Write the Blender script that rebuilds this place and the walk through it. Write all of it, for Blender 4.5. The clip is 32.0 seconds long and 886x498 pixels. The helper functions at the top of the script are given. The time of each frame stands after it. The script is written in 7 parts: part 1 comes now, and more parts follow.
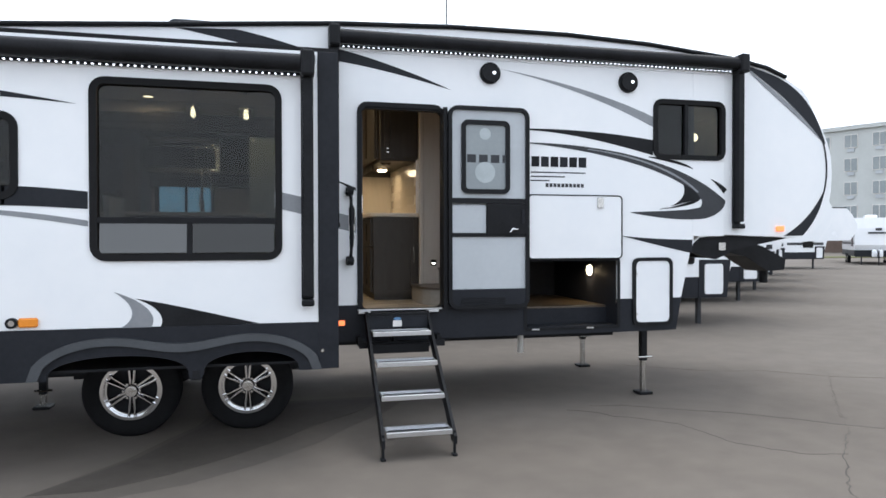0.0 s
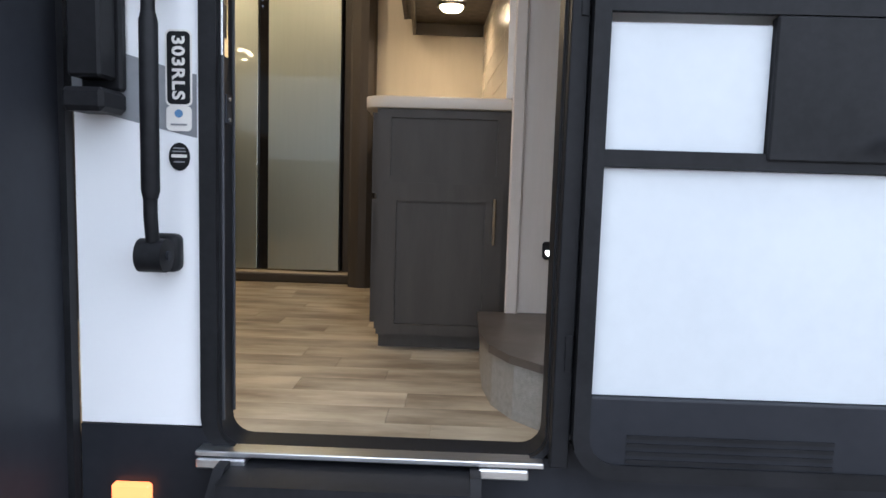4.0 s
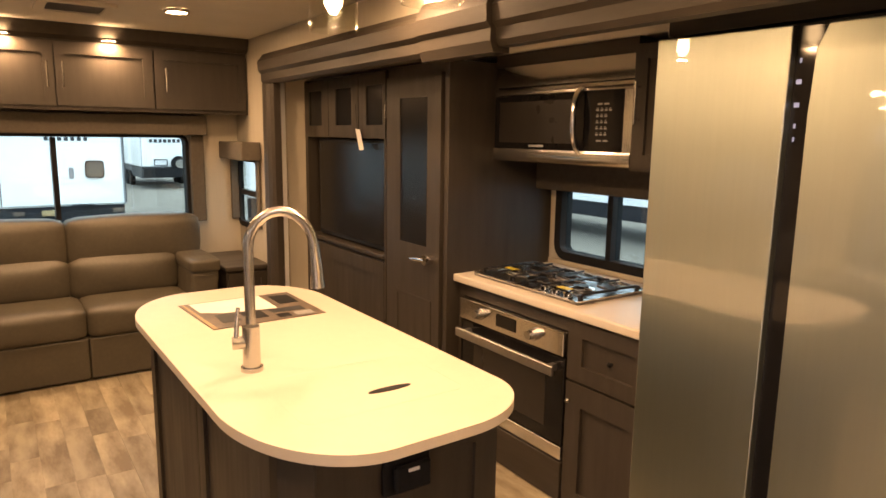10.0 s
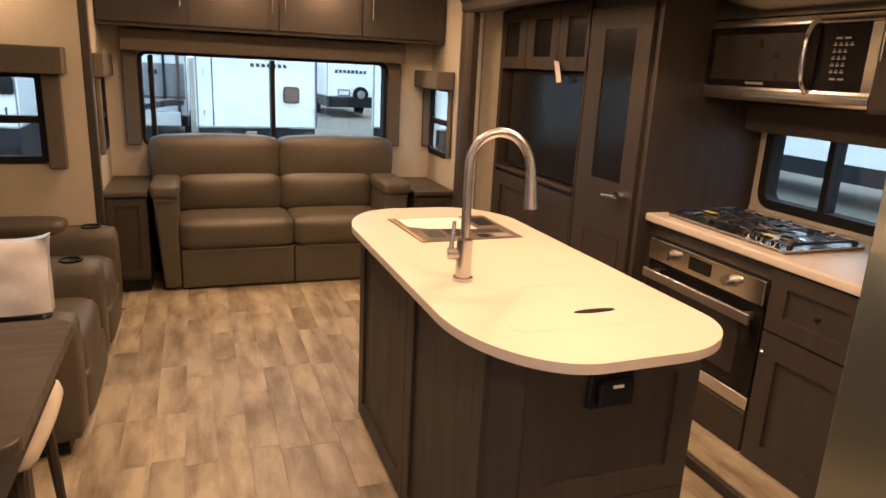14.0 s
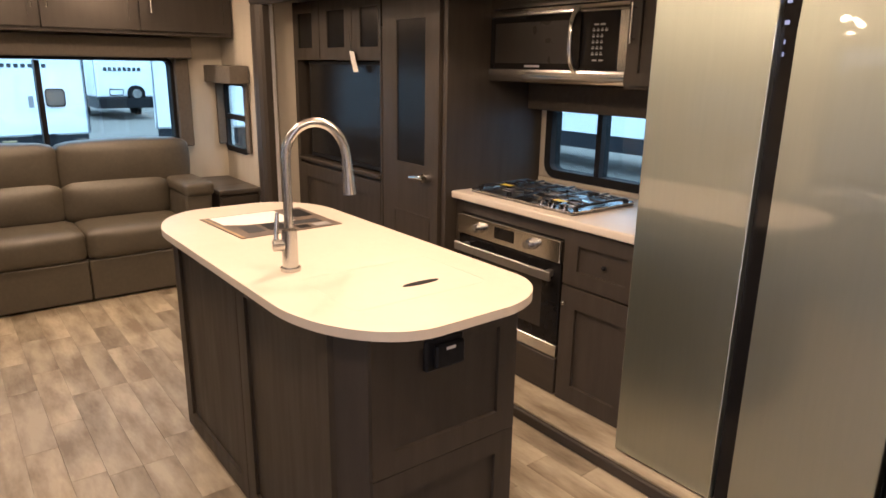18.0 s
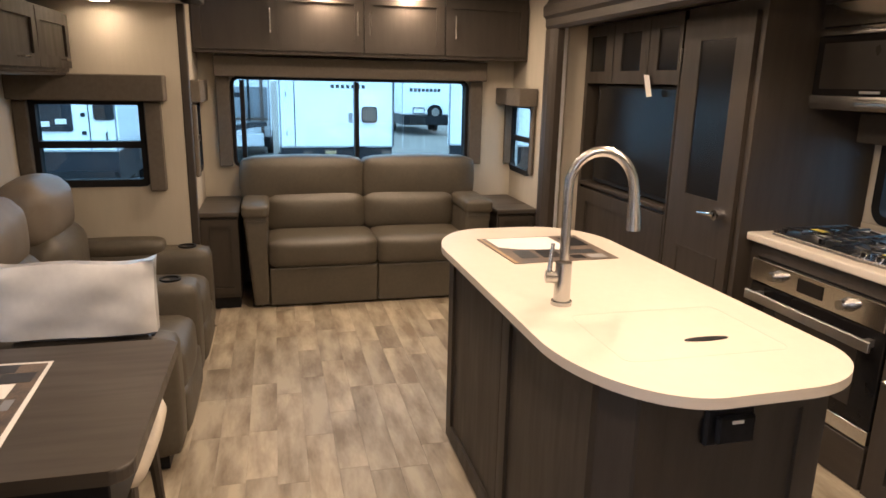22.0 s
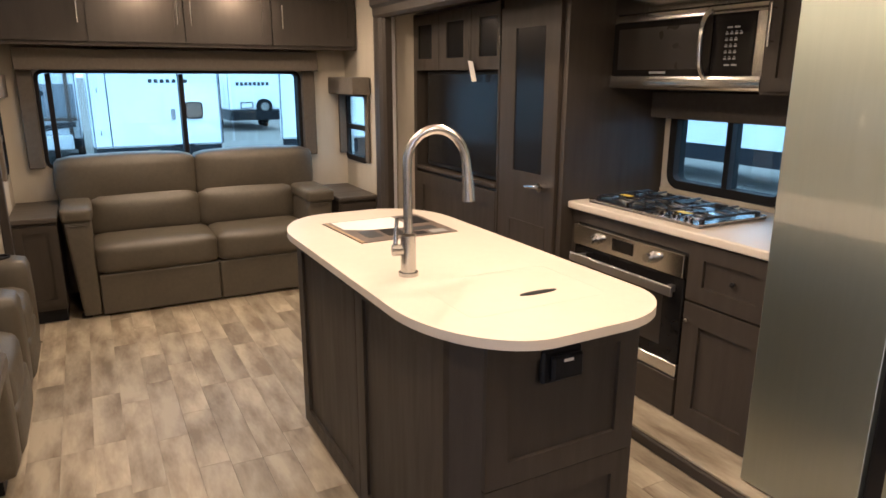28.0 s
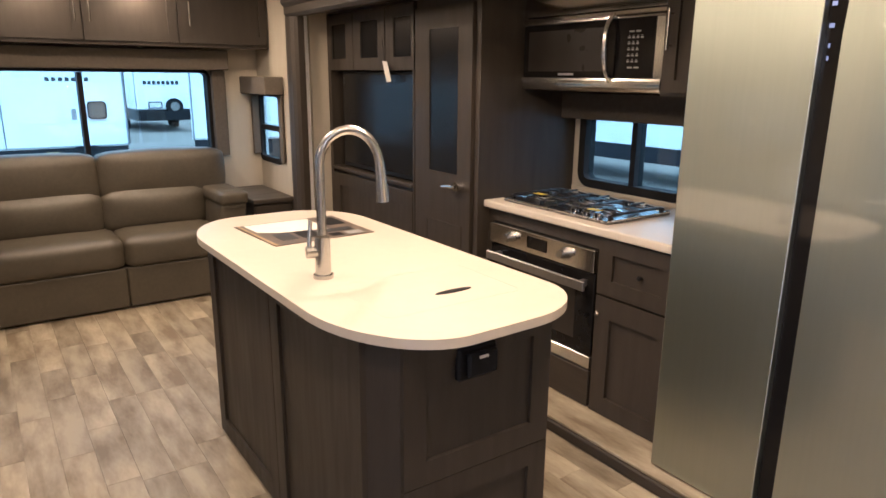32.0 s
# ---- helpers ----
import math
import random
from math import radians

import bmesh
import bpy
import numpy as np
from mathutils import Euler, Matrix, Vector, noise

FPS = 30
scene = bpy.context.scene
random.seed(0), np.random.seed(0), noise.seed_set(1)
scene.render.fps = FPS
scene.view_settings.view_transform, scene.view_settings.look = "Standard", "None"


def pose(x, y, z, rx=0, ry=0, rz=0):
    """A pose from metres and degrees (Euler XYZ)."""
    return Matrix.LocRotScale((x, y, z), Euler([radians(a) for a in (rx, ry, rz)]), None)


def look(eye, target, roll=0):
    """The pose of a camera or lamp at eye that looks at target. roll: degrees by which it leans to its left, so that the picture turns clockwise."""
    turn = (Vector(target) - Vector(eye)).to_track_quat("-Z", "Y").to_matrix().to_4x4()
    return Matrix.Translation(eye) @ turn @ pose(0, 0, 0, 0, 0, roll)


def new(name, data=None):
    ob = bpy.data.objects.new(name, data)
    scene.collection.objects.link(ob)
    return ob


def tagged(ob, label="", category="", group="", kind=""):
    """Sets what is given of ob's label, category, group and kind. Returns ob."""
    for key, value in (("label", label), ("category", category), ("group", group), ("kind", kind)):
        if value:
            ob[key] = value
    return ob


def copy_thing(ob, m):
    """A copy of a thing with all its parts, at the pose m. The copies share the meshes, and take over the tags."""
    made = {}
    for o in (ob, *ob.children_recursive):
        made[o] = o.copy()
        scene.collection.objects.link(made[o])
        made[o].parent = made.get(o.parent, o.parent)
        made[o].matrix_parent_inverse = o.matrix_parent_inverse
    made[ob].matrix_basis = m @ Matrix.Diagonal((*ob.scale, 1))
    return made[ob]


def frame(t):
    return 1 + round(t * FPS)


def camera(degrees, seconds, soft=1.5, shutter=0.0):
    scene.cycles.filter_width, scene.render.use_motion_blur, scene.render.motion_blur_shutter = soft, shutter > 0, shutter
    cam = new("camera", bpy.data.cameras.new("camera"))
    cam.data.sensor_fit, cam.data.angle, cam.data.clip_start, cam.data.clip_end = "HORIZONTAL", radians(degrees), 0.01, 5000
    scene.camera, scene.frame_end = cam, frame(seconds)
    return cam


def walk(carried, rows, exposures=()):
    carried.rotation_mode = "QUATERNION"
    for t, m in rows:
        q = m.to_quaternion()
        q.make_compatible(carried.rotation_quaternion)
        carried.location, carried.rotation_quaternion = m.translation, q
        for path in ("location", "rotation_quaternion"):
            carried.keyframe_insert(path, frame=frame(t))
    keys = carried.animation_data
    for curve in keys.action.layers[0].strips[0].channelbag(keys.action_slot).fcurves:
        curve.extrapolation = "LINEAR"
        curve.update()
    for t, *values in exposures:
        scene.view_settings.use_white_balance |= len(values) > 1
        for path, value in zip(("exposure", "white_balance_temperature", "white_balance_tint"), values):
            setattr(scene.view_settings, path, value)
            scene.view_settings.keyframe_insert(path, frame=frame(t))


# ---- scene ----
cam = camera(67.2, 32.0, soft=1.6)
PATH = [
    (0, (-0.986, -6.046, 1.66), (-0.518, -4.101, 1.634), -0.1),
    (0.5, (-0.951, -5.74, 1.657), (-0.465, -3.8, 1.605), 0.7),
    (1, (-0.823, -5.3, 1.646), (-0.246, -3.391, 1.491), 0.9),
    (1.5, (-0.619, -4.742, 1.649), (-0.055, -2.832, 1.473), 0.4),
    (2, (-0.446, -4.147, 1.679), (0.119, -2.238, 1.482), 0.9),
    (2.5, (-0.264, -3.491, 1.641), (0.218, -1.557, 1.474), 0.6),
    (4.5, (0.295, -1.004, 1.671), (0.093, 0.975, 1.46), 1.1),
    (4.7, (0.277, -0.866, 1.757), (0.015, 1.107, 1.558), 0.7),
    (5, (0.249, -0.68, 1.819), (-0.136, 1.271, 1.61), 1.0),
    (5.2, (0.199, -0.586, 1.853), (-0.212, 1.361, 1.653), 0.8),
    (5.5, (0.205, -0.498, 1.989), (-0.257, 1.435, 1.761), 0.9),
    (5.7, (0.232, -0.444, 1.993), (-0.235, 1.489, 1.780), 0.6),
    (6, (0.28, -0.319, 2.044), (-0.249, 1.597, 1.822), -0.5),
    (6.2, (0.309, -0.245, 2.121), (-0.291, 1.652, 1.915), -0.5),
    (6.5, (0.314, -0.183, 2.234), (-0.428, 1.661, 2.013), -1.2),
    (7, (0.271, -0.079, 2.239), (-0.597, 1.708, 2.004), -1.1),
    (7.5, (0.161, 0.119, 2.341), (-0.796, 1.857, 2.091), -0.5),
    (8, (0.126, 0.152, 2.472), (-0.896, 1.846, 2.174), -1.2),
    (8.5, (0.097, 0.233, 2.466), (-0.991, 1.879, 2.14), -1.3),
    (9, (0.066, 0.446, 2.47), (-1.146, 2.003, 2.142), -0.8),
    (9.5, (0.032, 0.686, 2.546), (-1.462, 1.977, 2.227), -0.1),
    (10, (0.036, 0.705, 2.629), (-1.593, 1.815, 2.293), 0.8),
    (10.5, (0.073, 0.632, 2.624), (-1.6, 1.661, 2.249), 1.0),
    (11, (0.122, 0.591, 2.618), (-1.51, 1.65, 2.153), 1.6),
    (11.5, (0.122, 0.554, 2.595), (-1.537, 1.548, 2.084), 1.5),
    (12, (0.13, 0.592, 2.582), (-1.595, 1.455, 2.051), 1.1),
    (12.5, (0.104, 0.604, 2.56), (-1.669, 1.354, 2.018), 1.2),
    (13, (0.038, 0.599, 2.559), (-1.78, 1.228, 2.012), 1.1),
    (13.5, (0.007, 0.584, 2.565), (-1.862, 1.042, 2.021), 1.2),
    (14, (0.039, 0.533, 2.586), (-1.769, 1.21, 2.063), 2.8),
    (14.5, (0.069, 0.52, 2.562), (-1.535, 1.598, 2.047), 2.5),
    (15, (0.056, 0.496, 2.562), (-1.552, 1.564, 2.04), 1.7),
    (15.5, (0.082, 0.488, 2.565), (-1.511, 1.571, 2.028), 1.1),
    (17.5, (0.094, 0.456, 2.587), (-1.427, 1.636, 2.043), 0.9),
    (18, (0.096, 0.444, 2.584), (-1.434, 1.618, 2.053), 0.9),
    (18.5, (0.086, 0.437, 2.577), (-1.463, 1.588, 2.053), 0.9),
    (19, (0.093, 0.429, 2.586), (-1.48, 1.549, 2.064), 0.6),
    (19.5, (0.074, 0.423, 2.585), (-1.518, 1.515, 2.064), 0.8),
    (20, (0.061, 0.421, 2.591), (-1.567, 1.464, 2.076), 0.7),
    (20.5, (0.036, 0.419, 2.583), (-1.65, 1.365, 2.072), 0.7),
    (21, (0.007, 0.435, 2.606), (-1.783, 1.172, 2.104), 1.0),
    (21.5, (-0.02, 0.461, 2.607), (-1.882, 1.004, 2.119), 1.3),
    (22, (-0.028, 0.476, 2.593), (-1.91, 0.948, 2.108), 1.2),
    (22.5, (-0.026, 0.476, 2.594), (-1.916, 0.918, 2.111), 0.8),
    (23, (-0.022, 0.479, 2.576), (-1.893, 0.983, 2.08), 0.8),
    (23.5, (-0.003, 0.477, 2.596), (-1.839, 1.093, 2.097), 1.2),
    (24, (0.007, 0.47, 2.601), (-1.796, 1.185, 2.113), 1.2),
    (24.5, (0.021, 0.475, 2.593), (-1.769, 1.23, 2.116), 1.0),
    (25, (0.03, 0.474, 2.588), (-1.753, 1.242, 2.107), 0.5),
    (25.5, (0.037, 0.467, 2.586), (-1.741, 1.243, 2.099), 0.2),
    (27.5, (0.05, 0.433, 2.575), (-1.672, 1.323, 2.083), 0.7),
    (28, (0.066, 0.429, 2.569), (-1.645, 1.335, 2.067), 0.1),
    (28.5, (0.073, 0.431, 2.568), (-1.604, 1.394, 2.059), -0.3),
    (29, (0.087, 0.44, 2.564), (-1.501, 1.54, 2.047), -0.6),
    (29.5, (0.08, 0.437, 2.567), (-1.492, 1.562, 2.054), -0.9),
    (30, (0.086, 0.44, 2.572), (-1.477, 1.578, 2.06), -0.6),
    (30.5, (0.09, 0.446, 2.569), (-1.471, 1.59, 2.066), -0.4),
    (31, (0.079, 0.447, 2.578), (-1.487, 1.585, 2.077), 0.0),
    (31.5, (0.081, 0.447, 2.584), (-1.505, 1.559, 2.087), 0.5),
    (32, (0.08, 0.447, 2.57), (-1.51, 1.551, 2.07), 0.5),
]
EXPOSURES = [(0.0, -0.38, 6000, 8), (1.0, -0.32, 6000, 8), (2.0, -0.15, 5950, 8), (2.5, -0.05, 5950, 8), (4.5, 0.72, 5700, 10), (4.8, 0.9, 5750, 10), (5.1, 1.2, 5950, 14), (5.5, 1.4, 6250, 17), (6.2, 1.43, 6850, 22), (7.0, 1.07, 7200, 17), (8.0, 1.23, 8100, 24), (9.0, 1.34, 8400, 26), (13.0, 1.1, 7550, 32), (14.0, 1.09, 7300, 32), (15.5, 1.21, 6400, 24), (18.0, 1.28, 5950, 23), (20.0, 1.26, 5750, 17), (22.0, 1.21, 5650, 18), (23.0, 1.17, 5700, 20), (25.0, 1.21, 5650, 19), (29.0, 1.24, 5500, 18), (32.0, 1.28, 5500, 19)]
walk(cam, [(t, look(eye, target, roll)) for t, eye, target, roll in PATH], EXPOSURES)

# ---- light ----
world = bpy.data.worlds.new("sky")
world.use_nodes = True
scene.world = world
wn = world.node_tree.nodes
wn.clear()
sky = wn.new("ShaderNodeTexSky")
sky.sky_type, sky.sun_disc = "NISHITA", False
sky.sun_elevation, sky.sun_rotation = radians(68), radians(59)
sky.dust_density, sky.air_density = 6.0, 1.0
soften = wn.new("ShaderNodeMixRGB")
soften.inputs[0].default_value = 0.75
soften.inputs[2].default_value = (17.0, 17.4, 18.1, 1)
back = wn.new("ShaderNodeBackground")
back.inputs[1].default_value = 0.15
wout = wn.new("ShaderNodeOutputWorld")
wl = world.node_tree.links
wl.new(sky.outputs[0], soften.inputs[1])
wl.new(soften.outputs[0], back.inputs[0])
wl.new(back.outputs[0], wout.inputs[0])

sun = new("sun", bpy.data.lights.new("sun", "SUN"))
sun.data.energy, sun.data.angle, sun.data.color = 1.5, radians(30), (1.0, 0.96, 0.9)
sun.matrix_world = look((0, 0, 30), (-10, -6, 0))

WARM = (1.0, 0.71, 0.411)


def lamp_disk(name, x, y, z, size, watts, colour=WARM):
    d = bpy.data.lights.new(name, "AREA")
    d.shape, d.size, d.energy, d.color = "DISK", size, watts * 0.71, colour
    ob = new(name, d)
    ob.matrix_world = pose(x, y, z)
    return ob


# ---- materials ----
def material(name, c1, c2=None, rough=0.5, metal=0.0, scale=8.0, stretch=(1, 1, 1), bump=0.0, bscale=60.0, bstretch=None,
             vary=0.0, emit=None, strength=0.0, coat=0.0, rough2=None, fine=0.35, spec=0.5, span=0.14):
    """A principled surface with colour that wanders at two scales, fine relief and, per object, a slight shift."""
    m = bpy.data.materials.new(name)
    m.use_nodes = True
    n, l = m.node_tree.nodes, m.node_tree.links
    p = n["Principled BSDF"]
    c2 = c2 or tuple(v * 0.85 for v in c1)
    tc = n.new("ShaderNodeTexCoord")
    mp = n.new("ShaderNodeMapping")
    mp.inputs["Scale"].default_value = stretch
    l.new(tc.outputs["Object"], mp.inputs[0])
    info = n.new("ShaderNodeObjectInfo")
    if vary:
        mul = n.new("ShaderNodeMath")
        mul.operation, mul.inputs[1].default_value = "MULTIPLY", 37.0
        l.new(info.outputs["Random"], mul.inputs[0])
        l.new(mul.outputs[0], mp.inputs["Location"])
    a, b = n.new("ShaderNodeTexNoise"), n.new("ShaderNodeTexNoise")
    a.inputs["Scale"].default_value, a.inputs["Detail"].default_value = scale, 5
    b.inputs["Scale"].default_value, b.inputs["Detail"].default_value = scale * 9, 4
    l.new(mp.outputs[0], a.inputs[0])
    l.new(mp.outputs[0], b.inputs[0])
    mixf = n.new("ShaderNodeMix")
    mixf.inputs[0].default_value = fine
    l.new(a.outputs[0], mixf.inputs[2])
    l.new(b.outputs[0], mixf.inputs[3])
    ramp = n.new("ShaderNodeMapRange")
    ramp.inputs[1].default_value, ramp.inputs[2].default_value = 0.5 - span, 0.5 + span
    l.new(mixf.outputs[0], ramp.inputs[0])
    mix = n.new("ShaderNodeMixRGB")
    mix.inputs[1].default_value, mix.inputs[2].default_value = (*c1, 1), (*c2, 1)
    l.new(ramp.outputs[0], mix.inputs[0])
    colour = mix.outputs[0]
    if vary:
        hsv = n.new("ShaderNodeHueSaturation")
        mr = n.new("ShaderNodeMapRange")
        mr.inputs[3].default_value, mr.inputs[4].default_value = 1 - vary, 1 + vary
        l.new(info.outputs["Random"], mr.inputs[0])
        l.new(mr.outputs[0], hsv.inputs["Value"])
        l.new(colour, hsv.inputs["Color"])
        colour = hsv.outputs[0]
    l.new(colour, p.inputs["Base Color"])
    p.inputs["Metallic"].default_value = metal
    p.inputs["Specular IOR Level"].default_value = spec
    if rough2 is None:
        rough2 = min(1.0, rough * 1.25)
    rr_ = n.new("ShaderNodeMapRange")
    rr_.inputs[1].default_value, rr_.inputs[2].default_value = 0.3, 0.7
    rr_.inputs[3].default_value, rr_.inputs[4].default_value = rough, rough2
    l.new(a.outputs[0], rr_.inputs[0])
    l.new(rr_.outputs[0], p.inputs["Roughness"])
    if coat:
        p.inputs["Coat Weight"].default_value = coat
        p.inputs["Coat Roughness"].default_value = 0.05
    if bump:
        mb = n.new("ShaderNodeMapping")
        mb.inputs["Scale"].default_value = bstretch or stretch
        l.new(tc.outputs["Object"], mb.inputs[0])
        t = n.new("ShaderNodeTexNoise")
        t.inputs["Scale"].default_value, t.inputs["Detail"].default_value = bscale, 3
        l.new(mb.outputs[0], t.inputs[0])
        bp = n.new("ShaderNodeBump")
        bp.inputs["Strength"].default_value, bp.inputs["Distance"].default_value = bump, 0.004
        l.new(t.outputs[0], bp.inputs["Height"])
        l.new(bp.outputs[0], p.inputs["Normal"])
    if emit:
        p.inputs["Emission Color"].default_value = (*emit, 1)
        p.inputs["Emission Strength"].default_value = strength
    return m


def glass(name, tint=(0.8, 0.85, 0.9), rough=0.0, ior=1.5):
    """A thin tinted pane: part mirror, part see-through."""
    m = bpy.data.materials.new(name)
    m.use_nodes = True
    n, l = m.node_tree.nodes, m.node_tree.links
    n.clear()
    out, mix, fr = n.new("ShaderNodeOutputMaterial"), n.new("ShaderNodeMixShader"), n.new("ShaderNodeLayerWeight")
    tr, gl = n.new("ShaderNodeBsdfTransparent"), n.new("ShaderNodeBsdfGlossy")
    tr.inputs[0].default_value, gl.inputs[0].default_value = (*tint, 1), (1, 1, 1, 1)
    gl.inputs["Roughness"].default_value = rough
    f0 = ((ior - 1) / (ior + 1)) ** 2
    fr.inputs[0].default_value = 0.5
    fifth, lift = n.new("ShaderNodeMath"), n.new("ShaderNodeMath")
    fifth.operation, fifth.inputs[1].default_value = "POWER", 5.0
    lift.operation, lift.inputs[1].default_value, lift.inputs[2].default_value = "MULTIPLY_ADD", 1 - f0, f0
    l.new(fr.outputs["Facing"], fifth.inputs[0])
    l.new(fifth.outputs[0], lift.inputs[0])
    l.new(lift.outputs[0], mix.inputs[0])
    l.new(tr.outputs[0], mix.inputs[1])
    l.new(gl.outputs[0], mix.inputs[2])
    l.new(mix.outputs[0], out.inputs[0])
    return m


WHITE = material("white_fibreglass", (0.86, 0.87, 0.89), (0.81, 0.83, 0.86), 0.22, scale=1.2, coat=0.3, fine=0.2)
BLACK = material("black_trim_plastic", (0.009, 0.0095, 0.011), (0.016, 0.0165, 0.019), 0.42, scale=6, spec=0.14)
CHAR = material("charcoal_paint", (0.015, 0.0165, 0.021), (0.022, 0.024, 0.030), 0.4, scale=3, spec=0.16)
GREY_VINYL = material("grey_decal", (0.25, 0.26, 0.28), (0.2, 0.21, 0.23), 0.3, scale=4)
DARK_GREY_VINYL = material("dark_grey_decal", (0.045, 0.048, 0.055), (0.034, 0.036, 0.041), 0.35, scale=4, spec=0.25)
LIGHT_PANEL = material("light_grey_door_skin", (0.50, 0.53, 0.56), (0.46, 0.49, 0.52), 0.4, scale=3)
ALU = material("aluminium_tread", (0.72, 0.73, 0.75), (0.6, 0.61, 0.63), 0.3, metal=1.0, scale=20, stretch=(1, 8, 8))
STEEL = material("brushed_steel", (0.78, 0.77, 0.75), (0.72, 0.71, 0.69), 0.15, metal=1.0, scale=14, stretch=(1, 1, 30), rough2=0.2)
FRIDGE = material("brushed_fridge_steel", (0.412, 0.453, 0.408), (0.402, 0.443, 0.398), 0.40, metal=1.0, scale=6, stretch=(10, 10, 0.6), rough2=0.42, coat=1.0, fine=0.1)
FRIDGE.node_tree.nodes["Principled BSDF"].inputs["Coat IOR"].default_value = 1.9
FRIDGE.node_tree.nodes["Principled BSDF"].inputs["Coat Roughness"].default_value = 0.02
CHROME = material("polished_metal", (0.80, 0.80, 0.81), (0.70, 0.70, 0.71), 0.07, metal=1.0, scale=5)
NICKEL = material("brushed_nickel", (0.60, 0.585, 0.56), (0.5, 0.49, 0.47), 0.22, metal=1.0, scale=30, stretch=(30, 30, 1))
RUBBER = material("tyre_rubber", (0.008, 0.008, 0.009), (0.014, 0.014, 0.015), 0.8, scale=14, bump=0.3, spec=0.15)
WOOD = material("dark_stained_cabinet", (0.0425, 0.0347, 0.0273), (0.0345, 0.0281, 0.0220), 0.45, scale=4, stretch=(6, 6, 0.7), bump=0.03, bscale=40, vary=0.05, spec=0.38)
WOODX = material("dark_stained_trim", (0.0425, 0.0347, 0.0273), (0.0345, 0.0281, 0.0220), 0.45, scale=4, stretch=(0.7, 6, 6), bump=0.03, bscale=40, vary=0.05, spec=0.38)
TABLE = material("dark_table_laminate", (0.060, 0.050, 0.041), (0.046, 0.038, 0.031), 0.36, scale=4, stretch=(8, 0.8, 8), vary=0.04, fine=0.15)
COUNTER = material("white_solid_counter", (0.565, 0.512, 0.442), (0.54, 0.487, 0.418), 0.42, scale=3, fine=0.4, rough2=0.5, coat=0.1)
COUNTER.node_tree.nodes["Principled BSDF"].inputs["Coat Roughness"].default_value = 0.16
PAPER_WALL = material("linen_wallpaper", (0.478, 0.435, 0.355), (0.46, 0.418, 0.34), 0.75, scale=30, stretch=(1, 1, 0.15), bump=0.1, bscale=220)
GREY_WALL = material("grey_linen_wallpaper", (0.56, 0.505, 0.45), (0.525, 0.47, 0.415), 0.75, scale=40, stretch=(1, 1, 0.1), bump=0.12, bscale=260)
CEIL = material("ceiling_panel", (0.66, 0.62, 0.55), (0.62, 0.58, 0.51), 0.8, scale=3, bump=0.05, bscale=150)
LEATHER = material("grey_brown_leather", (0.083, 0.071, 0.051), (0.067, 0.057, 0.041), 0.42, scale=5, bump=0.35, bscale=170, fine=0.5)
LEATHER_LIGHT = material("tan_headrest_leather", (0.155, 0.130, 0.100), (0.13, 0.108, 0.084), 0.45, scale=5, bump=0.35, bscale=170)
FABRIC = material("valance_fabric", (0.125, 0.107, 0.087), (0.10, 0.086, 0.07), 0.9, scale=50, bump=0.3, bscale=400, fine=0.6)
FLANGE = material("painted_door_flange", (0.026, 0.028, 0.034), (0.034, 0.036, 0.043), 0.4, scale=8, bump=0.02)
SOFT_STEEL = material("satin_steel", (0.70, 0.69, 0.665), (0.64, 0.63, 0.61), 0.13, metal=1.0, scale=14, stretch=(30, 1, 1), rough2=0.17)
DULL_STEEL = material("dull_satin_steel", (0.42, 0.41, 0.40), (0.36, 0.355, 0.345), 0.34, metal=1.0, scale=14, stretch=(30, 1, 1), rough2=0.4)
HOB_STEEL = material("dull_hob_steel", (0.30, 0.30, 0.31), (0.22, 0.22, 0.23), 0.25, metal=1.0, scale=5)
FRAME_BLACK = material("matt_black_frame", (0.012, 0.012, 0.013), (0.018, 0.018, 0.019), 0.75, scale=20, bump=0.05, spec=0.15)
PLANK = material("vinyl_plank", (0.43, 0.375, 0.282), (0.172, 0.136, 0.092), 0.40, scale=2.6, stretch=(1.05, 3.7, 3.7), bump=0.05, bscale=60, vary=0.17, fine=0.12, span=0.14)
GAP = material("plank_joint", (0.33, 0.28, 0.215), None, 0.7)
TILE = material("glossy_backsplash_tile", (0.50, 0.45, 0.375), (0.46, 0.415, 0.345), 0.16, scale=6, vary=0.03)
GROUT = material("pale_grout", (0.62, 0.57, 0.49), None, 0.7)
BLACK_GLASS = material("black_glass", (0.008, 0.008, 0.009), (0.011, 0.010, 0.010), 0.05, scale=3, rough2=0.08, spec=0.22)
SCREEN = material("satin_black_screen", (0.006, 0.006, 0.007), (0.009, 0.009, 0.010), 0.22, scale=3, spec=0.3)
HOTEL_GLASS = material("sky_lit_window_glass", (0.24, 0.27, 0.28), (0.30, 0.33, 0.34), 0.12, scale=0.5)
CAST = material("cast_iron", (0.010, 0.010, 0.011), (0.02, 0.02, 0.022), 0.4, scale=30, bump=0.2)
PLASTIC_WRAP = material("clear_wrap_on_white_cloth", (0.74, 0.75, 0.77), (0.64, 0.65, 0.68), 0.22, scale=5, bump=0.2, bscale=9, coat=0.4)
CREAM = material("cream_upholstery", (0.55, 0.49, 0.40), (0.5, 0.44, 0.36), 0.6, scale=9, bump=0.2, bscale=120)
CARPET = material("grey_carpet", (0.30, 0.28, 0.255), (0.2, 0.19, 0.17), 0.95, scale=70, bump=0.9, bscale=260, fine=0.6)
VINYL_TREAD = material("brown_vinyl_tread", (0.085, 0.070, 0.060), (0.065, 0.054, 0.046), 0.32, scale=5)
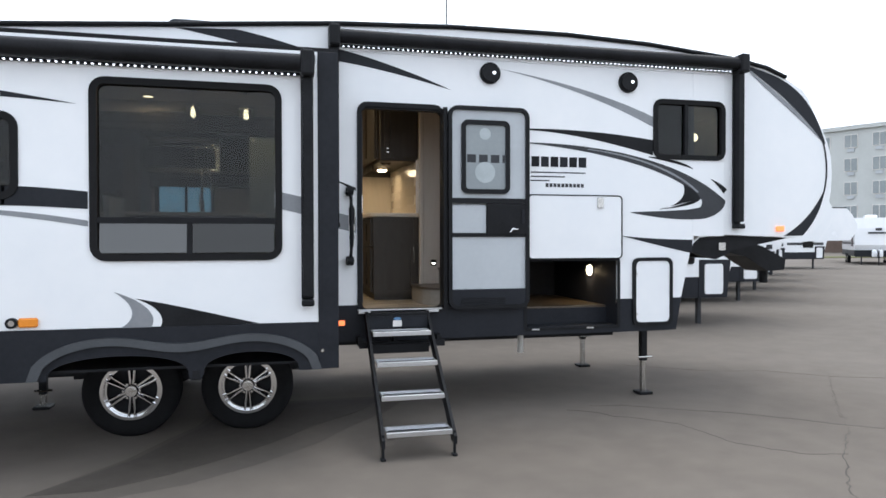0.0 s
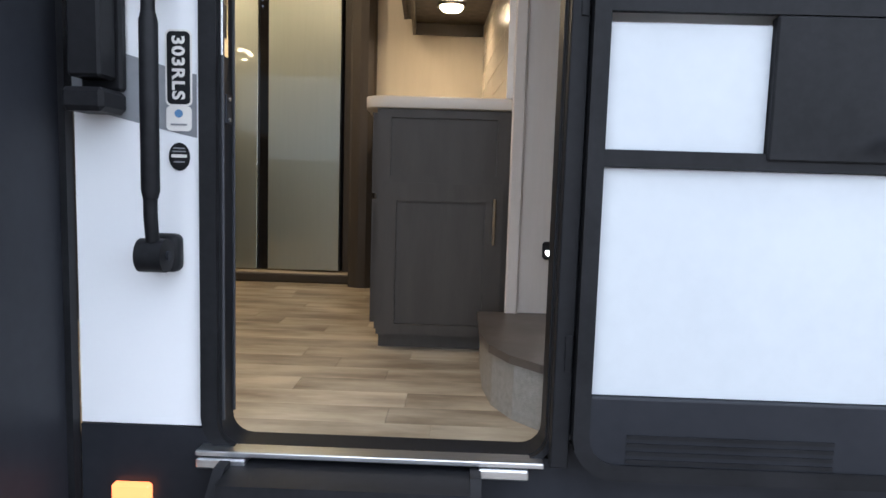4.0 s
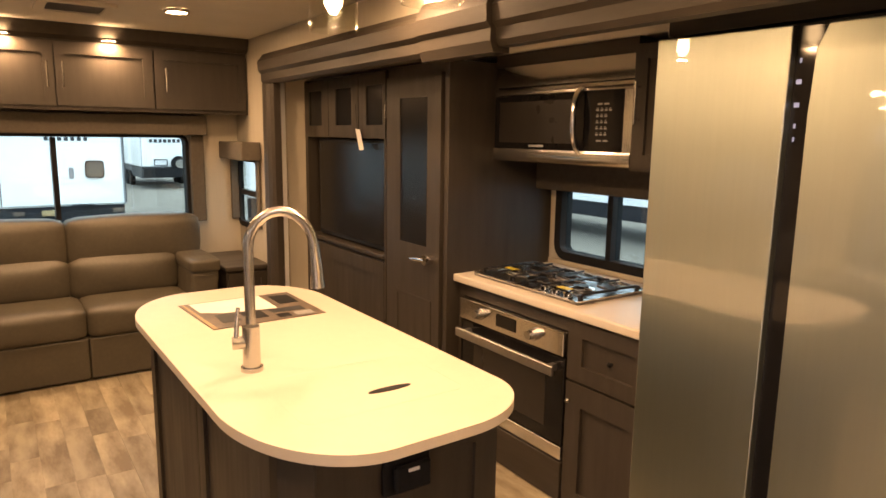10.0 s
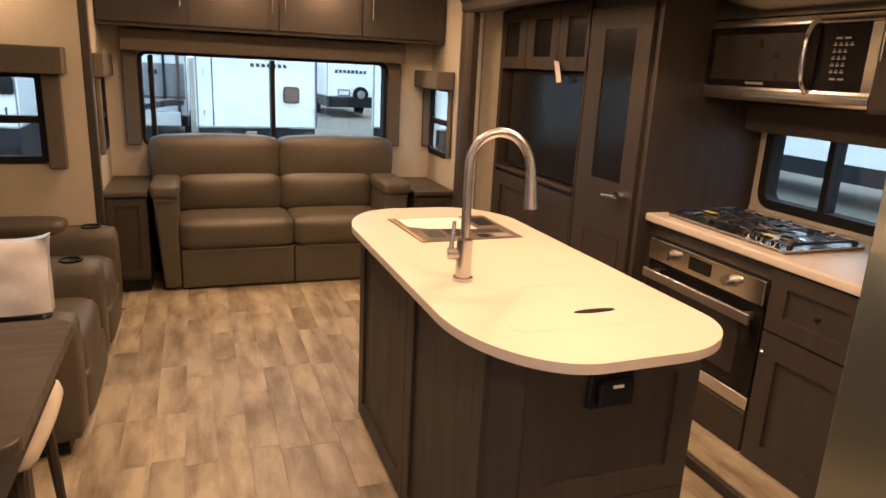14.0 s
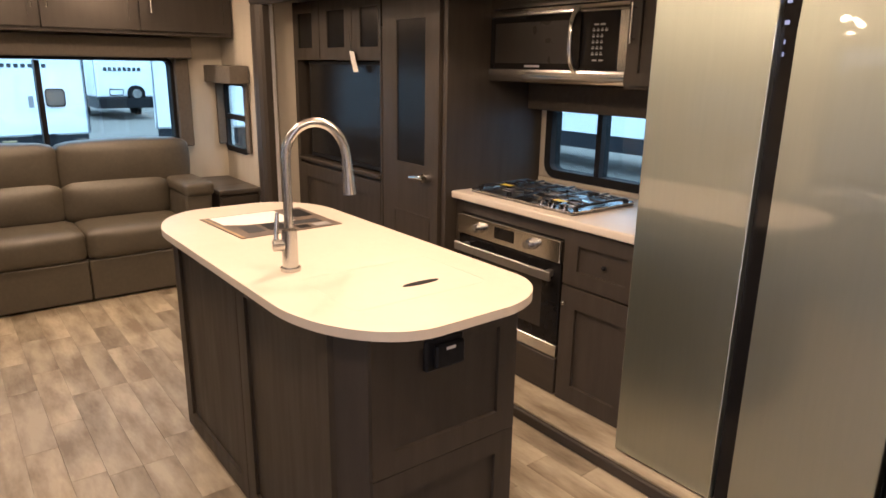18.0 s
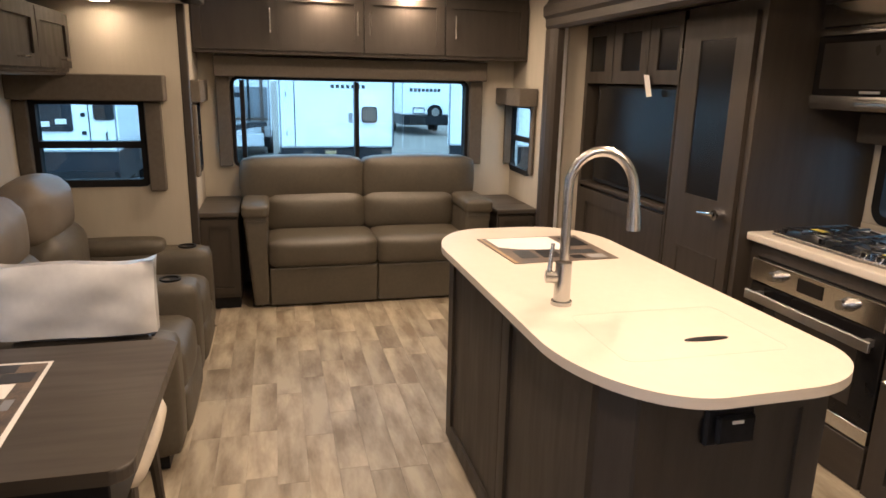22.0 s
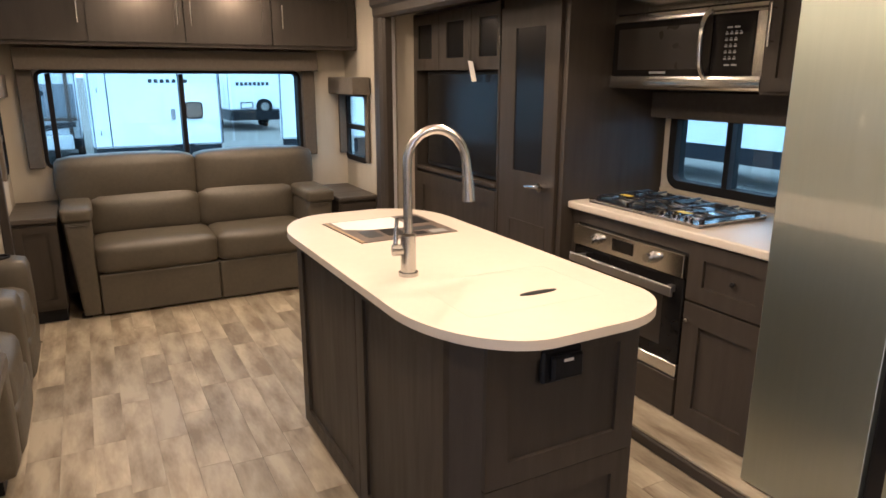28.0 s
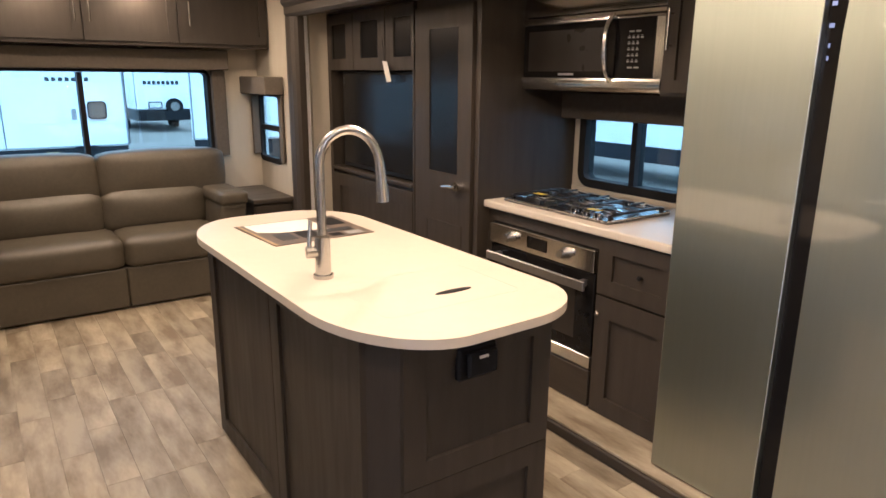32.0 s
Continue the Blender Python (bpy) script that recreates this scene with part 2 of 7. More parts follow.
HOLD_FLOOR = material("brown_hold_floor", (0.11, 0.085, 0.058), (0.08, 0.06, 0.04), 0.3, scale=5, bump=0.05)
ASPHALT = material("worn_asphalt", (0.170, 0.146, 0.122), (0.138, 0.118, 0.099), 0.85, scale=0.35, bump=0.5, bscale=90, fine=0.55)
PAPER = material("paper", (0.75, 0.73, 0.70), (0.7, 0.68, 0.65), 0.6, scale=8)
PRINT_GREEN = material("green_print", (0.08, 0.13, 0.05), (0.30, 0.32, 0.22), 0.35, scale=30)
PRINT_DARK = material("dark_print", (0.05, 0.045, 0.045), (0.16, 0.12, 0.09), 0.4, scale=16)
PRINT_TAN = material("tan_print", (0.38, 0.27, 0.14), (0.3, 0.2, 0.1), 0.4, scale=16)
AMBER = material("amber_lens", (0.75, 0.26, 0.03), (0.6, 0.2, 0.02), 0.15, emit=(1.0, 0.35, 0.05), strength=0.15)
RED_LENS = material("orange_red_lens", (0.7, 0.12, 0.03), (0.6, 0.1, 0.02), 0.2, emit=(1.0, 0.25, 0.08), strength=2.0)
GLOW = material("warm_lamp_lens", (0.9, 0.85, 0.75), None, 0.4, emit=(1.0, 0.75, 0.43), strength=18.0)
GLOW_WHITE = material("white_lamp_lens", (0.9, 0.9, 0.9), None, 0.4, emit=(1.0, 0.93, 0.85), strength=8.0)
LED = material("white_led", (0.9, 0.9, 0.95), None, 0.4, emit=(0.92, 0.94, 1.0), strength=3.5)
DISPLAY = material("blue_display", (0.1, 0.1, 0.15), None, 0.3, emit=(0.5, 0.62, 1.0), strength=0.22)
YELLOW = material("yellow_tag", (0.55, 0.43, 0.04), None, 0.5)
BLUE = material("blue_badge", (0.12, 0.25, 0.45), None, 0.4)
PANE_DARK = glass("dark_tinted_pane", (0.351, 0.374, 0.386), 0.0, 1.36)
PANE_HOPPER_DARK = glass("bluish_tinted_pane", (0.06, 0.07, 0.085), 0.0, 1.6)
DARK_FABRIC = material("dark_valance_fabric", (0.055, 0.047, 0.039), (0.045, 0.038, 0.032), 0.9, scale=50, bump=0.3, bscale=400, fine=0.6)
MESH_DARK = material("dark_oven_mesh", (0.022, 0.019, 0.017), (0.03, 0.026, 0.023), 0.25, scale=3, spec=0.35)
GREY_FLARE = material("grey_flare_paint", (0.075, 0.08, 0.088), (0.06, 0.064, 0.07), 0.4, scale=4, spec=0.25)
# darkened asphalt for the painted shade by the wheels; cracks and seams share it
SHADE_EDGE_SEAM = material("shade_edge_seam_asphalt", (0.125, 0.107, 0.090), (0.105, 0.090, 0.075), 0.8, scale=0.9, bump=0.5, bscale=90, fine=0.5)
SHADE_CRACK = material("shade_crack_asphalt", (0.085, 0.072, 0.060), (0.065, 0.055, 0.046), 0.7, scale=0.9, bump=0.5, bscale=90, fine=0.5)
FROST = material("frosted_door_glass", (0.30, 0.33, 0.345), (0.26, 0.29, 0.305), 0.3, scale=3)
FROST_PALE = material("pale_frosted_glass", (0.46, 0.51, 0.53), None, 0.4)
PANE_HOPPER = glass("mirror_tinted_pane", (0.05, 0.055, 0.06), 0.0, 1.95)
KEY_GREY = material("grey_key_legend", (0.30, 0.30, 0.30), None, 0.5)
PANE = glass("blue_tinted_pane", (0.53, 0.71, 0.775))
CLEAR = glass("clear_glass", (0.96, 0.96, 0.94), 0.0, 1.2)
HOTEL = material("pale_render", (0.56, 0.58, 0.57), (0.51, 0.53, 0.52), 0.8, scale=0.4)
HOTEL_DARK = material("dark_cladding", (0.05, 0.048, 0.05), (0.07, 0.066, 0.068), 0.7, scale=0.4)
BRICK_BASE = material("brown_base_wall", (0.14, 0.10, 0.08), (0.11, 0.08, 0.065), 0.85, scale=1.0)
GRASS = material("far_grass", (0.10, 0.11, 0.04), (0.14, 0.13, 0.06), 0.9, scale=3)


# ---- building helpers ----
def at3(axis, u, v, d):
    return {"x": (d, u, v), "y": (u, d, v), "z": (u, v, d)}[axis]


def box(bm, x0, x1, y0, y1, z0, z1, b=0.0, seg=1):
    m = Matrix.Translation(((x0 + x1) / 2, (y0 + y1) / 2, (z0 + z1) / 2)) @ Matrix.Diagonal((abs(x1 - x0), abs(y1 - y0), abs(z1 - z0), 1))
    made = bmesh.ops.create_cube(bm, size=1, matrix=m)
    if b:
        edges = list({e for v in made["verts"] for e in v.link_edges})
        bmesh.ops.bevel(bm, geom=edges, offset=b, segments=seg, profile=0.5, affect="EDGES")
    return bm


def cubes(*rows, b=0.0, seg=1):
    bm = bmesh.new()
    for r in rows:
        box(bm, *r, b=b, seg=seg)
    return bm


def rr(u0, u1, v0, v1, r, n=5):
    pts = []
    for cu, cv, a0 in ((u1 - r, v1 - r, 0), (u0 + r, v1 - r, 90), (u0 + r, v0 + r, 180), (u1 - r, v0 + r, 270)):
        for k in range(n + 1):
            a = radians(a0 + 90 * k / n)
            pts.append((cu + r * math.cos(a), cv + r * math.sin(a)))
    return pts


def prism(bm, pts, axis, d0, d1):
    lo = [bm.verts.new(at3(axis, u, v, d0)) for u, v in pts]
    hi = [bm.verts.new(at3(axis, u, v, d1)) for u, v in pts]
    bm.faces.new(lo)
    bm.faces.new(list(reversed(hi)))
    for k in range(len(pts)):
        j = (k + 1) % len(pts)
        bm.faces.new((lo[k], lo[j], hi[j], hi[k]))
    return bm


def ring(bm, outer, inner, axis, d0, d1):
    loops = [[bm.verts.new(at3(axis, u, v, d)) for u, v in pts] for d in (d0, d1) for pts in (outer, inner)]
    oa, ia, ob, ib = loops
    n = len(outer)
    for k in range(n):
        j = (k + 1) % n
        bm.faces.new((oa[k], oa[j], ia[j], ia[k]))
        bm.faces.new((ob[k], ib[k], ib[j], ob[j]))
        bm.faces.new((oa[k], ob[k], ob[j], oa[j]))
        bm.faces.new((ia[k], ia[j], ib[j], ib[k]))
    return bm


def circle(u, v, r, n=20):
    return [(u + r * math.cos(2 * math.pi * k / n), v + r * math.sin(2 * math.pi * k / n)) for k in range(n)]


def cyl(bm, axis, u, v, d0, d1, r, n=20):
    return prism(bm, circle(u, v, r, n), axis, d0, d1)


def tube(bm, pts, r, n=10):
    pts = [Vector(p) for p in pts]
    rings = []
    for k, p in enumerate(pts):
        d = (pts[min(k + 1, len(pts) - 1)] - pts[max(k - 1, 0)]).normalized()
        if k == 0:
            side = d.cross(Vector((0, 0, 1))) if abs(d.z) < 0.95 else d.cross(Vector((0, 1, 0)))
        else:
            side = side - d * side.dot(d)
        side.normalize()
        up = side.cross(d)
        rad = r[k] if isinstance(r, (list, tuple)) else r
        rings.append([bm.verts.new(p + rad * (math.cos(2 * math.pi * j / n) * side + math.sin(2 * math.pi * j / n) * up)) for j in range(n)])
    for a, c in zip(rings, rings[1:]):
        for j in range(n):
            bm.faces.new((a[j], a[(j + 1) % n], c[(j + 1) % n], c[j]))
    bm.faces.new(rings[0])
    bm.faces.new(list(reversed(rings[-1])))
    return bm


def cushion(bm, x0, x1, y0, y1, z0, z1, puff=0.03, r=0.05, seg=3):
    """A padded block: rounded edges and slightly swollen faces."""
    made = bmesh.new()
    box(made, x0, x1, y0, y1, z0, z1)
    bmesh.ops.subdivide_edges(made, edges=made.edges[:], cuts=9, use_grid_fill=True)
    c = Vector(((x0 + x1) / 2, (y0 + y1) / 2, (z0 + z1) / 2))
    h = Vector(((x1 - x0) / 2, (y1 - y0) / 2, (z1 - z0) / 2))
    for v in made.verts:
        q = v.co - c
        s = [max(-1.0, min(1.0, q[k] / h[k])) for k in range(3)]
        inner = Vector([max(-h[k] + r, min(h[k] - r, q[k])) for k in range(3)])
        d = q - inner
        if d.length > 1e-6:
            d = d.normalized() * r
        w = [math.cos(s[k] * math.pi / 2) for k in range(3)]
        swell = Vector([puff * (1 if s[k] > 0 else -1) * w[(k + 1) % 3] * w[(k + 2) % 3] if abs(s[k]) > 0.99 else 0 for k in range(3)])
        v.co = c + inner + d + swell
    tmp = bpy.data.meshes.new("tmp")
    made.to_mesh(tmp)
    made.free()
    bm.from_mesh(tmp)
    bpy.data.meshes.remove(tmp)
    return bm


def finish(name, bm, mat, smooth=None):
    bmesh.ops.recalc_face_normals(bm, faces=bm.faces[:])
    me = bpy.data.meshes.new(name)
    bm.to_mesh(me)
    bm.free()
    me.materials.append(mat)
    if smooth:
        for p in me.polygons:
            p.use_smooth = True
        me.set_sharp_from_angle(angle=radians(smooth))
    return me


def thing(name, loc, label, category, group="", kind=""):
    ob = new(name)
    ob.empty_display_size = 0.1
    ob.location = loc
    return tagged(ob, label, category, group, kind)


def part(name, bm, mat, parent, label="", smooth=None, shadow=True):
    me = bm if isinstance(bm, bpy.types.Mesh) else finish(name, bm, mat, smooth)
    ob = new(name, me)
    ob.parent = parent
    if parent.type == "EMPTY":
        ob.matrix_parent_inverse = Matrix.Translation(-Vector(parent.location))
    if not shadow:
        ob.visible_shadow = False
    return tagged(ob, label)


def solid(name, bm, mat, label, category, kind="", smooth=None, group=""):
    return tagged(new(name, finish(name, bm, mat, smooth)), label, category, group, kind)


def wall(name, axis, d0, d1, u0, u1, v0, v1, holes, mat, label, category="wall"):
    """A wall with thickness d0..d1 and rectangular openings that go through."""
    us = sorted({u0, u1, *[h[k] for h in holes for k in (0, 1) if u0 < h[k] < u1]})
    vs = sorted({v0, v1, *[h[k] for h in holes for k in (2, 3) if v0 < h[k] < v1]})
    bm = bmesh.new()
    solid_ = lambda u, v: u0 < u < u1 and v0 < v < v1 and not any(h[0] < u < h[1] and h[2] < v < h[3] for h in holes)
    verts = {}

    def vert(i, j, d):
        if (i, j, d) not in verts:
            verts[i, j, d] = bm.verts.new(at3(axis, us[i], vs[j], d))
        return verts[i, j, d]

    for i in range(len(us) - 1):
        for j in range(len(vs) - 1):
            mu, mv = (us[i] + us[i + 1]) / 2, (vs[j] + vs[j + 1]) / 2
            if not solid_(mu, mv):
                continue
            for d in (d0, d1):
                bm.faces.new([vert(a, b_, d) for a, b_ in ((i, j), (i + 1, j), (i + 1, j + 1), (i, j + 1))])
            for (a, b_), (ou, ov) in ((((i, j), (i + 1, j)), (mu, vs[j] - 1e-4)), (((i, j + 1), (i + 1, j + 1)), (mu, vs[j + 1] + 1e-4)),
                                      (((i, j), (i, j + 1)), (us[i] - 1e-4, mv)), (((i + 1, j), (i + 1, j + 1)), (us[i + 1] + 1e-4, mv))):
                if not solid_(ou, ov):
                    bm.faces.new((vert(*a, d0), vert(*b_, d0), vert(*b_, d1), vert(*a, d1)))
    return solid(name, bm, mat, label, category, "structure")


def window(name, axis, d0, d1, u0, u1, v0, v1, pane, label, bars=(), vbars=(), r=0.07, w=0.03, fill=None):
    """A framed window: frame, panes, dividing bars."""
    mid = (d0 + d1) / 2
    t = thing(name, at3(axis, (u0 + u1) / 2, v0, mid), label, "window", kind="structure")
    part("window_frame", ring(bmesh.new(), rr(u0 - w * 0.4, u1 + w * 0.4, v0 - w * 0.4, v1 + w * 0.4, r + w * 0.4), rr(u0 + w, u1 - w, v0 + w, v1 - w, max(r - w, 0.01)), axis, d0, d1), FRAME_BLACK, t, smooth=40)
    part("pane", prism(bmesh.new(), rr(u0 + w * 0.5, u1 - w * 0.5, v0 + w * 0.5, v1 - w * 0.5, max(r - w * 0.5, 0.01)), axis, mid - 0.002, mid + 0.002), pane, t, shadow=False)
    if fill:
        part("corner_plate", ring(bmesh.new(), rr(u0 - 0.01, u1 + 0.01, v0 - 0.01, v1 + 0.01, 0.001), rr(u0 + w * 0.3, u1 - w * 0.3, v0 + w * 0.3, v1 - w * 0.3, r), axis, fill[1], fill[2]), fill[0], t)
    for u, va, vb in bars:
        part("mullion", bar_box(axis, u - 0.016, u + 0.016, va, vb, d0 + 0.004, d1 - 0.004), BLACK, t)
    for v, ua, ub in vbars:
        part("transom", bar_box(axis, ua, ub, v - 0.02, v + 0.02, d0 + 0.004, d1 - 0.004), BLACK, t)
    return t


def bar_box(axis, u0, u1, v0, v1, d0, d1, b=0.0):
    a, c = at3(axis, u0, v0, d0), at3(axis, u1, v1, d1)
    return box(bmesh.new(), a[0], c[0], a[1], c[1], a[2], c[2], b=b)


def shaker(name, parent, axis, d, out, u0, u1, v0, v1, mat=None, fw=0.055, th=0.02, glass_pane=None, label=""):
    """A framed panel door or drawer front whose face stands th out of the plane d, towards out (+1 or -1)."""
    mat = mat or WOOD
    bm = bmesh.new()
    o = [(u0, v0), (u1, v0), (u1, v1), (u0, v1)]
    i = [(u0 + fw, v0 + fw), (u1 - fw, v0 + fw), (u1 - fw, v1 - fw), (u0 + fw, v1 - fw)]
    ring(bm, o, i, axis, d, d + out * th)
    if not glass_pane:
        prism(bm, i, axis, d, d + out * th * 0.35)
    ob = part(name, bm, mat, parent, label)
    if glass_pane:
        part("glass", prism(bmesh.new(), i, axis, d + out * th * 0.2, d + out * th * 0.5), glass_pane, ob)
    return ob


def pull(parent, axis, d, out, u, v, length, upright=True, mat=None):
    """A bar handle on two posts."""
    bm = bmesh.new()
    h = length / 2
    ends = [(u, v - h), (u, v + h)] if upright else [(u - h, v), (u + h, v)]
    tube(bm, [at3(axis, *ends[0], d + out * 0.028), at3(axis, *ends[1], d + out * 0.028)], 0.006, 8)
    for s in (0.12, 0.88):
        p = (ends[0][0] + (ends[1][0] - ends[0][0]) * s, ends[0][1] + (ends[1][1] - ends[0][1]) * s)
        tube(bm, [at3(axis, *p, d), at3(axis, *p, d + out * 0.028)], 0.004, 6)
    return part("handle", bm, mat or NICKEL, parent, "slim brushed nickel bar handle", smooth=40)

# ---- ground and distance ----
F = 1.03          # cabin floor
TOP = F + 0.92    # counter height
solid("ground", cubes((-900, 900, -900, 900, -0.4, 0.0)), ASPHALT, "worn grey-brown asphalt of a wide open lot", "ground", "structure")

# shade by the wheels put into the ground colour as two nested patches
solid("shade_edge_patch", prism(bmesh.new(), [(-2.72, -1.36), (-2.45, -0.99), (-2.14, -0.58), (-1.93, -0.12), (-1.73, 0.25), (-1.6, 1.0), (0.35, 1.0), (0.0, 0.38), (-0.40, -0.08), (-0.72, -0.52), (-1.18, -0.94), (-1.62, -1.24), (-2.15, -1.42)], "z", 0.0002, 0.0015), SHADE_EDGE_SEAM, "paler edge of the shade painted on the asphalt", "stain", "structure")
solid("shade_patch", prism(bmesh.new(), [(-2.62, -1.22), (-2.36, -0.93), (-2.07, -0.58), (-1.86, -0.14), (-1.66, 0.25), (-1.5, 0.9), (0.1, 0.9), (-0.35, 0.35), (-0.72, 0.02), (-1.02, -0.36), (-1.42, -0.74), (-1.78, -1.02), (-2.2, -1.24)], "z", 0.0005, 0.004), SHADE_CRACK, "shade painted dark on the asphalt by the wheels", "stain", "structure")

# ---- shell of the trailer ----
SL = (-4.36, -0.613)      # lounge slide along x
KS = (-4.42, -0.27)      # kitchen slide along x
DOOR = (-0.292, 0.465, 1.03, 2.876)
side_holes = [DOOR, (SL[0], SL[1], 0.6, 3.06), (2.66, 3.46, 2.49, 3.07), (1.28, 2.26, 0.80, 1.47), (-5.22, -4.84, 1.95, 2.44), (2.935, 3.2, 0.9, 1.60)]
wall("wall_curb_outer", "y", 0.0, 0.03, -4.359, 3.10, 1.075, 3.36, side_holes, WHITE, "glossy white fibreglass outer wall of the trailer")
wall("wall_curb_lower", "y", -0.004, 0.03, -0.63, 2.799, 0.745, 1.072, side_holes[:5], CHAR, "dark charcoal lower skirt of the trailer wall")
wall("wall_curb_inner", "y", 0.033, 0.055, -4.358, 3.10, F, 3.30, side_holes, PAPER_WALL, "beige linen-look wallpapered inner wall")
bay_hole = [(-5.22, -4.84, 1.95, 2.44)]
wall("wall_bay_outer", "y", -0.115, -0.085, -5.40, -4.362, 0.75, 3.36, bay_hole, WHITE, "white outer wall of the rear bay")
wall("wall_bay_inner", "y", -0.082, -0.06, -5.31, -4.362, F, 3.30, bay_hole, PAPER_WALL, "beige linen-look wall of the rear bay")
wall("wall_offside_inner", "y", 2.36, 2.385, -5.31, 0.43, F, 3.30, [(KS[0], KS[1], F, 3.06), (-5.30, -4.84, 1.91, 2.44)], PAPER_WALL, "beige linen-look wallpapered inner wall")
wall("wall_offside_outer", "y", 2.39, 2.42, -5.40, 3.10, 0.75, 3.36, [(KS[0], KS[1], F - 0.05, 3.06), (-5.30, -4.84, 1.91, 2.44)], WHITE, "white outer wall on the far side")
wall("wall_rear", "x", -5.335, -5.31, -0.082, 2.385, F, 3.30, [(0.163, 1.978, 1.943, 2.60)], PAPER_WALL, "beige wallpapered rear wall")
wall("wall_rear_outer", "x", -5.40, -5.338, -0.085, 2.42, 0.75, 3.36, [(0.163, 1.978, 1.943, 2.60)], WHITE, "white outer rear wall")
solid("ceiling", cubes((-5.31, 3.10, 0.055, 2.36, 3.30, 3.33), (-5.335, -4.362, -0.085, 0.054, 3.30, 3.33)), CEIL, "pale cream ceiling panel with a faint texture", "ceiling", "structure")
LINE = [(-5.40, 3.39), (-3.2, 3.40), (-1.9, 3.49), (-0.5, 3.60), (0.56, 3.645), (1.7, 3.655), (2.6, 3.62), (3.10, 3.575)]
solid("roof", prism(bmesh.new(), LINE + [(3.10, 3.362), (-5.40, 3.362)], "y", 0.0, 2.42), WHITE, "white gently arched roof of the trailer", "roof", "structure")
solid("roof_rail", tube(bmesh.new(), [(x, -0.012, z) for x, z in LINE + [(3.52, 3.54), (3.95, 3.47), (4.20, 3.38)]], 0.022, 8), BLACK, "black roof edge trim", "trim", "structure", smooth=50)
solid("chassis", cubes((-5.3, 2.85, 0.05, 2.38, 0.74, 0.80), (-5.3, 2.6, 0.75, 0.85, 0.60, 0.74), (-5.3, 2.6, 1.65, 1.75, 0.60, 0.74), (-4.2, -0.55, 0.55, 2.1, 0.44, 0.735)), BLACK, "black underbelly and frame rails", "chassis", "structure")
solid("cabin_subfloor", cubes((-5.31, 0.46, 0.055, 2.36, 0.82, F - 0.012), (-5.335, -4.362, -0.085, 0.054, 0.82, F - 0.012)), GAP, "subfloor beneath the planks", "floor", "structure")

# nose cap and front end
nose = [(3.103, 1.60), (3.20, 1.685), (3.45, 1.715), (4.36, 1.685), (4.58, 1.755), (4.70, 1.87), (4.765, 2.02), (4.795, 2.20), (4.806, 2.38), (4.79, 2.56),
        (4.74, 2.72), (4.66, 2.875), (4.57, 3.03), (4.50, 3.17), (4.42, 3.262), (4.20, 3.37), (3.95, 3.455), (3.52, 3.53), (3.103, 3.57)]


solid("nose_cap", ring(bmesh.new(), nose, [(3.9 + (x - 3.9) * 0.96, 2.6 + (z - 2.6) * 0.96) for x, z in nose], "y", 0.032, 2.388), WHITE, "rounded white fibreglass nose of the fifth-wheel trailer", "nose cap", "structure")
solid("nose_side_far", prism(bmesh.new(), nose, "y", 2.39, 2.418), WHITE, "white far side of the trailer nose", "nose cap", "structure")
solid("nose_side", prism(bmesh.new(), [(3.473, 1.714)] + nose[3:-2] + [(3.473, 3.535)], "y", 0.002, 0.03), WHITE, "white side of the rounded trailer nose", "nose cap", "structure")
wall("wall_nose_side", "y", 0.002, 0.03, 3.103, 3.471, 1.70, 3.36, [(2.66, 3.46, 2.49, 3.07)], WHITE, "white side wall round the bedroom window")
solid("wall_nose_top", prism(bmesh.new(), [(3.103, 3.362), (3.471, 3.362), (3.471, 3.536), (3.103, 3.568)], "y", 0.002, 0.03), WHITE, "white strip above the bedroom window", "wall", "structure")
solid("front_lower_wall", prism(bmesh.new(), [(2.80, 0.745), (2.91, 0.75), (2.968, 1.073), (2.80, 1.073)], "y", -0.0035, 2.41), CHAR, "charcoal lower front wall under the nose", "wall", "structure")
solid("front_side_wall", prism(bmesh.new(), [(2.80, 1.0755), (2.969, 1.0755), (3.07, 1.53), (3.098, 1.598), (2.80, 1.598)], "y", 0.0008, 2.41), WHITE, "white slanting front wall joining the nose", "wall", "structure")

# lounge slide-out
SY = -1.0
win_a = (-2.265, -1.001, 1.532, 2.783)
win_b = (-3.48, -2.73, 1.955, 2.52)
slide_holes = [win_a, win_b]
wall("wall_slide_outer", "y", SY, SY + 0.03, SL[0], SL[1] + 0.03, 1.055, 3.06, slide_holes, WHITE, "white outer wall of the extended slide-out")
wall("wall_slide_inner", "y", SY + 0.033, SY + 0.055, SL[0] + 0.05, SL[1] - 0.03, F, 3.0, slide_holes, PAPER_WALL, "beige wallpapered wall of the slide-out")
end_win = (-0.87, -0.27, 1.965, 2.458)
wall("wall_slide_rear", "x", SL[0] + 0.03, SL[0] + 0.06, SY + 0.055, -0.056, F, 3.0, [end_win], PAPER_WALL, "beige end wall of the lounge slide-out")
wall("wall_slide_rear_outer", "x", SL[0], SL[0] + 0.027, SY + 0.03, -0.058, 1.055, 3.06, [end_win], WHITE, "white end wall of the slide-out")
wall("wall_slide_front", "x", SL[1] - 0.047, SL[1] - 0.019, SY + 0.033, 0.0, 0.705, 3.06, [], CHAR, "charcoal end wall of the slide-out")
solid("slide_ceiling", cubes((SL[0] + 0.03, SL[1] - 0.03, SY + 0.055, 0.033, 3.0, 3.03)), CEIL, "cream ceiling of the slide-out", "ceiling", "structure")
solid("slide_roof", cubes((SL[0], SL[1] + 0.03, SY, 0.0, 3.063, 3.09)), BLACK, "black slide-out roof edge", "roof", "structure")
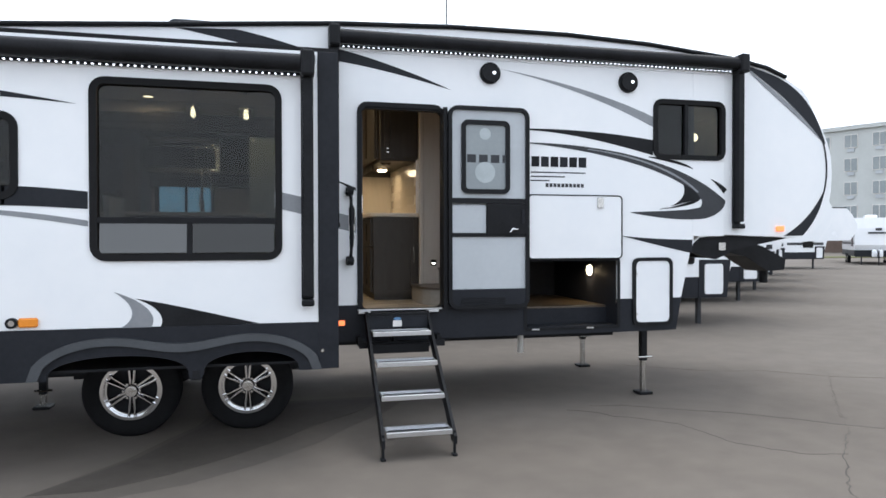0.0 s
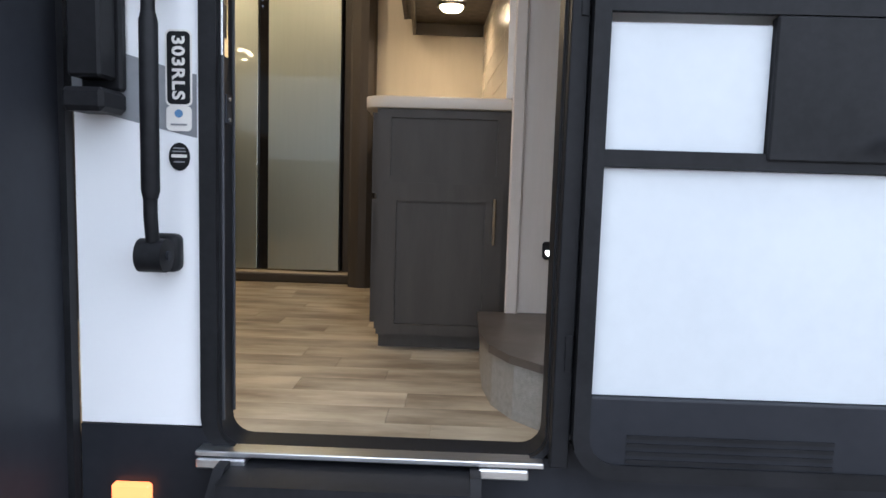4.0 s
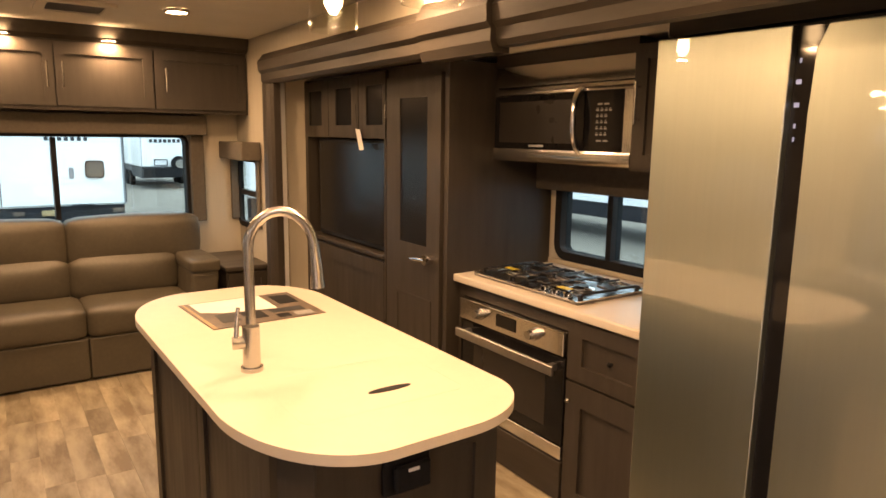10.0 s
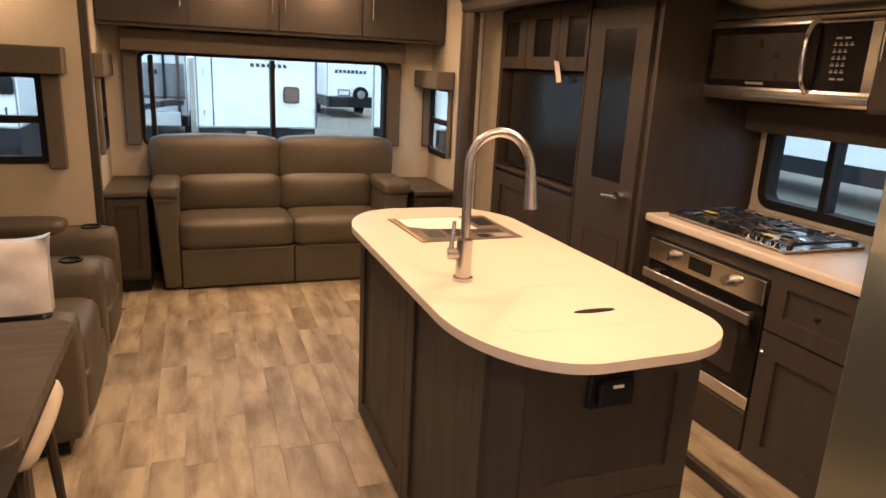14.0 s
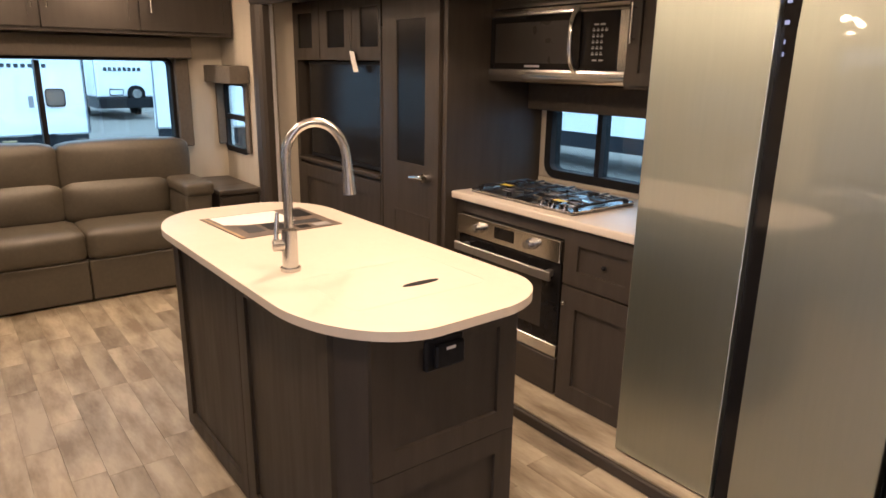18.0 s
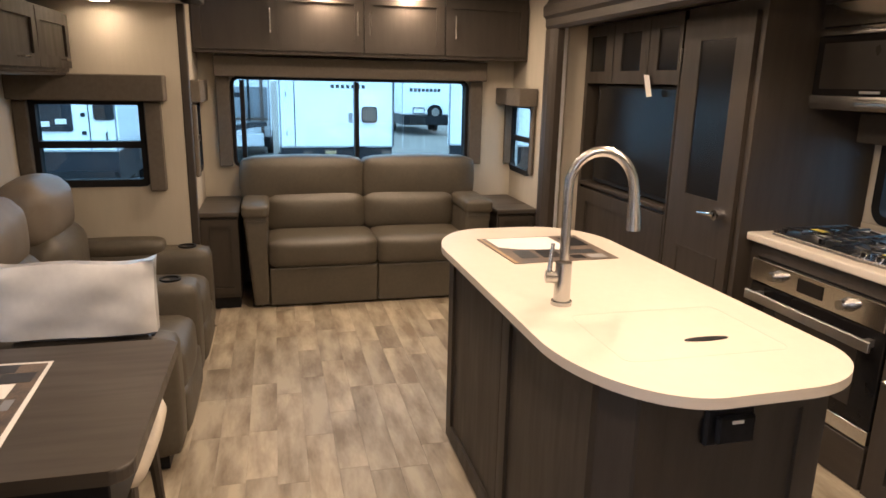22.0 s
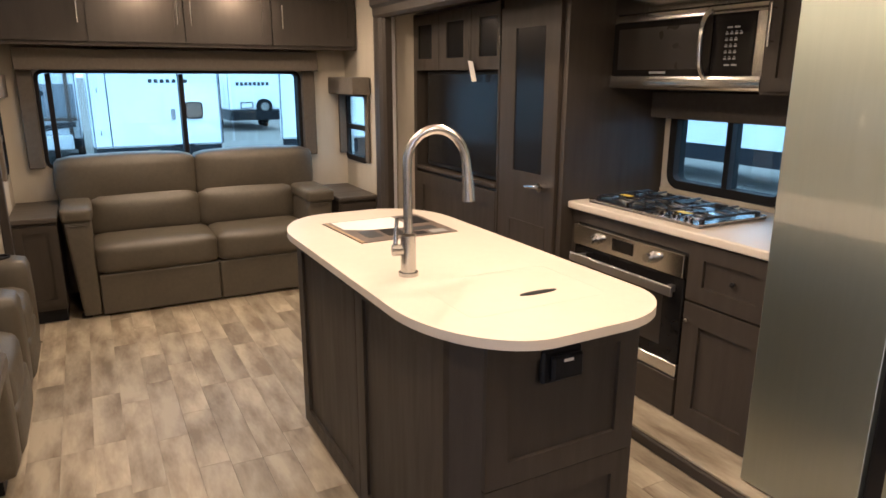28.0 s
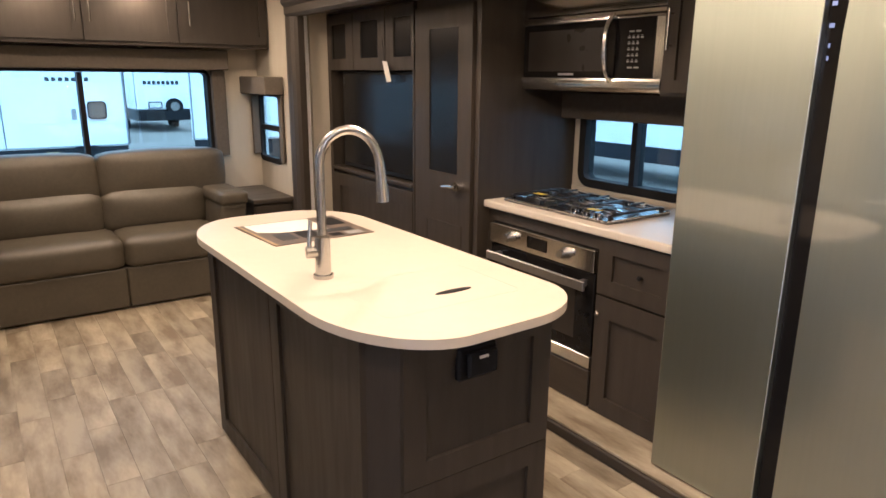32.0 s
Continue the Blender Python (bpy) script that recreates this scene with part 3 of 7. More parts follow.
solid("slide_floor", cubes((SL[0] + 0.03, SL[1] - 0.03, SY + 0.055, 0.055, 0.96, F - 0.004)), PLANK, "wood-look vinyl floor of the slide-out", "floor", "structure")


def arch_line(x, end, low, mid, top):
    """Height of the double wheel arch at x: two humps joined by a shallow dip."""
    u = abs(x + 1.69)
    if u < 0.47:
        return mid + (top - mid) * math.sin(math.pi / 2 * u / 0.47) ** 2
    s = min(1.0, (u - 0.47) / (end - 0.47))
    return low + (top - low) * math.sqrt(max(0.0, 1 - s * s))


def arch_run(end, low, mid, top, n=56):
    return [(-1.69 + end - 2 * end * k / n, arch_line(-1.69 + end - 2 * end * k / n, end, low, mid, top)) for k in range(n + 1)]


def well_run(cx, half, foot, top, n=24):
    """The rounded edge of one wheel opening, from its front foot to its rear foot."""
    return [(cx + half * math.cos(math.pi * k / n), foot + (top - foot) * math.sin(math.pi * k / n) ** 0.75) for k in range(n + 1)]


solid("slide_skirt", prism(bmesh.new(), [(SL[1] + 0.03, 1.052), (SL[1] + 0.03, 0.705)] + well_run(-1.205, 0.335, 0.70, 0.852) + [(-1.56, 0.664), (-1.63, 0.664)] + well_run(-2.10, 0.46, 0.70, 0.855) + [(SL[0], 0.705), (SL[0], 1.052)], "y", SY - 0.008, SY + 0.03), CHAR, "charcoal skirt with wheel arches below the slide-out", "skirt", "structure")
flare = thing("wheel_arch_flare", (-1.69, SY - 0.02, 0.705), "grey flared trim running over both wheel arches", "wheel arch")
part("band", prism(bmesh.new(), arch_run(0.985, 0.7055, 0.932, 0.986) + arch_run(0.915, 0.7055, 0.872, 0.932)[::-1], "y", SY - 0.035, SY - 0.009), GREY_FLARE, flare, smooth=40)
part("bracket", cubes((-1.615, -1.565, SY - 0.018, SY - 0.009, 0.668, 0.735), b=0.004), BLACK, flare, "small black mud-flap bracket")
solid("skirt_bolt", cyl(bmesh.new(), "y", -0.70, 0.84, SY - 0.016, SY - 0.0125, 0.012, 14), NICKEL, "small round bolt on the skirt corner", "bolt")
solid("slide_corner_trim", cubes((SL[1] - 0.115, SL[1] + 0.034, SY - 0.012, SY - 0.001, 0.705, 3.06), b=0.003), CHAR, "charcoal corner flange of the slide-out", "trim", "structure")
solid("slide_weather_seal", cubes((SL[1] - 0.018, SL[1] - 0.003, -0.03, -0.001, 0.76, 3.10)), BLACK, "black rubber seal beside the slide-out", "seal", "structure")

# kitchen slide-out
KB = 3.24
kwin = (-2.58, -1.87, 1.99, 2.41)
wall("wall_kitchen_back", "y", KB, KB + 0.03, KS[0], KS[1], F, 3.02, [kwin], PAPER_WALL, "beige wall behind the cooker")
wall("wall_kitchen_back_outer", "y", KB + 0.033, KB + 0.06, KS[0], KS[1], F, 3.02, [kwin], WHITE, "white outer wall of the kitchen slide-out")
wall("wall_kitchen_end_1", "x", KS[0], KS[0] + 0.03, 2.42, KB, F, 3.02, [], PAPER_WALL, "beige end wall of the kitchen slide-out")
wall("wall_kitchen_end_2", "x", KS[1] - 0.03, KS[1], 2.42, KB, F, 3.02, [], WOOD, "dark wood end wall of the kitchen slide-out")
solid("kitchen_slide_ceiling", cubes((KS[0], KS[1], 2.30, KB + 0.06, 3.022, 3.05)), CEIL, "cream ceiling of the kitchen slide-out", "ceiling", "structure")
solid("kitchen_slide_floor", cubes((KS[0] + 0.03, KS[1] - 0.03, 2.412, KB, 0.98, 1.088), b=0.003), PLANK, "raised wood-look floor edge of the kitchen slide-out", "floor", "structure")
solid("kitchen_kick_trim", cubes((KS[0] + 0.03, KS[1] - 0.03, 2.388, 2.41, F + 0.0005, 1.083), b=0.006), WOODX, "dark wood kick trim along the slide-out", "baseboard", "structure")

# slide fascia: moulded top rail and posts
fascia = thing("slide_fascia", (-2.3, 2.30, F), "dark wood fascia moulding round the kitchen slide-out", "fascia", kind="structure")
prof = [(2.355, 2.955), (2.30, 2.955), (2.285, 2.975), (2.285, 3.02), (2.265, 3.04), (2.262, 3.10), (2.285, 3.125), (2.30, 3.15), (2.355, 3.155)]
for x0, x1, grow in ((-4.50, -2.46, 0), (-2.455, -1.965, 0.02), (-1.96, -0.26, 0)):
    part("top_rail", prism(bmesh.new(), [(y - (grow if y < 2.35 else 0), z + (grow if z > 3.1 else -grow if z < 2.96 else 0)) for y, z in prof], "x", x0, x1), WOODX, fascia)
pp = [(-4.52, 2.355), (-4.52, 2.31), (-4.50, 2.29), (-4.44, 2.275), (-4.38, 2.275), (-4.345, 2.29), (-4.33, 2.31), (-4.33, 2.355)]
part("post", prism(bmesh.new(), pp, "z", F, 2.953), WOOD, fascia)
part("post", prism(bmesh.new(), [(-0.385 + (x + 4.52) * 0.74, y) for x, y in pp], "z", F, 2.953), WOOD, fascia)

# partition beside the steps
wall("wall_partition", "x", 0.432, 0.47, 0.862, 2.36, F, 3.30, [], PAPER_WALL, "beige partition behind the side counter")
wall("wall_stair", "y", 0.83, 0.86, 0.432, 1.6, F, 3.30, [], GREY_WALL, "grey linen-look wall beside the bedroom steps")
solid("partition_trim", cubes((0.412, 0.455, 0.806, 0.828, F, 3.30), b=0.005), GREY_WALL, "grey-beige vertical corner trim", "trim", "structure")
solid("bedroom_floor", cubes((1.2, 3.10, 0.055, 2.385, 1.50, 1.60)), CARPET, "grey bedroom carpet", "floor", "structure")

# ---- windows ----
window("window_1", "y", SY - 0.015, SY + 0.06, *win_a, PANE_DARK, "large dark-tinted window with a hopper at its foot", bars=[(-1.63, 1.56, 1.79)], vbars=[(1.805, win_a[0] + 0.03, win_a[1] - 0.03)], r=0.09, w=0.035, fill=(WHITE, SY - 0.0015, SY + 0.02))
hop = thing("hopper_window", (-1.63, SY - 0.004, 1.56), "two small hinged hopper panes mirroring the pale sky", "window", kind="structure")
for a, c, lean in ((win_a[0] + 0.045, -1.65, 0.016), (-1.61, win_a[1] - 0.045, 0.006)):
    part("hopper_pane", prism(bmesh.new(), [(SY - 0.004, 1.575), (SY - 0.001, 1.575), (SY - 0.001 + lean, 1.782), (SY - 0.004 + lean, 1.782)], "x", a, c), PANE_HOPPER if lean > 0.01 else PANE_HOPPER_DARK, hop)
window("window_2", "y", SY - 0.015, SY + 0.06, *win_b, PANE_DARK, "dark-tinted slide-out window with rounded corners", r=0.09, w=0.035, fill=(WHITE, SY - 0.0015, SY + 0.02))
window("window_3", "y", -0.015, 0.06, 2.66, 3.46, 2.49, 3.07, PANE_DARK, "dark-tinted sliding bedroom window", bars=[(3.02, 2.52, 3.04)], r=0.08, w=0.035, fill=(WHITE, -0.0015, 0.02))
window("window_4", "x", -5.41, -5.30, 0.163, 1.978, 1.943, 2.60, PANE, "wide rear window with one upright bar", bars=[(1.09, 1.96, 2.58), (0.24, 1.96, 2.58)], r=0.05, w=0.017, fill=(PAPER_WALL, -5.33, -5.3085))
window("window_5", "y", 2.35, 2.388, -5.30, -4.84, 1.91, 2.44, PANE, "small side window with a cross bar", vbars=[(2.17, -5.25, -4.86)], r=0.06)
window("window_6", "y", -0.12, -0.052, -5.22, -4.84, 1.95, 2.44, PANE, "small side window with a cross bar", vbars=[(2.17, -5.2, -4.86)], r=0.06)
window("window_7", "x", SL[0] - 0.01, SL[0] + 0.068, *end_win, PANE, "tinted end window with a cross bar", vbars=[(2.20, end_win[0] + 0.02, end_win[1] - 0.02)], r=0.03)
window("window_8", "y", KB - 0.012, KB + 0.07, *kwin, PANE, "low kitchen window with rounded black frame", bars=[(-2.212, 2.01, 2.39)], r=0.07, w=0.032, fill=(PAPER_WALL, KB - 0.0015, KB + 0.02))

# ---- kitchen: entertainment wall and pantry ----
KF = 2.55
ent = thing("entertainment_cabinet", (-3.82, 2.9, 1.098), "dark-stained entertainment cabinet with a recessed dark television niche", "cabinet")
part("body", cubes((-4.388, -4.345, KF, 3.235, 1.098, 2.98), (-3.27, -3.255, KF, 3.235, 1.098, 2.98), (-4.345, -3.27, KF + 0.02, 3.235, 2.64, 2.98), (-4.345, -3.27, KF + 0.02, 3.235, 1.098, 1.92), (-4.345, -3.27, 2.86, 3.235, 1.92, 2.64)), WOOD, ent)
part("ledge", cubes((-4.345, -3.27, KF - 0.012, 2.858, 1.922, 1.945), b=0.004), WOODX, ent)
for k, (a, c) in enumerate(((-4.385, -4.004), (-3.996, -3.584), (-3.576, -3.255))):
    g0, g1 = ((-4.315, -4.105), (-3.895, -3.672), (-3.482, -3.285))[k]
    d = part("door", ring(bmesh.new(), [(a, 2.607), (c, 2.607), (c, 2.965), (a, 2.965)], [(g0, 2.682), (g1, 2.682), (g1, 2.905), (g0, 2.905)], "y", KF + 0.018, KF - 0.002), WOOD, ent, "cabinet door with a dark glass pane")
    part("glass", cubes((g0, g1, KF + 0.006, KF + 0.012, 2.682, 2.905)), SCREEN, d)
shaker("lower_panel", ent, "y", KF + 0.018, -1, -4.34, -3.275, 1.13, 1.90, fw=0.09)
tv = thing("television", (-3.76, 2.61, 1.945), "black flat television in the cabinet niche, switched off", "television")
part("bezel", cubes((-4.24, -3.285, 2.585, 2.64, 1.955, 2.60), b=0.006), BLACK, tv)
part("screen", cubes((-4.215, -3.31, 2.580, 2.5845, 1.985, 2.58)), SCREEN, tv, "glossy black screen")

pantry = thing("pantry_cabinet", (-2.95, 2.9, 1.098), "tall dark-stained pantry with a narrow glass door", "cabinet")
part("body", cubes((-3.25, -2.668, KF + 0.02, 3.235, 1.098, 2.985)), WOOD, pantry)
bm = bmesh.new()
ring(bm, [(-3.235, 1.12), (-2.70, 1.12), (-2.70, 2.93), (-3.235, 2.93)], [(-3.09, 2.057), (-2.82, 2.057), (-2.82, 2.82), (-3.09, 2.82)], "y", KF + 0.018, KF - 0.004)
pd = part("door", bm, WOOD, pantry)
part("glass", cubes((-3.09, -2.82, KF + 0.002, KF + 0.012, 2.057, 2.82)), SCREEN, pd, "dark glass pane")
part("lower_panel", ring(bmesh.new(), [(-3.12, 1.2), (-2.77, 1.2), (-2.77, 1.78), (-3.12, 1.78)], [(-3.105, 1.215), (-2.785, 1.215), (-2.785, 1.765), (-3.105, 1.765)], "y", KF - 0.003, KF - 0.008), WOOD, pd)
bm = bmesh.new()
cyl(bm, "y", -2.775, 2.0, KF - 0.05, KF - 0.003, 0.026, 16)
tube(bm, [(-2.775, KF - 0.045, 2.0), (-2.83, KF - 0.05, 1.998), (-2.90, KF - 0.048, 1.99)], [0.012, 0.011, 0.009], 10)
part("lever", bm, CHROME, pd, "pale lever handle", smooth=50)
for z in (1.5, 2.72):
    part("hinge", cubes((-3.248, -3.238, KF - 0.012, KF + 0.01, z, z + 0.07)), NICKEL, pd)
tag = thing("hang_tag", (-3.6, KF - 0.01, 2.55), "small white paper tag hanging from a cabinet door", "tag")
bm = bmesh.new()
prism(bm, [(-3.58, 2.66), (-3.525, 2.655), (-3.475, 2.54), (-3.53, 2.535)], "y", KF - 0.022, KF - 0.020)
part("card", bm, PAPER, tag)
part("string", tube(bmesh.new(), [(-3.60, KF - 0.01, 2.80), (-3.575, KF - 0.018, 2.72), (-3.555, KF - 0.021, 2.655)], 0.0015, 5), BLACK, tag)

# tall panel beside the cooker
solid("cooker_side_panel", cubes((-2.665, -2.635, KF, 3.235, 1.098, 2.985), b=0.002), WOOD, "tall dark wood side panel of the cooking recess", "panel", "structure")

# ---- kitchen: cooker run ----
base = thing("cooker_base_cabinet", (-2.05, 2.9, 1.088), "dark-stained base cabinet with drawer and door beside the oven", "cabinet")
part("body", cubes((-2.632, -2.585, 2.625, 3.235, 1.089, 1.908), (-1.845, -1.385, 2.625, 3.235, 1.089, 1.908), (-2.585, -1.845, 2.625, 3.235, 1.845, 1.908), (-2.585, -1.845, 2.64, 3.235, 1.089, 1.272)), WOOD, base)


def framed(name, parent, axis, d, out, outer, inner, th=0.02, mat=None):
    """A front whose flat frame stands round a sunk panel; outer and inner are (u0, u1, v0, v1)."""
    loop = lambda q: [(q[0], q[2]), (q[1], q[2]), (q[1], q[3]), (q[0], q[3])]
    bm_ = ring(bmesh.new(), loop(outer), loop(inner), axis, d, d + out * th)
    prism(bm_, loop(inner), axis, d, d + out * th * 0.35)
    return part(name, bm_, mat or WOOD, parent)


d = framed("drawer", base, "y", 2.623, -1, (-1.836, -1.388, 1.655, 1.903), (-1.758, -1.50, 1.722, 1.838))
part("knob", tube(bmesh.new(), [(-1.612, 2.616, 1.775), (-1.612, 2.600, 1.775), (-1.612, 2.592, 1.775)], [0.005, 0.011, 0.006], 12), BLACK, d, "small dark round knob", smooth=50)
d = framed("door", base, "y", 2.623, -1, (-1.836, -1.388, 1.092, 1.645), (-1.752, -1.50, 1.176, 1.548))
part("knob", tube(bmesh.new(), [(-1.812, 2.603, 1.565), (-1.812, 2.588, 1.565), (-1.812, 2.580, 1.565)], [0.005, 0.011, 0.006], 12), NICKEL, d, "small bright round knob", smooth=50)
part("kick_drawer", cubes((-2.575, -1.852, 2.603, 2.638, 1.092, 1.270), b=0.003), WOODX, base)
oven = thing("wall_oven", (-2.215, 2.9, 1.274), "stainless built-in gas oven with two knobs and a black glass door", "oven")
part("body", cubes((-2.583, -1.848, 2.63, 3.2, 1.275, 1.843)), BLACK, oven)
part("control_panel", cubes((-2.578, -1.852, 2.592, 2.628, 1.738, 1.840), b=0.003), SOFT_STEEL, oven)
for x in (-2.405, -2.025):
    bm = bmesh.new()
    cyl(bm, "y", x, 1.793, 2.577, 2.592, 0.028, 24)
    cyl(bm, "y", x, 1.793, 2.548, 2.577, 0.020, 24)
    part("knob", bm, NICKEL, oven, "round metal knob", smooth=40)
part("display", cubes((-2.288, -2.150, 2.588, 2.592, 1.765, 1.822), b=0.001), BLACK_GLASS, oven)
od = part("oven_door", cubes((-2.578, -1.852, 2.604, 2.628, 1.342, 1.730), b=0.003), BLACK_GLASS, oven, "black glass oven door")
bm = bmesh.new()
box(bm, -2.545, -1.862, 2.542, 2.558, 1.660, 1.703, b=0.003)
for x in (-2.50, -1.905):
    box(bm, x - 0.012, x + 0.012, 2.558, 2.604, 1.668, 1.696)
part("oven_handle", bm, DULL_STEEL, od, "wide flat steel bar handle")
part("door_window", cubes((-2.47, -1.96, 2.6025, 2.604, 1.40, 1.64)), MESH_DARK, od)
part("kick_plate", cubes((-2.578, -1.852, 2.600, 2.628, 1.280, 1.339), b=0.003), SOFT_STEEL, oven)
counter = bmesh.new()
box(counter, -2.632, -1.382, 2.585, 3.238, 1.912, TOP, b=0.008, seg=2)
solid("cooker_worktop", counter, COUNTER, "white solid-surface worktop round the hob", "worktop")
hob = thing("gas_hob", (-2.25, 2.93, TOP), "stainless three-burner gas hob with black iron grates", "hob")
HX0, HX1, HY0, HY1 = -2.55, -1.835, 2.645, 3.085
part("tray", cubes((HX0 + 0.005, HX1 - 0.005, HY0 + 0.005, HY1 - 0.005, TOP, TOP + 0.012), b=0.004), HOB_STEEL, hob)
part("tray_edge", ring(bmesh.new(), rr(HX0, HX1, HY0, HY1, 0.02), rr(HX0 + 0.012, HX1 - 0.012, HY0 + 0.012, HY1 - 0.012, 0.015), "z", TOP + 0.0125, TOP + 0.018), STEEL, hob, "bright steel rim")
gw = (HX1 - HX0 - 0.07) / 3
gy0, gy1 = HY0 + 0.045, HY1 - 0.035
gm = (gy0 + gy1) / 2
for k in range(3):
    x0 = HX0 + 0.03 + k * (gw + 0.005)
    x1 = x0 + gw
    xm = (x0 + x1) / 2
    bm = bmesh.new()
    for x in (x0, x1):
        tube(bm, [(x, gy0, TOP + 0.02), (x, gy0 + 0.015, TOP + 0.034), (x, gy1 - 0.015, TOP + 0.034), (x, gy1, TOP + 0.02)], 0.006, 6)
    for y in (gy0 + 0.03, (gy0 + gm) / 2 + 0.01, gm, (gy1 + gm) / 2 - 0.01, gy1 - 0.03):
        tube(bm, [(x0, y, TOP + 0.033), (x0 + gw * 0.34, y, TOP + 0.038)], 0.005, 6)
        tube(bm, [(x1 - gw * 0.34, y, TOP + 0.038), (x1, y, TOP + 0.033)], 0.005, 6)
    tube(bm, [(xm, gy0, TOP + 0.033), (xm, gy0 + 0.10, TOP + 0.038)], 0.005, 6)
    tube(bm, [(xm, gy1 - 0.10, TOP + 0.038), (xm, gy1, TOP + 0.040)], 0.005, 6)
    for x in (x0, x1):
        for y in (gy0 + 0.004, gy1 - 0.004):
            box(bm, x - 0.008, x + 0.008, y - 0.008, y + 0.008, TOP + 0.012, TOP + 0.034)
    part("grate", bm, CAST, hob, "black cast-iron grate", smooth=50)
for x, y, r_ in ((HX0 + 0.14, gm - 0.06, 0.06), (HX1 - 0.15, gm - 0.05, 0.06), ((HX0 + HX1) / 2, gm + 0.07, 0.075)):
    bowl = part("burner_bowl", ring(bmesh.new(), circle(x, y, r_, 24), circle(x, y, r_ - 0.014, 24), "z", TOP + 0.0125, TOP + 0.024), STEEL, hob, smooth=40)
    part("burner", cyl(bmesh.new(), "z", x, y, TOP + 0.0125, TOP + 0.028, r_ - 0.018, 20), ALU, bowl, smooth=40)
    part("burner_cap", cyl(bmesh.new(), "z", x, y, TOP + 0.0285, TOP + 0.038, r_ - 0.026, 20), BLACK, bowl, smooth=40)
for k in range(3):
    x = HX1 - 0.085 - k * 0.072
    knob = part("knob", cyl(bmesh.new(), "z", x, HY0 + 0.03, TOP + 0.0125, TOP + 0.036, 0.021, 18), CHROME, hob, "bright control knob", smooth=40)
    part("grip", cubes((x - 0.005, x + 0.005, HY0 + 0.012, HY0 + 0.048, TOP + 0.0362, TOP + 0.044), b=0.002), CHROME, knob)
for x, y in ((HX0 + 0.14, gm - 0.09), (HX1 - 0.13, gy0 + 0.012)):
    solid("warning_sticker", cubes((x - 0.035, x + 0.035, y - 0.018, y + 0.018, TOP + 0.0435, TOP + 0.045)), YELLOW, "small yellow warning sticker on the hob grate", "sticker", group="hob stickers")


def bowed(back_, y0, z0, y1, z1, bow):
    """Profile of a pressed steel strip whose face bulges by bow."""
    face_ = [(y0 + (y1 - y0) * k / 8 - bow * (1 - (k / 4 - 1) ** 2), z0 + (z1 - z0) * k / 8) for k in range(9)]
    return [(back_, z0)] + face_ + [(back_, z1)]


mw = thing("microwave", (-2.19, 3.0, 2.51), "stainless over-range microwave with black glass door and keypad", "microwave")
part("body", cubes((-2.622, -1.757, 2.84, 3.235, 2.51, 2.955)), BLACK, mw)
bm = bmesh.new()
prism(bm, bowed(2.839, 2.818, 2.860, 2.829, 2.955, 0.003), "x", -2.622, -1.757)
part("vent_hood", bm, SOFT_STEEL, mw, smooth=40)
part("lower_trim", prism(bmesh.new(), bowed(2.838, 2.816, 2.512, 2.814, 2.570, 0.004), "x", -2.622, -1.757), SOFT_STEEL, mw, smooth=40)
part("upper_trim", prism(bmesh.new(), bowed(2.838, 2.814, 2.822, 2.818, 2.853, 0.001), "x", -2.622, -1.757), SOFT_STEEL, mw, smooth=40)
part("side_trim", cubes((-1.80, -1.757, 2.818, 2.838, 2.57, 2.82)), SOFT_STEEL, mw)
part("microwave_door", cubes((-2.618, -2.015, 2.816, 2.838, 2.572, 2.818), b=0.002), BLACK_GLASS, mw, "black glass microwave door")
part("door_window", cubes((-2.58, -2.08, 2.8145, 2.816, 2.60, 2.79)), MESH_DARK, mw, "dark mesh window")
part("keypad", cubes((-2.01, -1.803, 2.816, 2.838, 2.572, 2.818), b=0.002), BLACK_GLASS, mw)
keys = bmesh.new()
for r_ in range(7):
    inner = 1 <= r_ <= 5
    for c_ in range(4 if r_ == 5 else 3 if inner else 2):
        x = -1.945 + (0.023 * c_ if inner else 0.006 + 0.036 * c_)
        z = 2.612 + r_ * 0.025
        box(keys, x, x + (0.014 if inner else 0.026), 2.8148, 2.816, z, z + 0.007)
        if inner:
            box(keys, x + 0.003, x + 0.011, 2.8148, 2.816, z + 0.010, z + 0.013)
part("keys", keys, KEY_GREY, mw, "pale key legends")
arc = [(-2.035, 2.772 + 0.040 * ((k - 8) / 8) ** 4 + 0.012 * ((k - 8) / 8) ** 2, 2.555 + k * 0.0181) for k in range(17)]
part("microwave_handle", tube(bmesh.new(), arc, 0.013, 12), SOFT_STEEL, mw, "bowed steel handle", smooth=50)
part("badge", cubes((-2.36, -2.26, 2.813, 2.8145, 2.582, 2.592)), ALU, mw)
up = thing("small_upper_cabinet", (-1.6, 3.0, 2.5), "dark-stained narrow wall cabinet beside the microwave", "cabinet")
part("body", cubes((-1.75, -1.385, 2.81, 3.235, 2.50, 2.985)), WOOD, up)
d = shaker("door", up, "y", 2.808, -1, -1.722, -1.392, 2.515, 2.975, fw=0.05)
pull(d, "y", 2.788, -1, -1.70, 2.76, 0.16)
solid("microwave_soffit", cubes((-2.63, -1.753, 2.83, 3.235, 2.958, 3.018)), WOODX, "dark wood filler above the microwave", "trim", "structure")
solid("kitchen_valance", cubes((-2.63, -1.385, 3.11, 3.235, 2.358, 2.498), b=0.006), DARK_FABRIC, "dark padded valance above the kitchen window", "valance")
solid("backsplash", cubes((-2.632, -1.385, 3.226, 3.239, TOP + 0.002, 1.975)), PAPER_WALL, "beige upstand behind the hob", "trim", "structure")

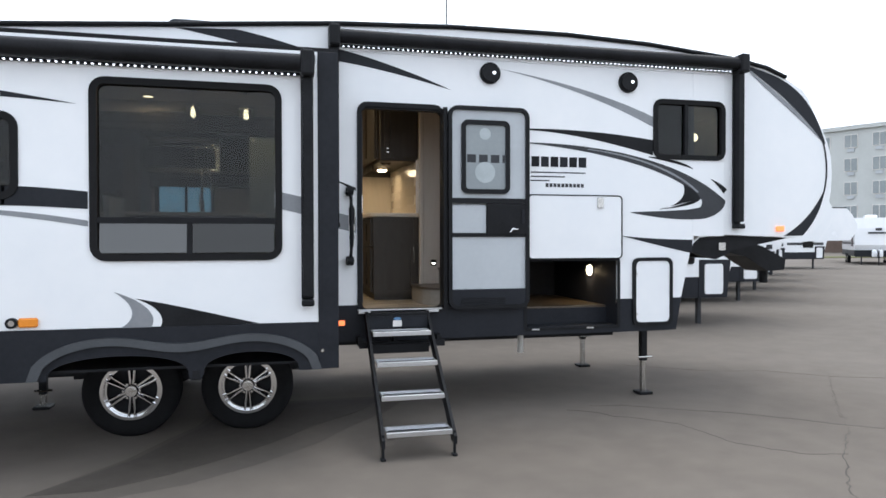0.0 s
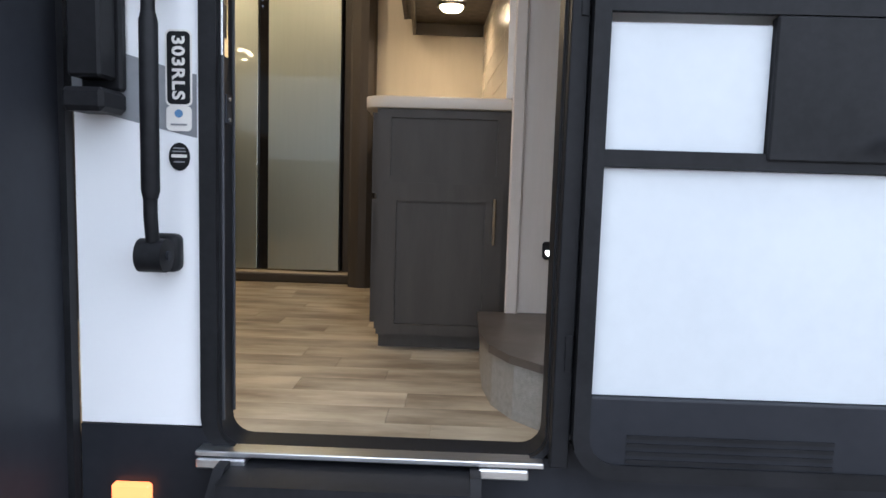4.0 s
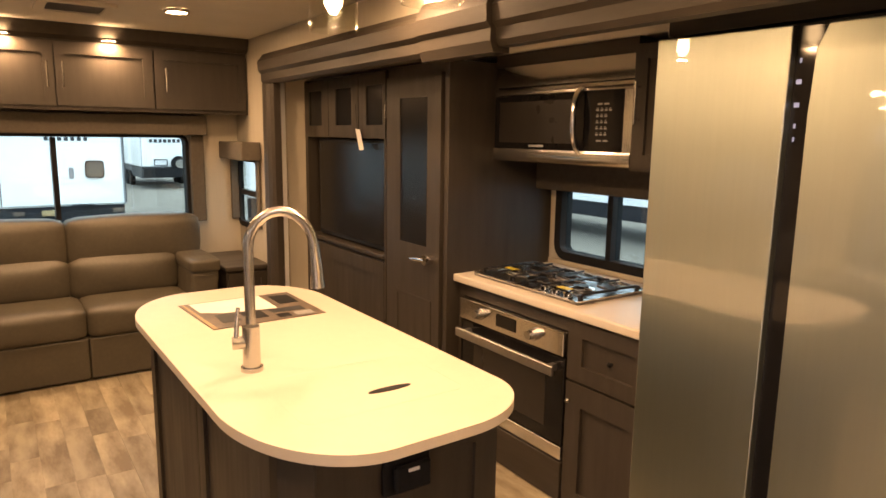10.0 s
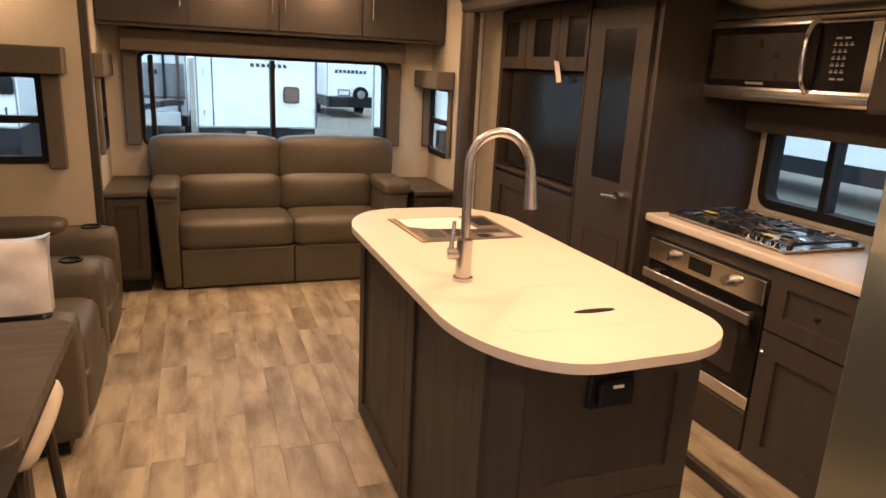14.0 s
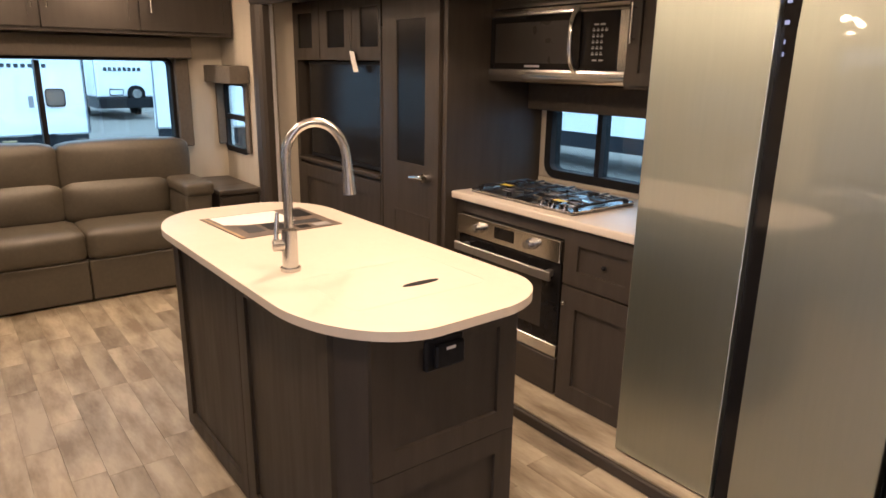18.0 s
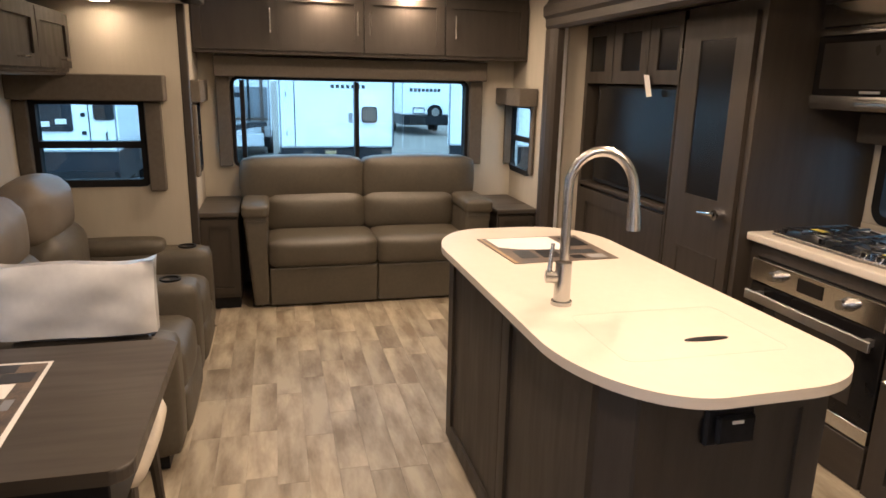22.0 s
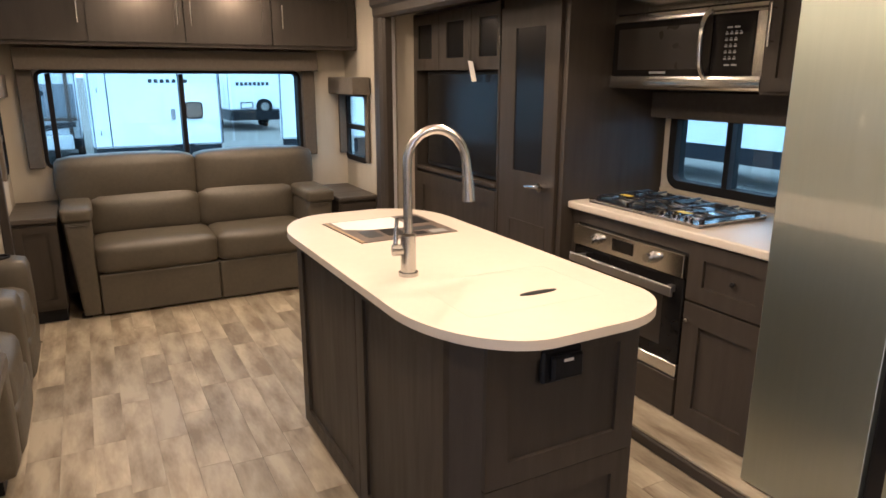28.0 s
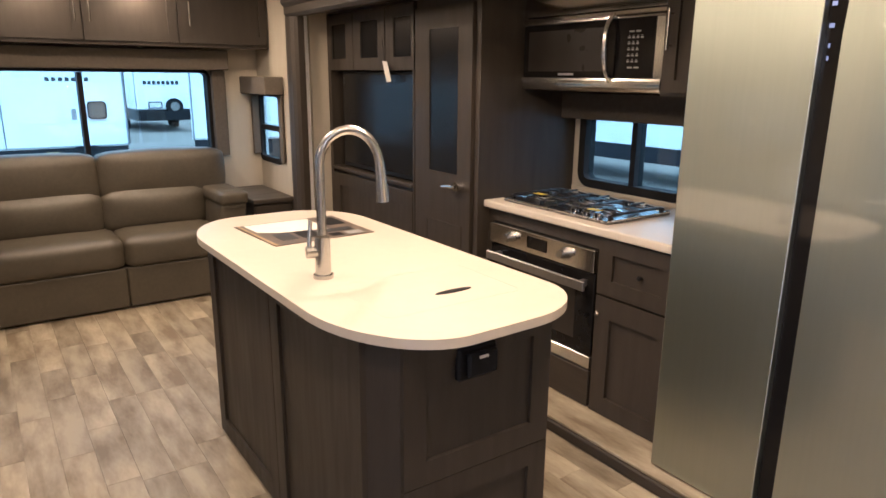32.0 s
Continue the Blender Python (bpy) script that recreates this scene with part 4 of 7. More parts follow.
fridge = thing("refrigerator", (-0.92, 2.9, 1.088), "tall two-door glossy steel refrigerator with a black centre strip", "refrigerator")
part("body", cubes((-1.376, -0.465, 2.52, 3.235, 1.089, 2.935)), BLACK, fridge)
for pts in ([(-1.378, 1.096), (-0.960, 1.096), (-0.950, 2.925), (-1.378, 2.930)], [(-0.895, 1.096), (-0.468, 1.096), (-0.468, 2.918), (-0.858, 2.921), (-0.885, 2.86), (-0.890, 2.70)]):
    bm = prism(bmesh.new(), pts, "y", 2.47, 2.518)
    bmesh.ops.bevel(bm, geom=bm.edges[:], offset=0.004, segments=2, profile=0.5, affect="EDGES")
    part("fridge_door", bm, FRIDGE, fridge, "glossy steel refrigerator door")
part("centre_strip", cubes((-0.957, -0.850, 2.496, 2.519, 1.097, 2.922)), BLACK_GLASS, fridge, "black glossy centre strip")
for z, w in ((2.83, 0.005), (2.775, 0.014), (2.715, 0.014), (2.66, 0.005), (2.625, 0.005)):
    part("display_mark", cubes((-0.935 - w / 2, -0.935 + w / 2, 2.494, 2.496, z, z + 0.012)), DISPLAY, fridge)
part("badge", cubes((-0.609, -0.526, 2.468, 2.4695, 2.851, 2.868)), PAPER, fridge, "small blank metal badge")
solid("fridge_side_trim", cubes((-0.452, -0.302, 2.50, 3.235, 1.089, 3.018), b=0.004), WOOD, "dark wood filler beside the refrigerator", "trim", "structure")
solid("fridge_top_trim", cubes((-1.385, -0.455, 2.53, 3.235, 2.945, 3.018)), WOODX, "dark wood filler above the refrigerator", "trim", "structure")

# ---- kitchen island ----
isl = thing("kitchen_island", (-1.98, 1.47, F), "dark-stained kitchen island with framed panels", "kitchen island")
IX0, IX1, IY0, IY1 = -2.70, -1.265, 1.195, 1.76
part("body", prism(bmesh.new(), [(IX0, IY0), (-1.345, IY0), (IX1, IY0 + 0.055), (IX1, IY1), (IX0, IY1)], "z", 1.112, 1.921), WOOD, isl)
part("toe_kick", prism(bmesh.new(), [(IX0, IY0), (-1.345, IY0), (IX1 - 0.01, IY0 + 0.055), (IX1 - 0.01, IY1 - 0.07), (IX0, IY1 - 0.07)], "z", F + 0.004, 1.112), WOOD, isl)
for a, c in ((IX0 + 0.0, -2.0), (-1.995, -1.345)):
    shaker("side_panel", isl, "y", IY0, -1, a, c, F + 0.004, 1.919, fw=0.07, th=0.018)
shaker("end_panel", isl, "x", IX1, 1, IY0 + 0.055, IY1, 1.50, 1.919, fw=0.07, th=0.018)
shaker("end_panel", isl, "x", IX1, 1, IY0 + 0.055, IY1, 1.105, 1.497, fw=0.07, th=0.018)
for y, z in ((1.48, 1.826), (1.48, 1.28)):
    o = thing("outlet_box", (IX1, y, z - 0.045), "black electrical outlet box on the island end", "outlet", group="island outlets")
    part("plate", cubes((IX1 + 0.008, IX1 + 0.03, y - 0.065, y + 0.065, z - 0.048, z + 0.048), b=0.006), BLACK, o)
    part("cover", cubes((IX1 + 0.03, IX1 + 0.05, y - 0.045, y + 0.055, z - 0.035, z + 0.035), b=0.006), BLACK, o)
    part("mark", cubes((IX1 + 0.05, IX1 + 0.052, y - 0.012, y + 0.018, z + 0.018, z + 0.026)), PAPER, o)
# worktop with broad round corners
top_pts = []
for cu, cv, ru, rv, a0 in ((-1.37, 1.61, 0.215, 0.25, 0), (-2.55, 1.58, 0.325, 0.27, 90), (-2.50, 1.37, 0.375, 0.265, 180), (-1.555, 1.395, 0.405, 0.278, 270)):
    for k in range(25):
        a = radians(a0 + 3.75 * k)
        top_pts.append((cu + ru * math.cos(a), cv + rv * math.sin(a)))
bm = prism(bmesh.new(), top_pts, "z", 1.923, TOP)
bmesh.ops.bevel(bm, geom=[e for e in bm.edges if abs(e.verts[0].co.z - e.verts[1].co.z) < 1e-5], offset=0.008, segments=2, profile=0.5, affect="EDGES")
solid("island_worktop", bm, COUNTER, "white solid-surface island worktop with round corners", "worktop", smooth=40)
cover = thing("sink_cover", (-1.6, 1.5, TOP), "white sink cover panel with a slot for the fingers", "sink cover")
bm = bmesh.new()
ring(bm, rr(-1.70, -1.36, 1.27, 1.74, 0.03), rr(-1.698, -1.362, 1.272, 1.738, 0.029), "z", TOP, TOP + 0.0004)
part("seam", bm, COUNTER, cover)
slot = [(-1.461 + 0.014 * math.cos(2 * math.pi * k / 16), 1.557 + 0.066 * math.sin(2 * math.pi * k / 16)) for k in range(16)]
part("finger_slot", prism(bmesh.new(), slot, "z", TOP + 0.0005, TOP + 0.002), BLACK, cover, "dark oval finger slot")

tap = thing("kitchen_tap", (-1.80, 1.292, TOP), "tall brushed nickel pull-down kitchen tap", "tap")
bm = bmesh.new()
cyl(bm, "z", -1.80, 1.292, TOP, TOP + 0.012, 0.032, 20)
cyl(bm, "z", -1.80, 1.292, TOP + 0.012, TOP + 0.132, 0.025, 20)
part("tap_base", bm, NICKEL, tap, smooth=40)
arc = [(-1.80, 1.292, TOP + 0.14), (-1.80, 1.292, TOP + 0.355)]
for k in range(1, 13):
    a = math.pi * k / 12 * 0.97
    arc.append((-1.80 + 0.038 * (1 - math.cos(a)), 1.292 + 0.083 * (1 - math.cos(a)), TOP + 0.355 + 0.108 * math.sin(a)))
part("spout", tube(bmesh.new(), arc, 0.0148, 14), NICKEL, tap, smooth=60)
e = Vector(arc[-1])
part("spray_head", tube(bmesh.new(), [e, e + Vector((0.002, 0.004, -0.05)), e + Vector((0.004, 0.008, -0.125))], [0.0145, 0.017, 0.021], 14), NICKEL, tap, smooth=60)
bm = bmesh.new()
tube(bm, [(-1.80, 1.292, TOP + 0.085), (-1.809, 1.258, TOP + 0.085), (-1.813, 1.243, TOP + 0.085), (-1.8135, 1.241, TOP + 0.085)], [0.019, 0.019, 0.019, 0.015], 16)
tube(bm, [(-1.811, 1.252, TOP + 0.095), (-1.815, 1.256, TOP + 0.13), (-1.824, 1.265, TOP + 0.185)], [0.0075, 0.007, 0.006], 10)
part("tap_lever", bm, NICKEL, tap, smooth=60)

bro = thing("brochure", (-2.45, 1.5, TOP), "folded printed brochure lying on the island", "brochure")
bp_ = [(-2.655, 1.281), (-2.256, 1.308), (-2.27, 1.735), (-2.664, 1.73)]
part("sheet", prism(bmesh.new(), bp_, "z", TOP + 0.0005, TOP + 0.003), PRINT_DARK, bro)
part("white_panel", prism(bmesh.new(), [(-2.645, 1.318), (-2.50, 1.325), (-2.455, 1.40), (-2.44, 1.50), (-2.425, 1.60), (-2.65, 1.60)], "z", TOP + 0.003, TOP + 0.004), PAPER, bro)
part("tan_edge", prism(bmesh.new(), [(-2.65, 1.292), (-2.26, 1.31), (-2.26, 1.325), (-2.65, 1.30)], "z", TOP + 0.003, TOP + 0.0038), PRINT_TAN, bro)
for k, (u, v, w, h) in enumerate(((-2.44, 1.36, 0.12, 0.07), (-2.44, 1.45, 0.12, 0.08), (-2.42, 1.56, 0.06, 0.13), (-2.34, 1.56, 0.05, 0.05), (-2.34, 1.63, 0.05, 0.07), (-2.62, 1.63, 0.14, 0.08))):
    part("printed_block", cubes((u, u + w, v, v + h, TOP + 0.003, TOP + 0.0036)), KEY_GREY if k == 4 else BLACK if k % 2 else DARK_GREY_VINYL, bro)

# ---- side counter by the door ----
sc = thing("side_counter_cabinet", (0.17, 1.6, F), "dark-stained base cabinet with a framed end panel and door", "cabinet")
part("body", cubes((-0.060, 0.43, 0.97, 2.355, F + 0.07, 1.906)), WOOD, sc)
part("plinth", cubes((-0.045, 0.43, 0.975, 2.355, F, F + 0.068)), WOOD, sc)
framed("end_panel", sc, "y", 0.968, -1, (-0.060, 0.430, F + 0.07, 1.906), (-0.010, 0.374, 1.668, 1.876), th=0.014)
d = framed("door", sc, "y", 0.9535, -1, (-0.050, 0.401, F + 0.055, 1.643), (0.016, 0.337, 1.125, 1.577), th=0.02)
pull(d, "y", 0.9335, -1, 0.368, 1.512, 0.165)
for a, c in ((1.0, 1.44), (1.45, 1.89), (1.90, 2.34)):
    dd = shaker("door", sc, "x", -0.062, -1, a, c, F + 0.085, 1.58, fw=0.06)
    shaker("drawer", sc, "x", -0.062, -1, a, c, 1.60, 1.895, fw=0.05)
bm = prism(bmesh.new(), [(-0.035, 0.935), (0.43, 0.935), (0.43, 2.355), (-0.185, 2.355), (-0.108, 1.01), (-0.10, 0.972), (-0.08, 0.948)], "z", 1.908, TOP)
bmesh.ops.bevel(bm, geom=[e for e in bm.edges if abs(e.verts[0].co.z - e.verts[1].co.z) < 1e-5], offset=0.007, segments=2, profile=0.5, affect="EDGES")
solid("side_worktop", bm, COUNTER, "white solid-surface worktop beside the door", "worktop", smooth=40)
uc = thing("side_upper_cabinet", (0.22, 1.5, 2.44), "dark-stained wall cabinet with lights beneath it", "cabinet")
part("body", cubes((0.022, 0.428, 0.98, 2.352, 2.52, 3.29)), WOOD, uc)
part("side_panel", cubes((-0.004, 0.0215, 1.06, 2.33, 2.534, 3.29), b=0.003), WOOD, uc)
part("side_lip", cubes((0.024, 0.042, 1.462, 2.33, 2.456, 2.518), b=0.003), WOOD, uc)
part("middle_lip", cubes((0.024, 0.414, 1.445, 1.46, 2.508, 2.5195)), WOODX, uc)
part("back_lip", cubes((0.024, 0.414, 2.332, 2.352, 2.456, 2.518)), WOODX, uc)
part("switch_plate", cubes((0.17, 0.29, 1.80, 1.835, 2.512, 2.519), b=0.002), NICKEL, uc)
part("front_rail", cubes((0.022, 0.428, 0.98, 1.442, 2.503, 2.5195)), WOODX, uc)
part("face_frame", cubes((0.0215, 0.4285, 0.966, 0.9795, 2.503, 3.29), b=0.002), WOOD, uc)
part("edge_bead", cubes((0.0215, 0.034, 0.962, 0.9655, 2.503, 3.29), b=0.001), WOOD, uc)
d = part("door", cubes((0.062, 0.1255, 0.953, 0.9655, 2.533, 3.22), b=0.002), WOOD, uc)
part("latch_plate", cubes((0.083, 0.108, 0.945, 0.9528, 2.583, 2.640), b=0.003), NICKEL, d, "square nickel push latch")
part("latch_button", cubes((0.084, 0.107, 0.941, 0.9448, 2.602, 2.622), b=0.001), BLACK, d)
part("door", cubes((0.1275, 0.41, 0.953, 0.9655, 2.533, 3.22), b=0.002), WOOD, uc)
for a, c in ((1.07, 1.68), (1.69, 2.32)):
    shaker("door", uc, "x", -0.005, -1, a, c, 2.53, 3.26, fw=0.06)
latch = part("latch", cubes((0.06, 0.18, 1.17, 1.192, 2.494, 2.5028)), WOODX, uc)
part("catch", cubes((0.08, 0.11, 1.17, 1.215, 2.483, 2.4938), b=0.003), DARK_GREY_VINYL, latch)
part("catch", cubes((0.135, 0.165, 1.17, 1.215, 2.483, 2.4938), b=0.003), DARK_GREY_VINYL, latch)

turn_side = Matrix.Translation((0.43, 0.95, 0)) @ Matrix.Rotation(radians(2.8), 4, "Z") @ Matrix.Translation((-0.43, -0.95, 0))
uc.matrix_world = turn_side @ Matrix.Translation(uc.location)

# ---- bedroom steps ----
for k, (x, z) in enumerate(((0.33, 1.20), (0.62, 1.37), (0.91, 1.55))):
    st = thing("bedroom_step", (x + 0.15, 0.45, F), "carpeted step with a brown vinyl tread", "step", group="bedroom steps", kind="structure")
    pts = [(x + 0.30, 0.06), (x + 0.30, 0.825), (x, 0.825), (x - 0.0, 0.50), (x + 0.02, 0.35), (x + 0.07, 0.24), (x + 0.14, 0.16), (x + 0.22, 0.10)] if k == 0 else [(x + 0.30, 0.06), (x + 0.30, 0.825), (x, 0.825), (x, 0.06)]
    part("riser", prism(bmesh.new(), pts, "z", F, z - 0.02), CARPET, st)
    part("tread", prism(bmesh.new(), [(u - (0.012 if u < x + 0.29 else 0), v) for u, v in pts], "z", z - 0.018, z + 0.004), VINYL_TREAD, st)
ll = thing("step_light", (0.562, 0.82, 1.39), "small square black step light, lit", "lamp")
part("bezel", cubes((0.534, 0.592, 0.812, 0.829, 1.394, 1.456), b=0.008), BLACK, ll)
part("lens", prism(bmesh.new(), [(0.563 + 0.019 * math.cos(math.pi + k * math.pi / 10), 1.426 + 0.022 * math.sin(math.pi + k * math.pi / 10)) for k in range(11)], "y", 0.808, 0.812), GLOW_WHITE, ll)

# ---- lounge: sofa at the rear ----
sofa = thing("sofa", (-4.9, 1.1, F), "two-seat grey-brown leather sofa with padded backs", "sofa")
part("base", cubes((-5.22, -4.655, 0.40, 1.80, F + 0.02, 1.32), b=0.02, seg=2), LEATHER, sofa)
for a, c in ((0.395, 1.147), (1.153, 1.81)):
    part("front_panel", cubes((-4.652, -4.622, a, c, F + 0.015, 1.318), b=0.012, seg=2), LEATHER, sofa)
    part("seat_cushion", cushion(bmesh.new(), -5.08, -4.60, a - 0.005, c, 1.315, 1.515, 0.012, 0.045), LEATHER, sofa, smooth=60)
for a, c in ((0.385, 1.10), (1.104, 1.80)):
    part("lumbar_cushion", cushion(bmesh.new(), -5.20, -5.0, a, c, 1.48, 1.765, 0.028, 0.06), LEATHER, sofa, smooth=60)
    part("back_cushion", cushion(bmesh.new(), -5.26, -5.045, 0.215 if a < 1 else a, c if a < 1 else 1.975, 1.70, 2.03, 0.02, 0.05), LEATHER, sofa, smooth=60)
for a, c, outer in ((0.232, 0.392, 0), (1.80, 1.99, 1)):
    bm = cushion(bmesh.new(), -5.20, -4.62, a, c, F + 0.02, 1.69, 0.004, 0.02)
    for v in bm.verts:
        down = (1.69 - v.co.z) / 0.64
        w = (c - v.co.y) / (c - a) if outer == 0 else (v.co.y - a) / (c - a)
        v.co.y += (0.05 if outer == 0 else -0.05) * w * down
    ar = part("armrest", bm, LEATHER, sofa, smooth=60)
    part("arm_pad", cushion(bmesh.new(), -5.10, -4.605, a - 0.008, c + 0.01, 1.672, 1.762, 0.006, 0.024), LEATHER, ar, smooth=60)
    for z in (1.655, 1.665):
        part("welt", tube(bmesh.new(), [(-4.616, a + 0.012, z), (-4.612, (a + c) / 2, z - 0.004), (-4.616, c - 0.012, z)], 0.0035, 6), LEATHER, ar, smooth=50)
for a, c in ((0.385, 1.10), (1.104, 1.80)):
    part("crease", tube(bmesh.new(), [(-5.036, a + 0.05, 1.745), (-5.024, (a + c) / 2, 1.738), (-5.036, c - 0.05, 1.745)], 0.004, 6), LEATHER, sofa, smooth=50)
for x in (-5.15, -4.7):
    for y in (0.30, 1.90):
        part("foot", cubes((x - 0.03, x + 0.03, y - 0.03, y + 0.03, F, F + 0.045)), BLACK, sofa)
for a, c, z in ((-0.056, 0.21, 1.72), (2.03, 2.345, 1.69)):
    et = thing("end_table", (-4.9, (a + c) / 2, F), "dark-stained end table beside the sofa", "end table", group="end tables")
    part("body", cubes((-5.28, -4.64, a + 0.01, c - 0.01, F + 0.09, z - 0.03)), WOOD, et)
    part("tabletop", cubes((-5.29, -4.61, a, c, z - 0.03, z), b=0.005), TABLE, et)
    part("plinth", cubes((-5.26, -4.68, a + 0.02, c - 0.02, F, F + 0.088)), BLACK, et)
    shaker("door", et, "x", -4.64, 1, a + 0.02, c - 0.015, F + 0.12, z - 0.05, fw=0.045)
rc = thing("rear_upper_cabinet", (-5.15, 1.15, 2.775), "row of dark-stained wall cabinets above the rear window", "cabinet")
part("body", cubes((-5.308, -5.02, -0.056, 2.352, 2.775, 3.20)), WOOD, rc)
for k, (a, c) in enumerate(((-0.05, 0.503), (0.513, 1.105), (1.113, 1.70), (1.71, 2.348))):
    d = shaker("door", rc, "x", -5.02, 1, a, c, 2.785, 3.175, fw=0.06)
    y = (c - 0.04, c - 0.04, a + 0.04, a + 0.07)[k]
    pull(d, "x", -5.0, 1, y, 2.98, 0.16)
part("crown", prism(bmesh.new(), [(-5.308, 3.20), (-5.0, 3.20), (-4.96, 3.225), (-4.94, 3.27), (-4.93, 3.298), (-5.308, 3.298)], "y", -0.056, 2.352), WOODX, rc)
part("light_rail", cubes((-5.06, -5.005, -0.056, 2.352, 2.758, 2.774)), WOODX, rc)


def valance(name, parts_, label):
    t = thing(name, (parts_[0][0], parts_[0][2], parts_[0][4]), label, "valance")
    for k, r_ in enumerate(parts_):
        part("top_box" if k == 0 else "side_panel", cubes(r_, b=0.006), FABRIC, t)
    return t


valance("rear_valance", [(-5.308, -5.16, 0.06, 2.09, 2.605, 2.748), (-5.308, -5.25, 0.06, 0.155, 1.95, 2.603), (-5.308, -5.25, 1.985, 2.085, 1.95, 2.603)], "taupe padded valance round the rear window")
valance("side_valance", [(-5.30, -4.74, 2.21, 2.352, 2.43, 2.56), (-5.30, -5.275, 2.29, 2.352, 1.95, 2.428), (-4.82, -4.76, 2.332, 2.352, 1.92, 2.428)], "taupe padded valance on the small side window")
valance("side_valance_curb", [(-5.25, -4.74, -0.058, 0.004, 2.43, 2.575), (-4.83, -4.76, -0.058, -0.03, 1.94, 2.428)], "taupe padded valance on the small side window")
valance("end_valance", [(SL[0] + 0.062, SL[0] + 0.19, -0.942, -0.135, 2.455, 2.60), (SL[0] + 0.062, SL[0] + 0.11, -0.262, -0.17, 1.93, 2.452), (SL[0] + 0.069, SL[0] + 0.11, -0.942, -0.868, 1.93, 2.452)], "taupe padded valance on the slide-out end window")
solid("slide_corner_post", cubes((-4.361, -4.297, -0.0555, -0.012, F, 2.998), b=0.004), WOOD, "dark wood corner trim of the lounge slide-out", "trim", "structure")
solid("slide_header", cubes((-4.34, -0.65, -0.02, 0.10, 3.0, 3.12), b=0.006), WOODX, "dark wood header above the lounge slide-out", "trim", "structure")
su = thing("slide_upper_cabinet", (-3.3, -0.74, 2.606), "dark-stained wall cabinet with a rounded end above the recliners", "cabinet")
part("body", prism(bmesh.new(), [(-4.28, SY + 0.058), (-2.62, SY + 0.058), (-2.62, -0.62)] + [(-4.21 - 0.07 * math.sin(k * math.pi / 12), -0.69 + 0.07 * math.cos(k * math.pi / 12)) for k in range(7)], "z", 2.606, 2.917), WOOD, su, smooth=40)
for k in range(3):
    a = -4.205 + k * 0.527
    d = shaker("door", su, "y", -0.62, 1, a, a + 0.518, 2.625, 2.905, fw=0.06)
    pull(d, "y", -0.60, 1, a + (0.165, 0.26, 0.26)[k], 2.668, 0.07, False)
part("light_rail", cubes((-4.20, -2.62, -0.66, -0.625, 2.588, 2.605), b=0.003), WOODX, su)

# ---- lounge: reclining seats ----
rec = thing("theatre_seats", (-3.5, -0.45, F), "grey-brown leather pair of reclining seats with cup holders", "recliner")
for a, c in ((-4.08, -3.58), (-3.36, -2.80)):
    part("seat_cushion", cushion(bmesh.new(), a, c, -0.60, 0.05, 1.20, 1.47, 0.02, 0.06), LEATHER, rec, smooth=60)
    part("footrest", cushion(bmesh.new(), a, c, 0.0, 0.07, F + 0.07, 1.30, 0.008, 0.025), LEATHER, rec, smooth=60)
    part("back_cushion", cushion(bmesh.new(), a - 0.02, c + 0.02, -0.84, -0.58, 1.42, 1.80, 0.03, 0.08), LEATHER, rec, smooth=60)
    part("headrest", cushion(bmesh.new(), a - 0.02, c + 0.02, -0.88, -0.63, 1.74, 2.06, 0.03, 0.09), LEATHER_LIGHT, rec, smooth=60)
for a, c in ((-4.27, -4.08), (-3.58, -3.36), (-2.80, -2.615)):
    ar = part("armrest", cushion(bmesh.new(), a, c, -0.72, 0.06, F + 0.06, 1.60, 0.008, 0.045), LEATHER, rec, smooth=60)
    part("arm_pad", cushion(bmesh.new(), a + 0.01, c - 0.01, -0.70, -0.20, 1.56, 1.66, 0.01, 0.035), LEATHER, ar, smooth=60)
    m_ = (a + c) / 2
    bm = bmesh.new()
    ring(bm, circle(m_, -0.07, 0.052, 20), circle(m_, -0.07, 0.04, 20), "z", 1.598, 1.612)
    cyl(bm, "z", m_, -0.07, 1.598, 1.604, 0.042, 20)
    part("cup_holder", bm, BLACK, ar, "round black cup holder", smooth=40)
part("base", cubes((-4.22, -2.66, -0.78, 0.0, F, F + 0.08)), BLACK, rec)

# ---- dinette ----
tb = thing("dining_table", (-1.76, -0.36, F), "dark laminate dining table with rounded corners", "table")
bm = prism(bmesh.new(), rr(-2.15, -1.395, -0.86, 0.152, 0.045), "z", 1.755, 1.79)
bmesh.ops.bevel(bm, geom=[e for e in bm.edges if abs(e.verts[0].co.z - e.verts[1].co.z) < 1e-5], offset=0.006, segments=2, profile=0.5, affect="EDGES")
part("tabletop", bm, TABLE, tb)
part("apron", cubes((-2.06, -1.42, -0.82, 0.10, 1.62, 1.754), b=0.004), CHAR, tb)
for x in (-2.03, -1.50):
    for y in (-0.75, -0.02):
        part("leg", cubes((x - 0.03, x + 0.03, y - 0.03, y + 0.03, F, 1.68), b=0.004), WOOD, tb)
lb = thing("leaflet", (-1.8, -0.3, 1.79), "glossy printed leaflet on the dining table", "leaflet")
part("sheet", prism(bmesh.new(), [(-2.03, -0.50), (-2.02, -0.17), (-1.52, -0.14), (-1.53, -0.50)], "z", 1.7905, 1.793), PRINT_DARK, lb)
rp = random.Random(8)
